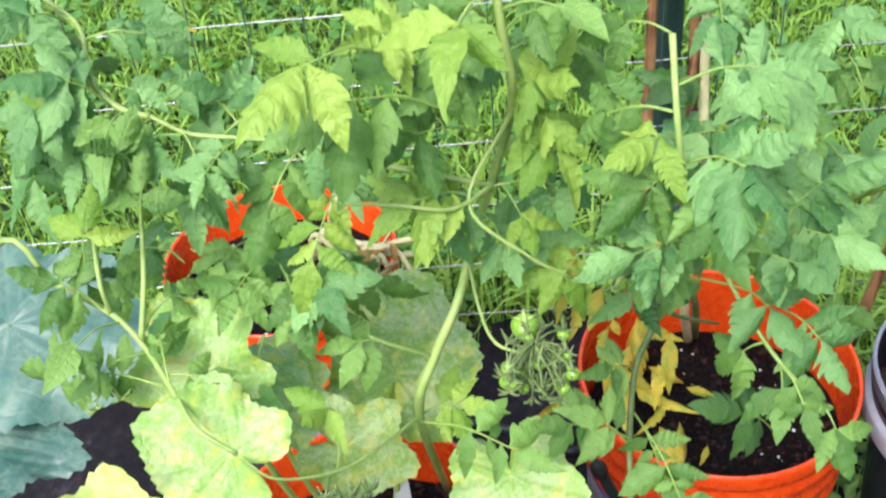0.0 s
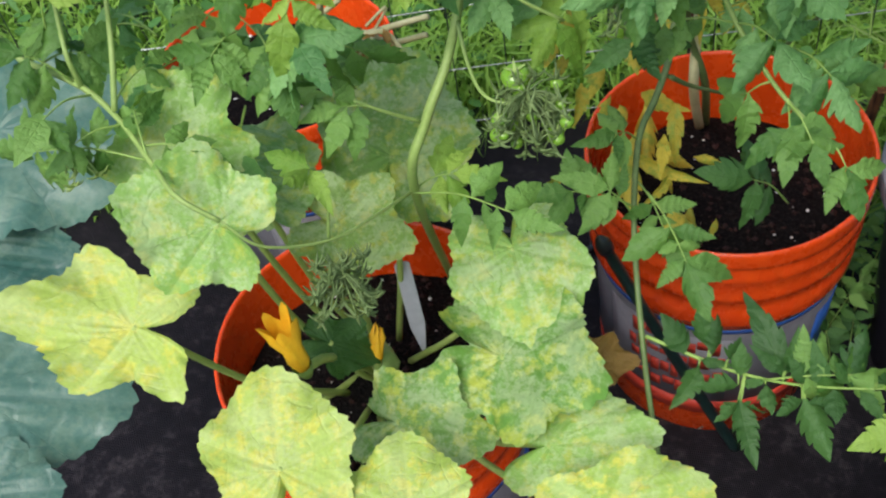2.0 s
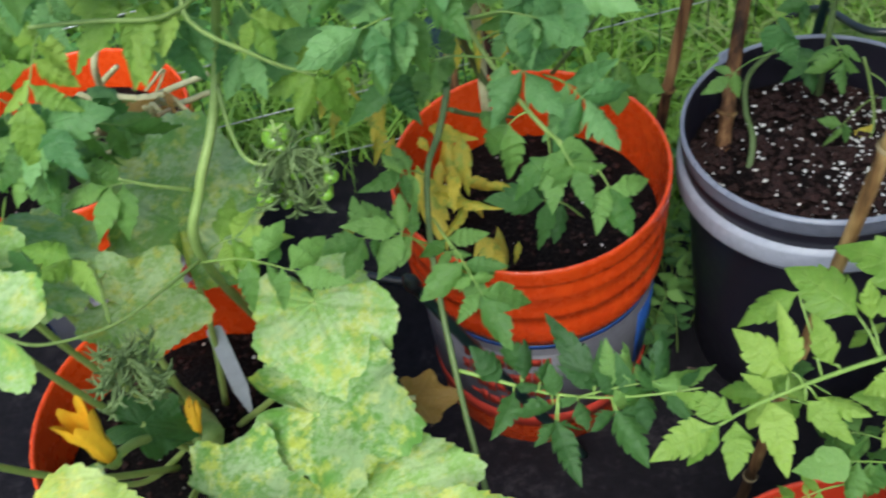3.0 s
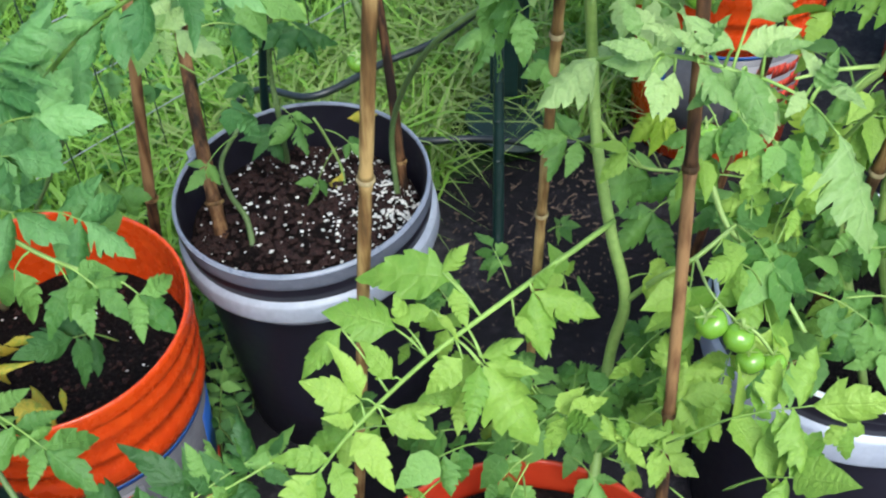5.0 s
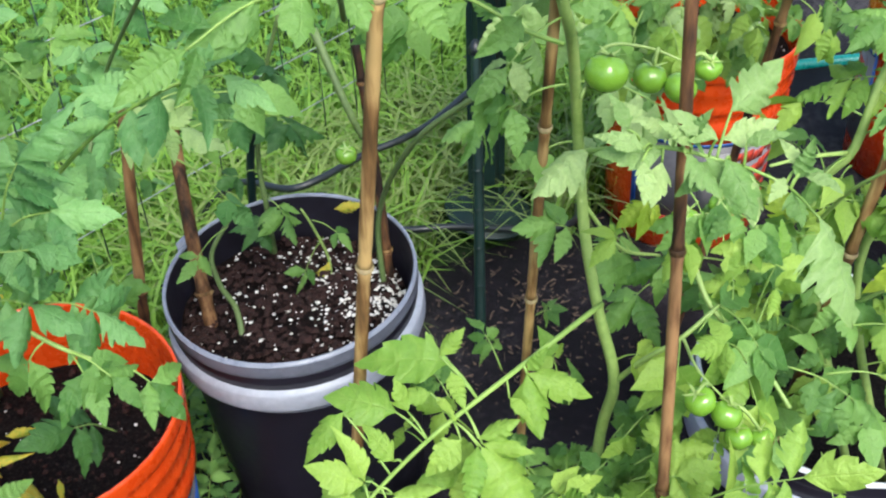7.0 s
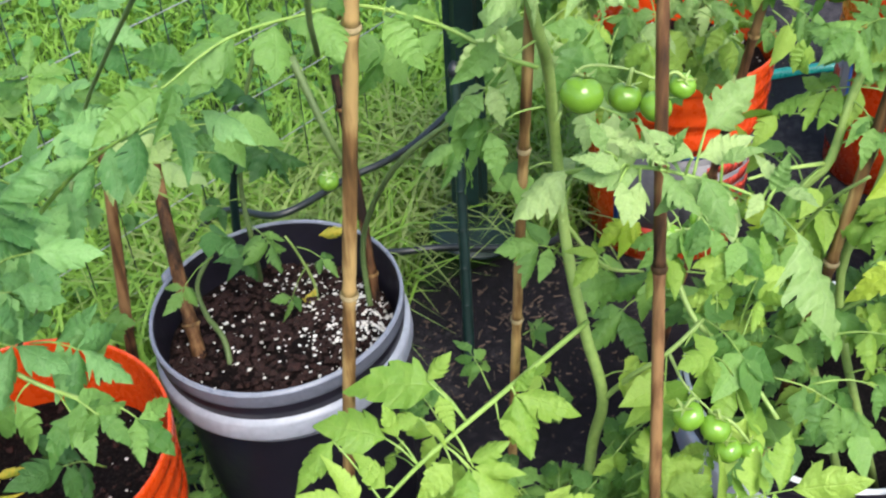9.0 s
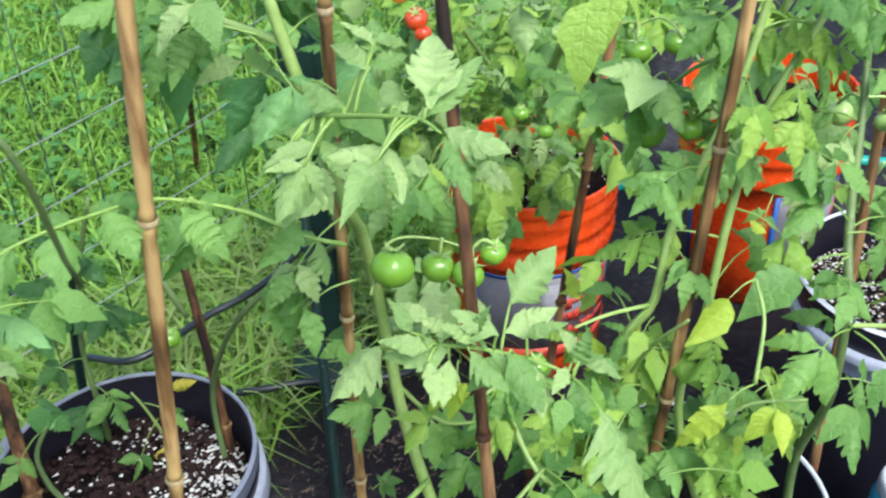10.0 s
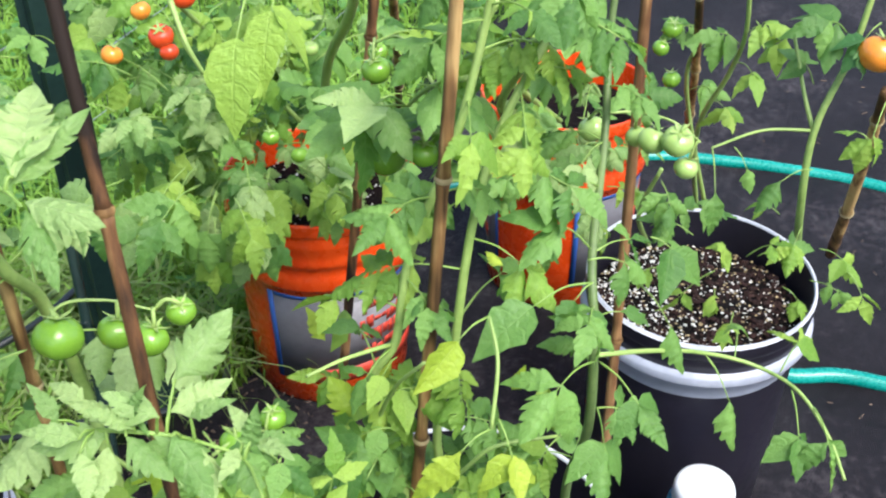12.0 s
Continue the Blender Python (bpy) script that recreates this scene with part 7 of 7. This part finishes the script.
vine("side_stem", mid, [(0.909, 0.372, 0.627), (0.887, 0.341, 0.697), (0.880, 0.312, 0.739)], 0.003)
vine("side_stem", mid, [(0.996, 0.335, 0.905), (1.013, 0.373, 0.882), (1.032, 0.404, 0.849)], 0.0036)
vine("side_stem", mid, [(0.889, 0.311, 0.596), (0.881, 0.281, 0.643), (0.889, 0.258, 0.672), (0.929, 0.225, 0.661)], 0.003)
vine("side_stem", mid, [(0.981, 0.215, 0.705), (1.031, 0.187, 0.681), (1.102, 0.159, 0.635), (1.135, 0.118, 0.611), (1.122, 0.076, 0.609), (1.095, 0.042, 0.594), (1.064, 0.020, 0.580)], 0.0034)
vine("side_stem", mid, [(0.857, 0.249, 0.722), (0.883, 0.257, 0.759), (0.905, 0.274, 0.777)], 0.0026)
truss(mid, [(1.032, 0.404, 0.849), (1.026, 0.416, 0.830), (0.991, 0.371, 0.852)], [((1.012, 0.414, 0.812), 0.0165), ((1.002, 0.374, 0.830), 0.0115), ((1.000, 0.343, 0.842), 0.009)])
truss(mid, [(1.032, 0.380, 0.873), (1.075, 0.431, 0.884), (1.080, 0.460, 0.871)], [((1.070, 0.453, 0.853), 0.0125), ((1.080, 0.423, 0.863), 0.0115), ((1.113, 0.476, 0.847), 0.009)])
truss(mid, [(1.154, 0.278, 0.815), (1.166, 0.255, 0.815), (1.169, 0.226, 0.812), (1.171, 0.201, 0.798)], [((1.163, 0.218, 0.798), 0.0140), ((1.169, 0.241, 0.790), 0.0128), ((1.185, 0.259, 0.781), 0.0102), ((1.164, 0.208, 0.774), 0.0106), ((1.181, 0.299, 0.781), 0.0125)], "fruit_pale")


def grow_8(base, tip, size, mat, pairs, hang):
    compound_leaf(mid, base, tip, size * 1.18, mat, pairs, (-0.3, -0.5, 1.0), hang, plain=0.4)


grow_8((0.896, 0.271, 0.784), (0.847, 0.289, 0.775), 0.05, "tomato_leaf_lime", 0, 0.5)
grow_8((0.975, 0.225, 0.775), (0.891, 0.272, 0.778), 0.06, "tomato_leaf", 0, 0.3)
grow_8((0.946, 0.208, 0.729), (0.855, 0.226, 0.745), 0.045, "tomato_leaf", 1, 0.5)
grow_8((0.963, 0.209, 0.715), (0.925, 0.139, 0.698), 0.042, "tomato_leaf", 1, 0.6)
grow_8((0.960, 0.206, 0.673), (0.888, 0.168, 0.669), 0.045, "tomato_leaf", 1, 0.6)
grow_8((0.857, 0.249, 0.722), (0.810, 0.269, 0.716), 0.05, "tomato_leaf_lime", 0, 0.5)
grow_8((0.863, 0.247, 0.728), (0.830, 0.212, 0.705), 0.035, "tomato_leaf_lime", 1, 0.6)
grow_8((0.999, 0.236, 0.776), (1.036, 0.193, 0.761), 0.035, "tomato_leaf", 1, 0.5)
grow_8((1.004, 0.236, 0.783), (0.985, 0.278, 0.822), 0.045, "tomato_leaf", 1, 0.2)
grow_8((1.065, 0.253, 0.799), (1.046, 0.308, 0.810), 0.035, "tomato_leaf_dusty", 4, 0.3)
grow_8((1.102, 0.263, 0.818), (1.034, 0.275, 0.810), 0.03, "tomato_leaf_dusty", 4, 0.5)
grow_8((1.062, 0.207, 0.767), (1.067, 0.173, 0.752), 0.045, "tomato_leaf", 1, 0.4)
grow_8((1.073, 0.214, 0.712), (1.043, 0.150, 0.672), 0.045, "tomato_leaf", 0, 0.5)
grow_8((1.103, 0.154, 0.633), (1.063, 0.100, 0.590), 0.05, "tomato_leaf", 0, 0.8)
grow_8((1.120, 0.080, 0.609), (1.049, 0.049, 0.580), 0.04, "tomato_leaf", 1, 0.9)
grow_8((1.112, 0.059, 0.605), (1.054, 0.022, 0.589), 0.04, "tomato_leaf", 1, 0.9)
grow_8((1.142, 0.094, 0.605), (1.201, 0.081, 0.631), 0.04, "tomato_leaf_bright", 1, 0.5)
grow_8((1.130, 0.133, 0.613), (1.193, 0.145, 0.627), 0.04, "tomato_leaf", 0, 0.4)
grow_8((0.992, 0.228, 0.763), (0.952, 0.239, 0.755), 0.03, "tomato_leaf", 0, 0.4)
grow_8((0.981, 0.218, 0.742), (0.997, 0.193, 0.747), 0.034, "tomato_leaf", 0, 0.3)
grow_8((0.988, 0.323, 0.812), (0.917, 0.349, 0.815), 0.04, "tomato_leaf_bright", 0, 0.0)
grow_8((1.034, 0.400, 0.849), (0.935, 0.434, 0.866), 0.05, "tomato_leaf", 2, 0.3)
grow_8((1.032, 0.404, 0.849), (0.912, 0.385, 0.911), 0.05, "tomato_leaf_dusty", 1, 0.3)
grow_8((0.914, 0.353, 0.702), (0.864, 0.348, 0.709), 0.03, "tomato_leaf_bright", 0, 0.4)
grow_8((0.992, 0.374, 0.893), (0.992, 0.318, 0.887), 0.04, "tomato_leaf", 2, 0.4)
grow_8((1.063, 0.297, 0.924), (1.169, 0.271, 0.880), 0.045, "tomato_leaf", 2, 0.4)
grow_8((1.053, 0.312, 0.886), (1.137, 0.292, 0.856), 0.04, "tomato_leaf", 2, 0.4)
grow_8((0.783, 0.353, 1.047), (0.732, 0.339, 1.018), 0.05, "tomato_leaf_bright", 0, 0.6)
grow_8((0.810, 0.351, 1.042), (0.761, 0.339, 1.028), 0.04, "tomato_leaf_bright", 1, 0.6)
grow_8((1.005, 0.329, 0.948), (0.987, 0.374, 0.924), 0.045, "tomato_leaf", 2, 0.4)
grow_8((0.878, 0.402, 0.568), (0.813, 0.432, 0.591), 0.04, "tomato_leaf", 3, 0.5)
grow_8((0.902, 0.371, 0.617), (0.838, 0.381, 0.627), 0.04, "tomato_leaf", 2, 0.5)
grow_8((0.913, 0.352, 0.575), (0.888, 0.381, 0.649), 0.035, "tomato_leaf_bright", 2, 0.5)
grow_8((0.934, 0.333, 0.545), (0.930, 0.263, 0.570), 0.04, "tomato_leaf_bright", 2, 0.5)
grow_8((0.963, 0.232, 0.629), (0.906, 0.249, 0.612), 0.03, "tomato_leaf_bright", 2, 0.5)
grow_8((0.895, 0.428, 0.569), (0.817, 0.505, 0.571), 0.04, "tomato_leaf", 3, 0.5)
grow_8((0.881, 0.398, 0.559), (0.885, 0.464, 0.550), 0.045, "tomato_leaf", 2, 0.5)
grow_8((0.927, 0.383, 0.549), (0.907, 0.321, 0.519), 0.045, "tomato_leaf", 3, 0.5)
grow_8((1.007, 0.362, 0.520), (0.972, 0.304, 0.494), 0.045, "tomato_leaf", 2, 0.5)
grow_8((0.930, 0.350, 0.495), (0.860, 0.386, 0.496), 0.045, "tomato_leaf", 3, 0.5)
grow_8((0.986, 0.343, 0.488), (0.971, 0.401, 0.522), 0.05, "tomato_leaf", 2, 0.4)
grow_8((0.911, 0.301, 0.470), (0.872, 0.250, 0.468), 0.045, "tomato_leaf", 3, 0.5)
grow_8((0.878, 0.307, 0.448), (0.786, 0.343, 0.472), 0.045, "tomato_leaf", 3, 0.5)
grow_8((0.843, 0.473, 0.553), (0.797, 0.478, 0.554), 0.05, "tomato_leaf", 2, 0.5)
grow_8((0.917, 0.359, 0.606), (0.869, 0.385, 0.600), 0.04, "tomato_leaf", 3, 0.5)
grow_8((0.912, 0.345, 0.630), (0.863, 0.399, 0.637), 0.038, "tomato_leaf", 3, 0.5)
grow_8((0.930, 0.344, 0.652), (0.887, 0.386, 0.659), 0.035, "tomato_leaf_bright", 2, 0.5)
grow_8((0.888, 0.334, 0.593), (0.863, 0.300, 0.610), 0.04, "tomato_leaf", 2, 0.5)
grow_8((0.953, 0.412, 0.605), (0.928, 0.461, 0.644), 0.035, "tomato_leaf_bright", 2, 0.5)
grow_8((0.982, 0.416, 0.644), (0.956, 0.454, 0.675), 0.03, "tomato_leaf_bright", 1, 0.5)


for base, tip, wide in [((0.926, 0.427, 0.681), (0.927, 0.441, 0.708), 1.2), ((0.906, 0.384, 0.629), (0.910, 0.406, 0.665), 1.3), ((0.929, 0.388, 0.641), (0.940, 0.375, 0.665), 1.2),
                        ((0.953, 0.285, 0.785), (0.955, 0.297, 0.795), 1.2), ((0.867, 0.256, 0.659), (0.849, 0.254, 0.653), 1.2), ((0.909, 0.256, 0.712), (0.914, 0.246, 0.731), 1.2)]:
    single_leaf(mid, base, tip, "tomato_leaf_lime", (-0.3, -0.6, 1.0), wide)

# ---------------------------------------------------------------- dwarf tomato in the printed bucket
dwarf = holder("tomato_plant", (E[0], E[1], 0.33), "bushy dwarf tomato with curled leaves and ripe fruit", "tomato plant", "tomato plants")
vine("stem", dwarf, [(E[0] - 0.02, E[1] - 0.02, 0.33), (E[0] - 0.1, E[1] - 0.08, 0.5), (E[0] - 0.2, E[1] - 0.16, 0.68), (1.2, 0.55, 0.85), (1.12, 0.5, 1.0)], 0.007)
vine("side_stem", dwarf, [(E[0] - 0.1, E[1] - 0.08, 0.5), (1.3, 0.78, 0.7), (1.15, 0.75, 0.85)], 0.005)
vine("side_stem", dwarf, [(1.157, 0.737, 0.830), (1.144, 0.713, 0.792), (1.149, 0.701, 0.761)], 0.005)
rng_d = random.Random(77)


def bushy(plant, centre, radii, count, size, mats, hang=0.6):
    """Leaves turned outwards from a bushy plant's heart."""
    c = Vector(centre)
    for i in range(count):
        d = Vector((rng_d.gauss(0, 1), rng_d.gauss(0, 1), rng_d.gauss(0.25, 0.8))).normalized()
        base = c + Vector((d.x * radii[0], d.y * radii[1], d.z * radii[2])) * rng_d.uniform(0.35, 0.95)
        out = (d + Vector((rng_d.uniform(-0.5, 0.5), rng_d.uniform(-0.5, 0.5), -0.15))).normalized()
        sz = size * rng_d.uniform(0.7, 1.2)
        compound_leaf(plant, base, base + out * sz * rng_d.uniform(1.7, 2.7), sz, rng_d.choice(mats), rng_d.randint(1, 3), (-0.4, -0.5, 1.0), hang * rng_d.uniform(0.4, 1.5), wide=1.15, plain=0.1)


bushy(dwarf, (1.412, 0.838, 0.525), (0.15, 0.16, 0.11), 100, 0.038, ("tomato_leaf", "tomato_leaf", "tomato_leaf_bright", "tomato_leaf_dusty"))
bushy(dwarf, (1.252, 0.730, 0.660), (0.2, 0.2, 0.13), 60, 0.048, ("tomato_leaf", "tomato_leaf_dusty", "tomato_leaf_bright"))
bushy(dwarf, (1.352, 0.976, 0.620), (0.2, 0.16, 0.16), 26, 0.05, ("tomato_leaf", "tomato_leaf_deep"))
bushy(tall, (0.63, 0.44, 0.48), (0.17, 0.13, 0.09), 42, 0.034, ("tomato_leaf", "tomato_leaf_bright"))
bushy(vine_b, (0.028, 0.726, 0.751), (0.09, 0.06, 0.06), 9, 0.042, ("tomato_leaf", "tomato_leaf_blue"))
bushy(vine_c, (0.523, 0.835, 0.709), (0.15, 0.1, 0.1), 24, 0.04, ("tomato_leaf_blue", "tomato_leaf"))
bushy(dwarf, (1.455, 0.868, 0.445), (0.11, 0.11, 0.05), 34, 0.036, ("tomato_leaf", "tomato_leaf_bright"))
bushy(tall, (0.640, 0.425, 0.455), (0.07, 0.045, 0.035), 16, 0.034, ("tomato_leaf", "tomato_leaf"))
bushy(tall, (0.793, 0.363, 0.564), (0.1, 0.09, 0.1), 18, 0.036, ("tomato_leaf", "tomato_leaf_bright"))
bushy(mid, (0.917, 0.332, 0.471), (0.12, 0.1, 0.09), 14, 0.038, ("tomato_leaf", "tomato_leaf_bright"))
bushy(mid, (1.0, 0.36, 0.46), (0.14, 0.13, 0.08), 10, 0.036, ("tomato_leaf", "tomato_leaf_bright"))
for px, r, mat in [((1.166, 0.786, 0.806), 0.0105, "fruit_orange"), ((1.193, 0.750, 0.817), 0.0125, "fruit_red"), ((1.168, 0.766, 0.781), 0.0135, "fruit_red"), ((1.163, 0.754, 0.768), 0.010, "fruit_red"), ((1.141, 0.812, 0.762), 0.0115, "fruit_orange"),
                   ((1.104, 0.592, 0.738), 0.0085, "fruit_green"), ((1.118, 0.571, 0.716), 0.0085, "fruit_green"), ((1.210, 0.610, 0.782), 0.008, "fruit_pale")]:
    fruit(dwarf, px, r, mat)

# tomatoes along the far row
far_row = []
far_row.append(((F_[0], F_[1], 0.33), "young tomato plant with drooping leaves in perlite soil", [
        ([(1.716, 0.141, 0.330), (1.533, 0.139, 0.523), (1.523, 0.144, 0.644), (1.547, 0.126, 0.732), (1.557, 0.118, 0.809)], 0.0052), ([(1.524, 0.145, 0.646), (1.498, 0.197, 0.646), (1.427, 0.237, 0.650)], 0.0021),
        ([(1.524, 0.145, 0.646), (1.540, 0.164, 0.678), (1.571, 0.193, 0.736)], 0.003), ([(1.661, 0.345, 0.330), (1.531, 0.335, 0.471), (1.489, 0.304, 0.571)], 0.004)]))
far_row.append(((G[0], G[1], 0.30), "leafy tomato vine in an orange bucket beyond", [
        ([(G[0], G[1], 0.3), (1.685, 0.597, 0.483), (1.569, 0.519, 0.633), (1.494, 0.456, 0.736), (1.498, 0.441, 0.799)], 0.0075), ([(G[0] + 0.03, G[1], 0.3), (1.550, 0.567, 0.639), (1.507, 0.535, 0.738)], 0.006)]))
far_row.append(((2.15, 0.36, 0.02), "tomato vine rising from the cloth beside the hose", [
        ([(2.15, 0.36, 0.015), (1.924, 0.356, 0.374), (1.866, 0.310, 0.531), (1.812, 0.287, 0.621), (1.765, 0.287, 0.735)], 0.0046), ([(2.17, 0.34, 0.015), (2.006, 0.400, 0.419), (1.976, 0.375, 0.538)], 0.0046)]))
plants_far = []
for at, text, stems in far_row:
    p = holder("tomato_plant", at, text, "tomato plant", "tomato plants")
    plants_far.append(p)
    for pts, r in stems:
        vine("stem", p, pts, r, "stem_green")


def grow_9(p, base, tip, size, mat, pairs):
    compound_leaf(plants_far[p], base, tip, size, mat, pairs, (-0.4, -0.4, 1.0), 0.6, plain=0.2)


grow_9(0, (1.501, 0.133, 0.610), (1.421, 0.185, 0.610), 0.05, "tomato_leaf", 0)
grow_9(0, (1.516, 0.132, 0.523), (1.443, 0.135, 0.512), 0.045, "tomato_leaf_bright", 1)
grow_9(0, (1.491, 0.106, 0.514), (1.466, 0.051, 0.516), 0.045, "tomato_leaf_bright", 1)
grow_9(0, (1.471, 0.069, 0.506), (1.428, 0.025, 0.478), 0.04, "tomato_leaf_bright", 1)
grow_9(0, (1.427, 0.237, 0.650), (1.347, 0.202, 0.598), 0.05, "tomato_leaf", 0)
grow_9(0, (1.482, 0.301, 0.559), (1.431, 0.262, 0.536), 0.045, "tomato_leaf", 2)
grow_9(0, (1.513, 0.314, 0.470), (1.510, 0.216, 0.543), 0.04, "tomato_leaf", 2)
grow_9(0, (1.524, 0.161, 0.526), (1.520, 0.197, 0.543), 0.03, "tomato_leaf_bright", 1)
grow_9(0, (1.508, 0.083, 0.656), (1.507, 0.110, 0.671), 0.03, "tomato_leaf_bright", 0)
grow_9(0, (1.551, 0.158, 0.689), (1.566, 0.187, 0.726), 0.05, "tomato_leaf", 2)
grow_9(0, (1.559, 0.136, 0.753), (1.515, 0.171, 0.789), 0.06, "tomato_leaf", 2)
grow_9(0, (1.541, 0.103, 0.779), (1.506, 0.126, 0.750), 0.05, "tomato_leaf_blue", 2)
grow_9(0, (1.474, 0.221, 0.631), (1.462, 0.186, 0.594), 0.04, "tomato_leaf", 0)
grow_9(0, (1.539, 0.078, 0.692), (1.483, 0.084, 0.626), 0.05, "tomato_leaf_bright", 1)
grow_9(0, (1.613, 0.189, 0.720), (1.608, 0.241, 0.682), 0.04, "tomato_leaf_bright", 2)
grow_9(1, (1.644, 0.580, 0.507), (1.550, 0.599, 0.573), 0.06, "tomato_leaf", 2)
grow_9(1, (1.656, 0.577, 0.520), (1.634, 0.481, 0.518), 0.06, "tomato_leaf", 2)
grow_9(1, (1.569, 0.519, 0.633), (1.536, 0.444, 0.631), 0.05, "tomato_leaf", 2)
grow_9(1, (1.572, 0.521, 0.639), (1.513, 0.575, 0.684), 0.06, "tomato_leaf", 2)
grow_9(1, (1.523, 0.467, 0.716), (1.503, 0.402, 0.715), 0.055, "tomato_leaf", 2)
grow_9(1, (1.494, 0.456, 0.736), (1.456, 0.485, 0.773), 0.055, "tomato_leaf_bright", 2)
grow_9(1, (1.543, 0.550, 0.707), (1.512, 0.614, 0.707), 0.06, "tomato_leaf", 2)
grow_9(1, (1.671, 0.581, 0.456), (1.600, 0.508, 0.492), 0.05, "tomato_leaf_dusty", 2)
grow_9(1, (1.559, 0.796, 0.621), (1.444, 0.761, 0.627), 0.06, "tomato_leaf", 2)
grow_9(1, (1.585, 0.774, 0.640), (1.527, 0.671, 0.675), 0.06, "tomato_leaf", 2)
grow_9(1, (1.530, 0.896, 0.647), (1.468, 0.790, 0.675), 0.06, "tomato_leaf_bright", 2)
grow_9(1, (1.561, 0.833, 0.647), (1.508, 0.877, 0.608), 0.06, "tomato_leaf", 2)
grow_9(2, (1.920, 0.347, 0.450), (1.842, 0.280, 0.483), 0.05, "tomato_leaf_bright", 1)
grow_9(2, (1.878, 0.307, 0.545), (1.789, 0.240, 0.563), 0.05, "tomato_leaf_bright", 1)
grow_9(2, (1.847, 0.298, 0.587), (1.792, 0.348, 0.634), 0.055, "tomato_leaf", 2)
grow_9(2, (1.812, 0.287, 0.621), (1.799, 0.237, 0.661), 0.05, "tomato_leaf_bright", 2)
grow_9(2, (1.976, 0.375, 0.538), (1.864, 0.413, 0.593), 0.05, "tomato_leaf", 2)
grow_9(2, (1.963, 0.386, 0.442), (1.946, 0.330, 0.472), 0.05, "tomato_leaf", 2)

for p, at, r, mat in [(0, (1.522, 0.097, 0.752), 0.022, "fruit_orange"), (2, (1.863, 0.403, 0.586), 0.015, "fruit_green"), (2, (1.840, 0.411, 0.562), 0.013, "fruit_green"), (2, (1.823, 0.385, 0.524), 0.014, "fruit_green"), (1, (1.492, 0.453, 0.764), 0.012, "fruit_green")]:
    fruit(plants_far[p], at, r, mat)
bushy(plants_far[0], (1.468, 0.195, 0.476), (0.1, 0.1, 0.05), 10, 0.034, ("tomato_leaf", "tomato_leaf_bright"))
bushy(plants_far[1], (1.601, 0.464, 0.467), (0.13, 0.1, 0.12), 16, 0.045, ("tomato_leaf", "tomato_leaf_dusty", "tomato_leaf_bright"))
bushy(plants_far[1], (1.58, 0.455, 0.475), (0.09, 0.05, 0.06), 14, 0.04, ("tomato_leaf", "tomato_leaf_dusty"))
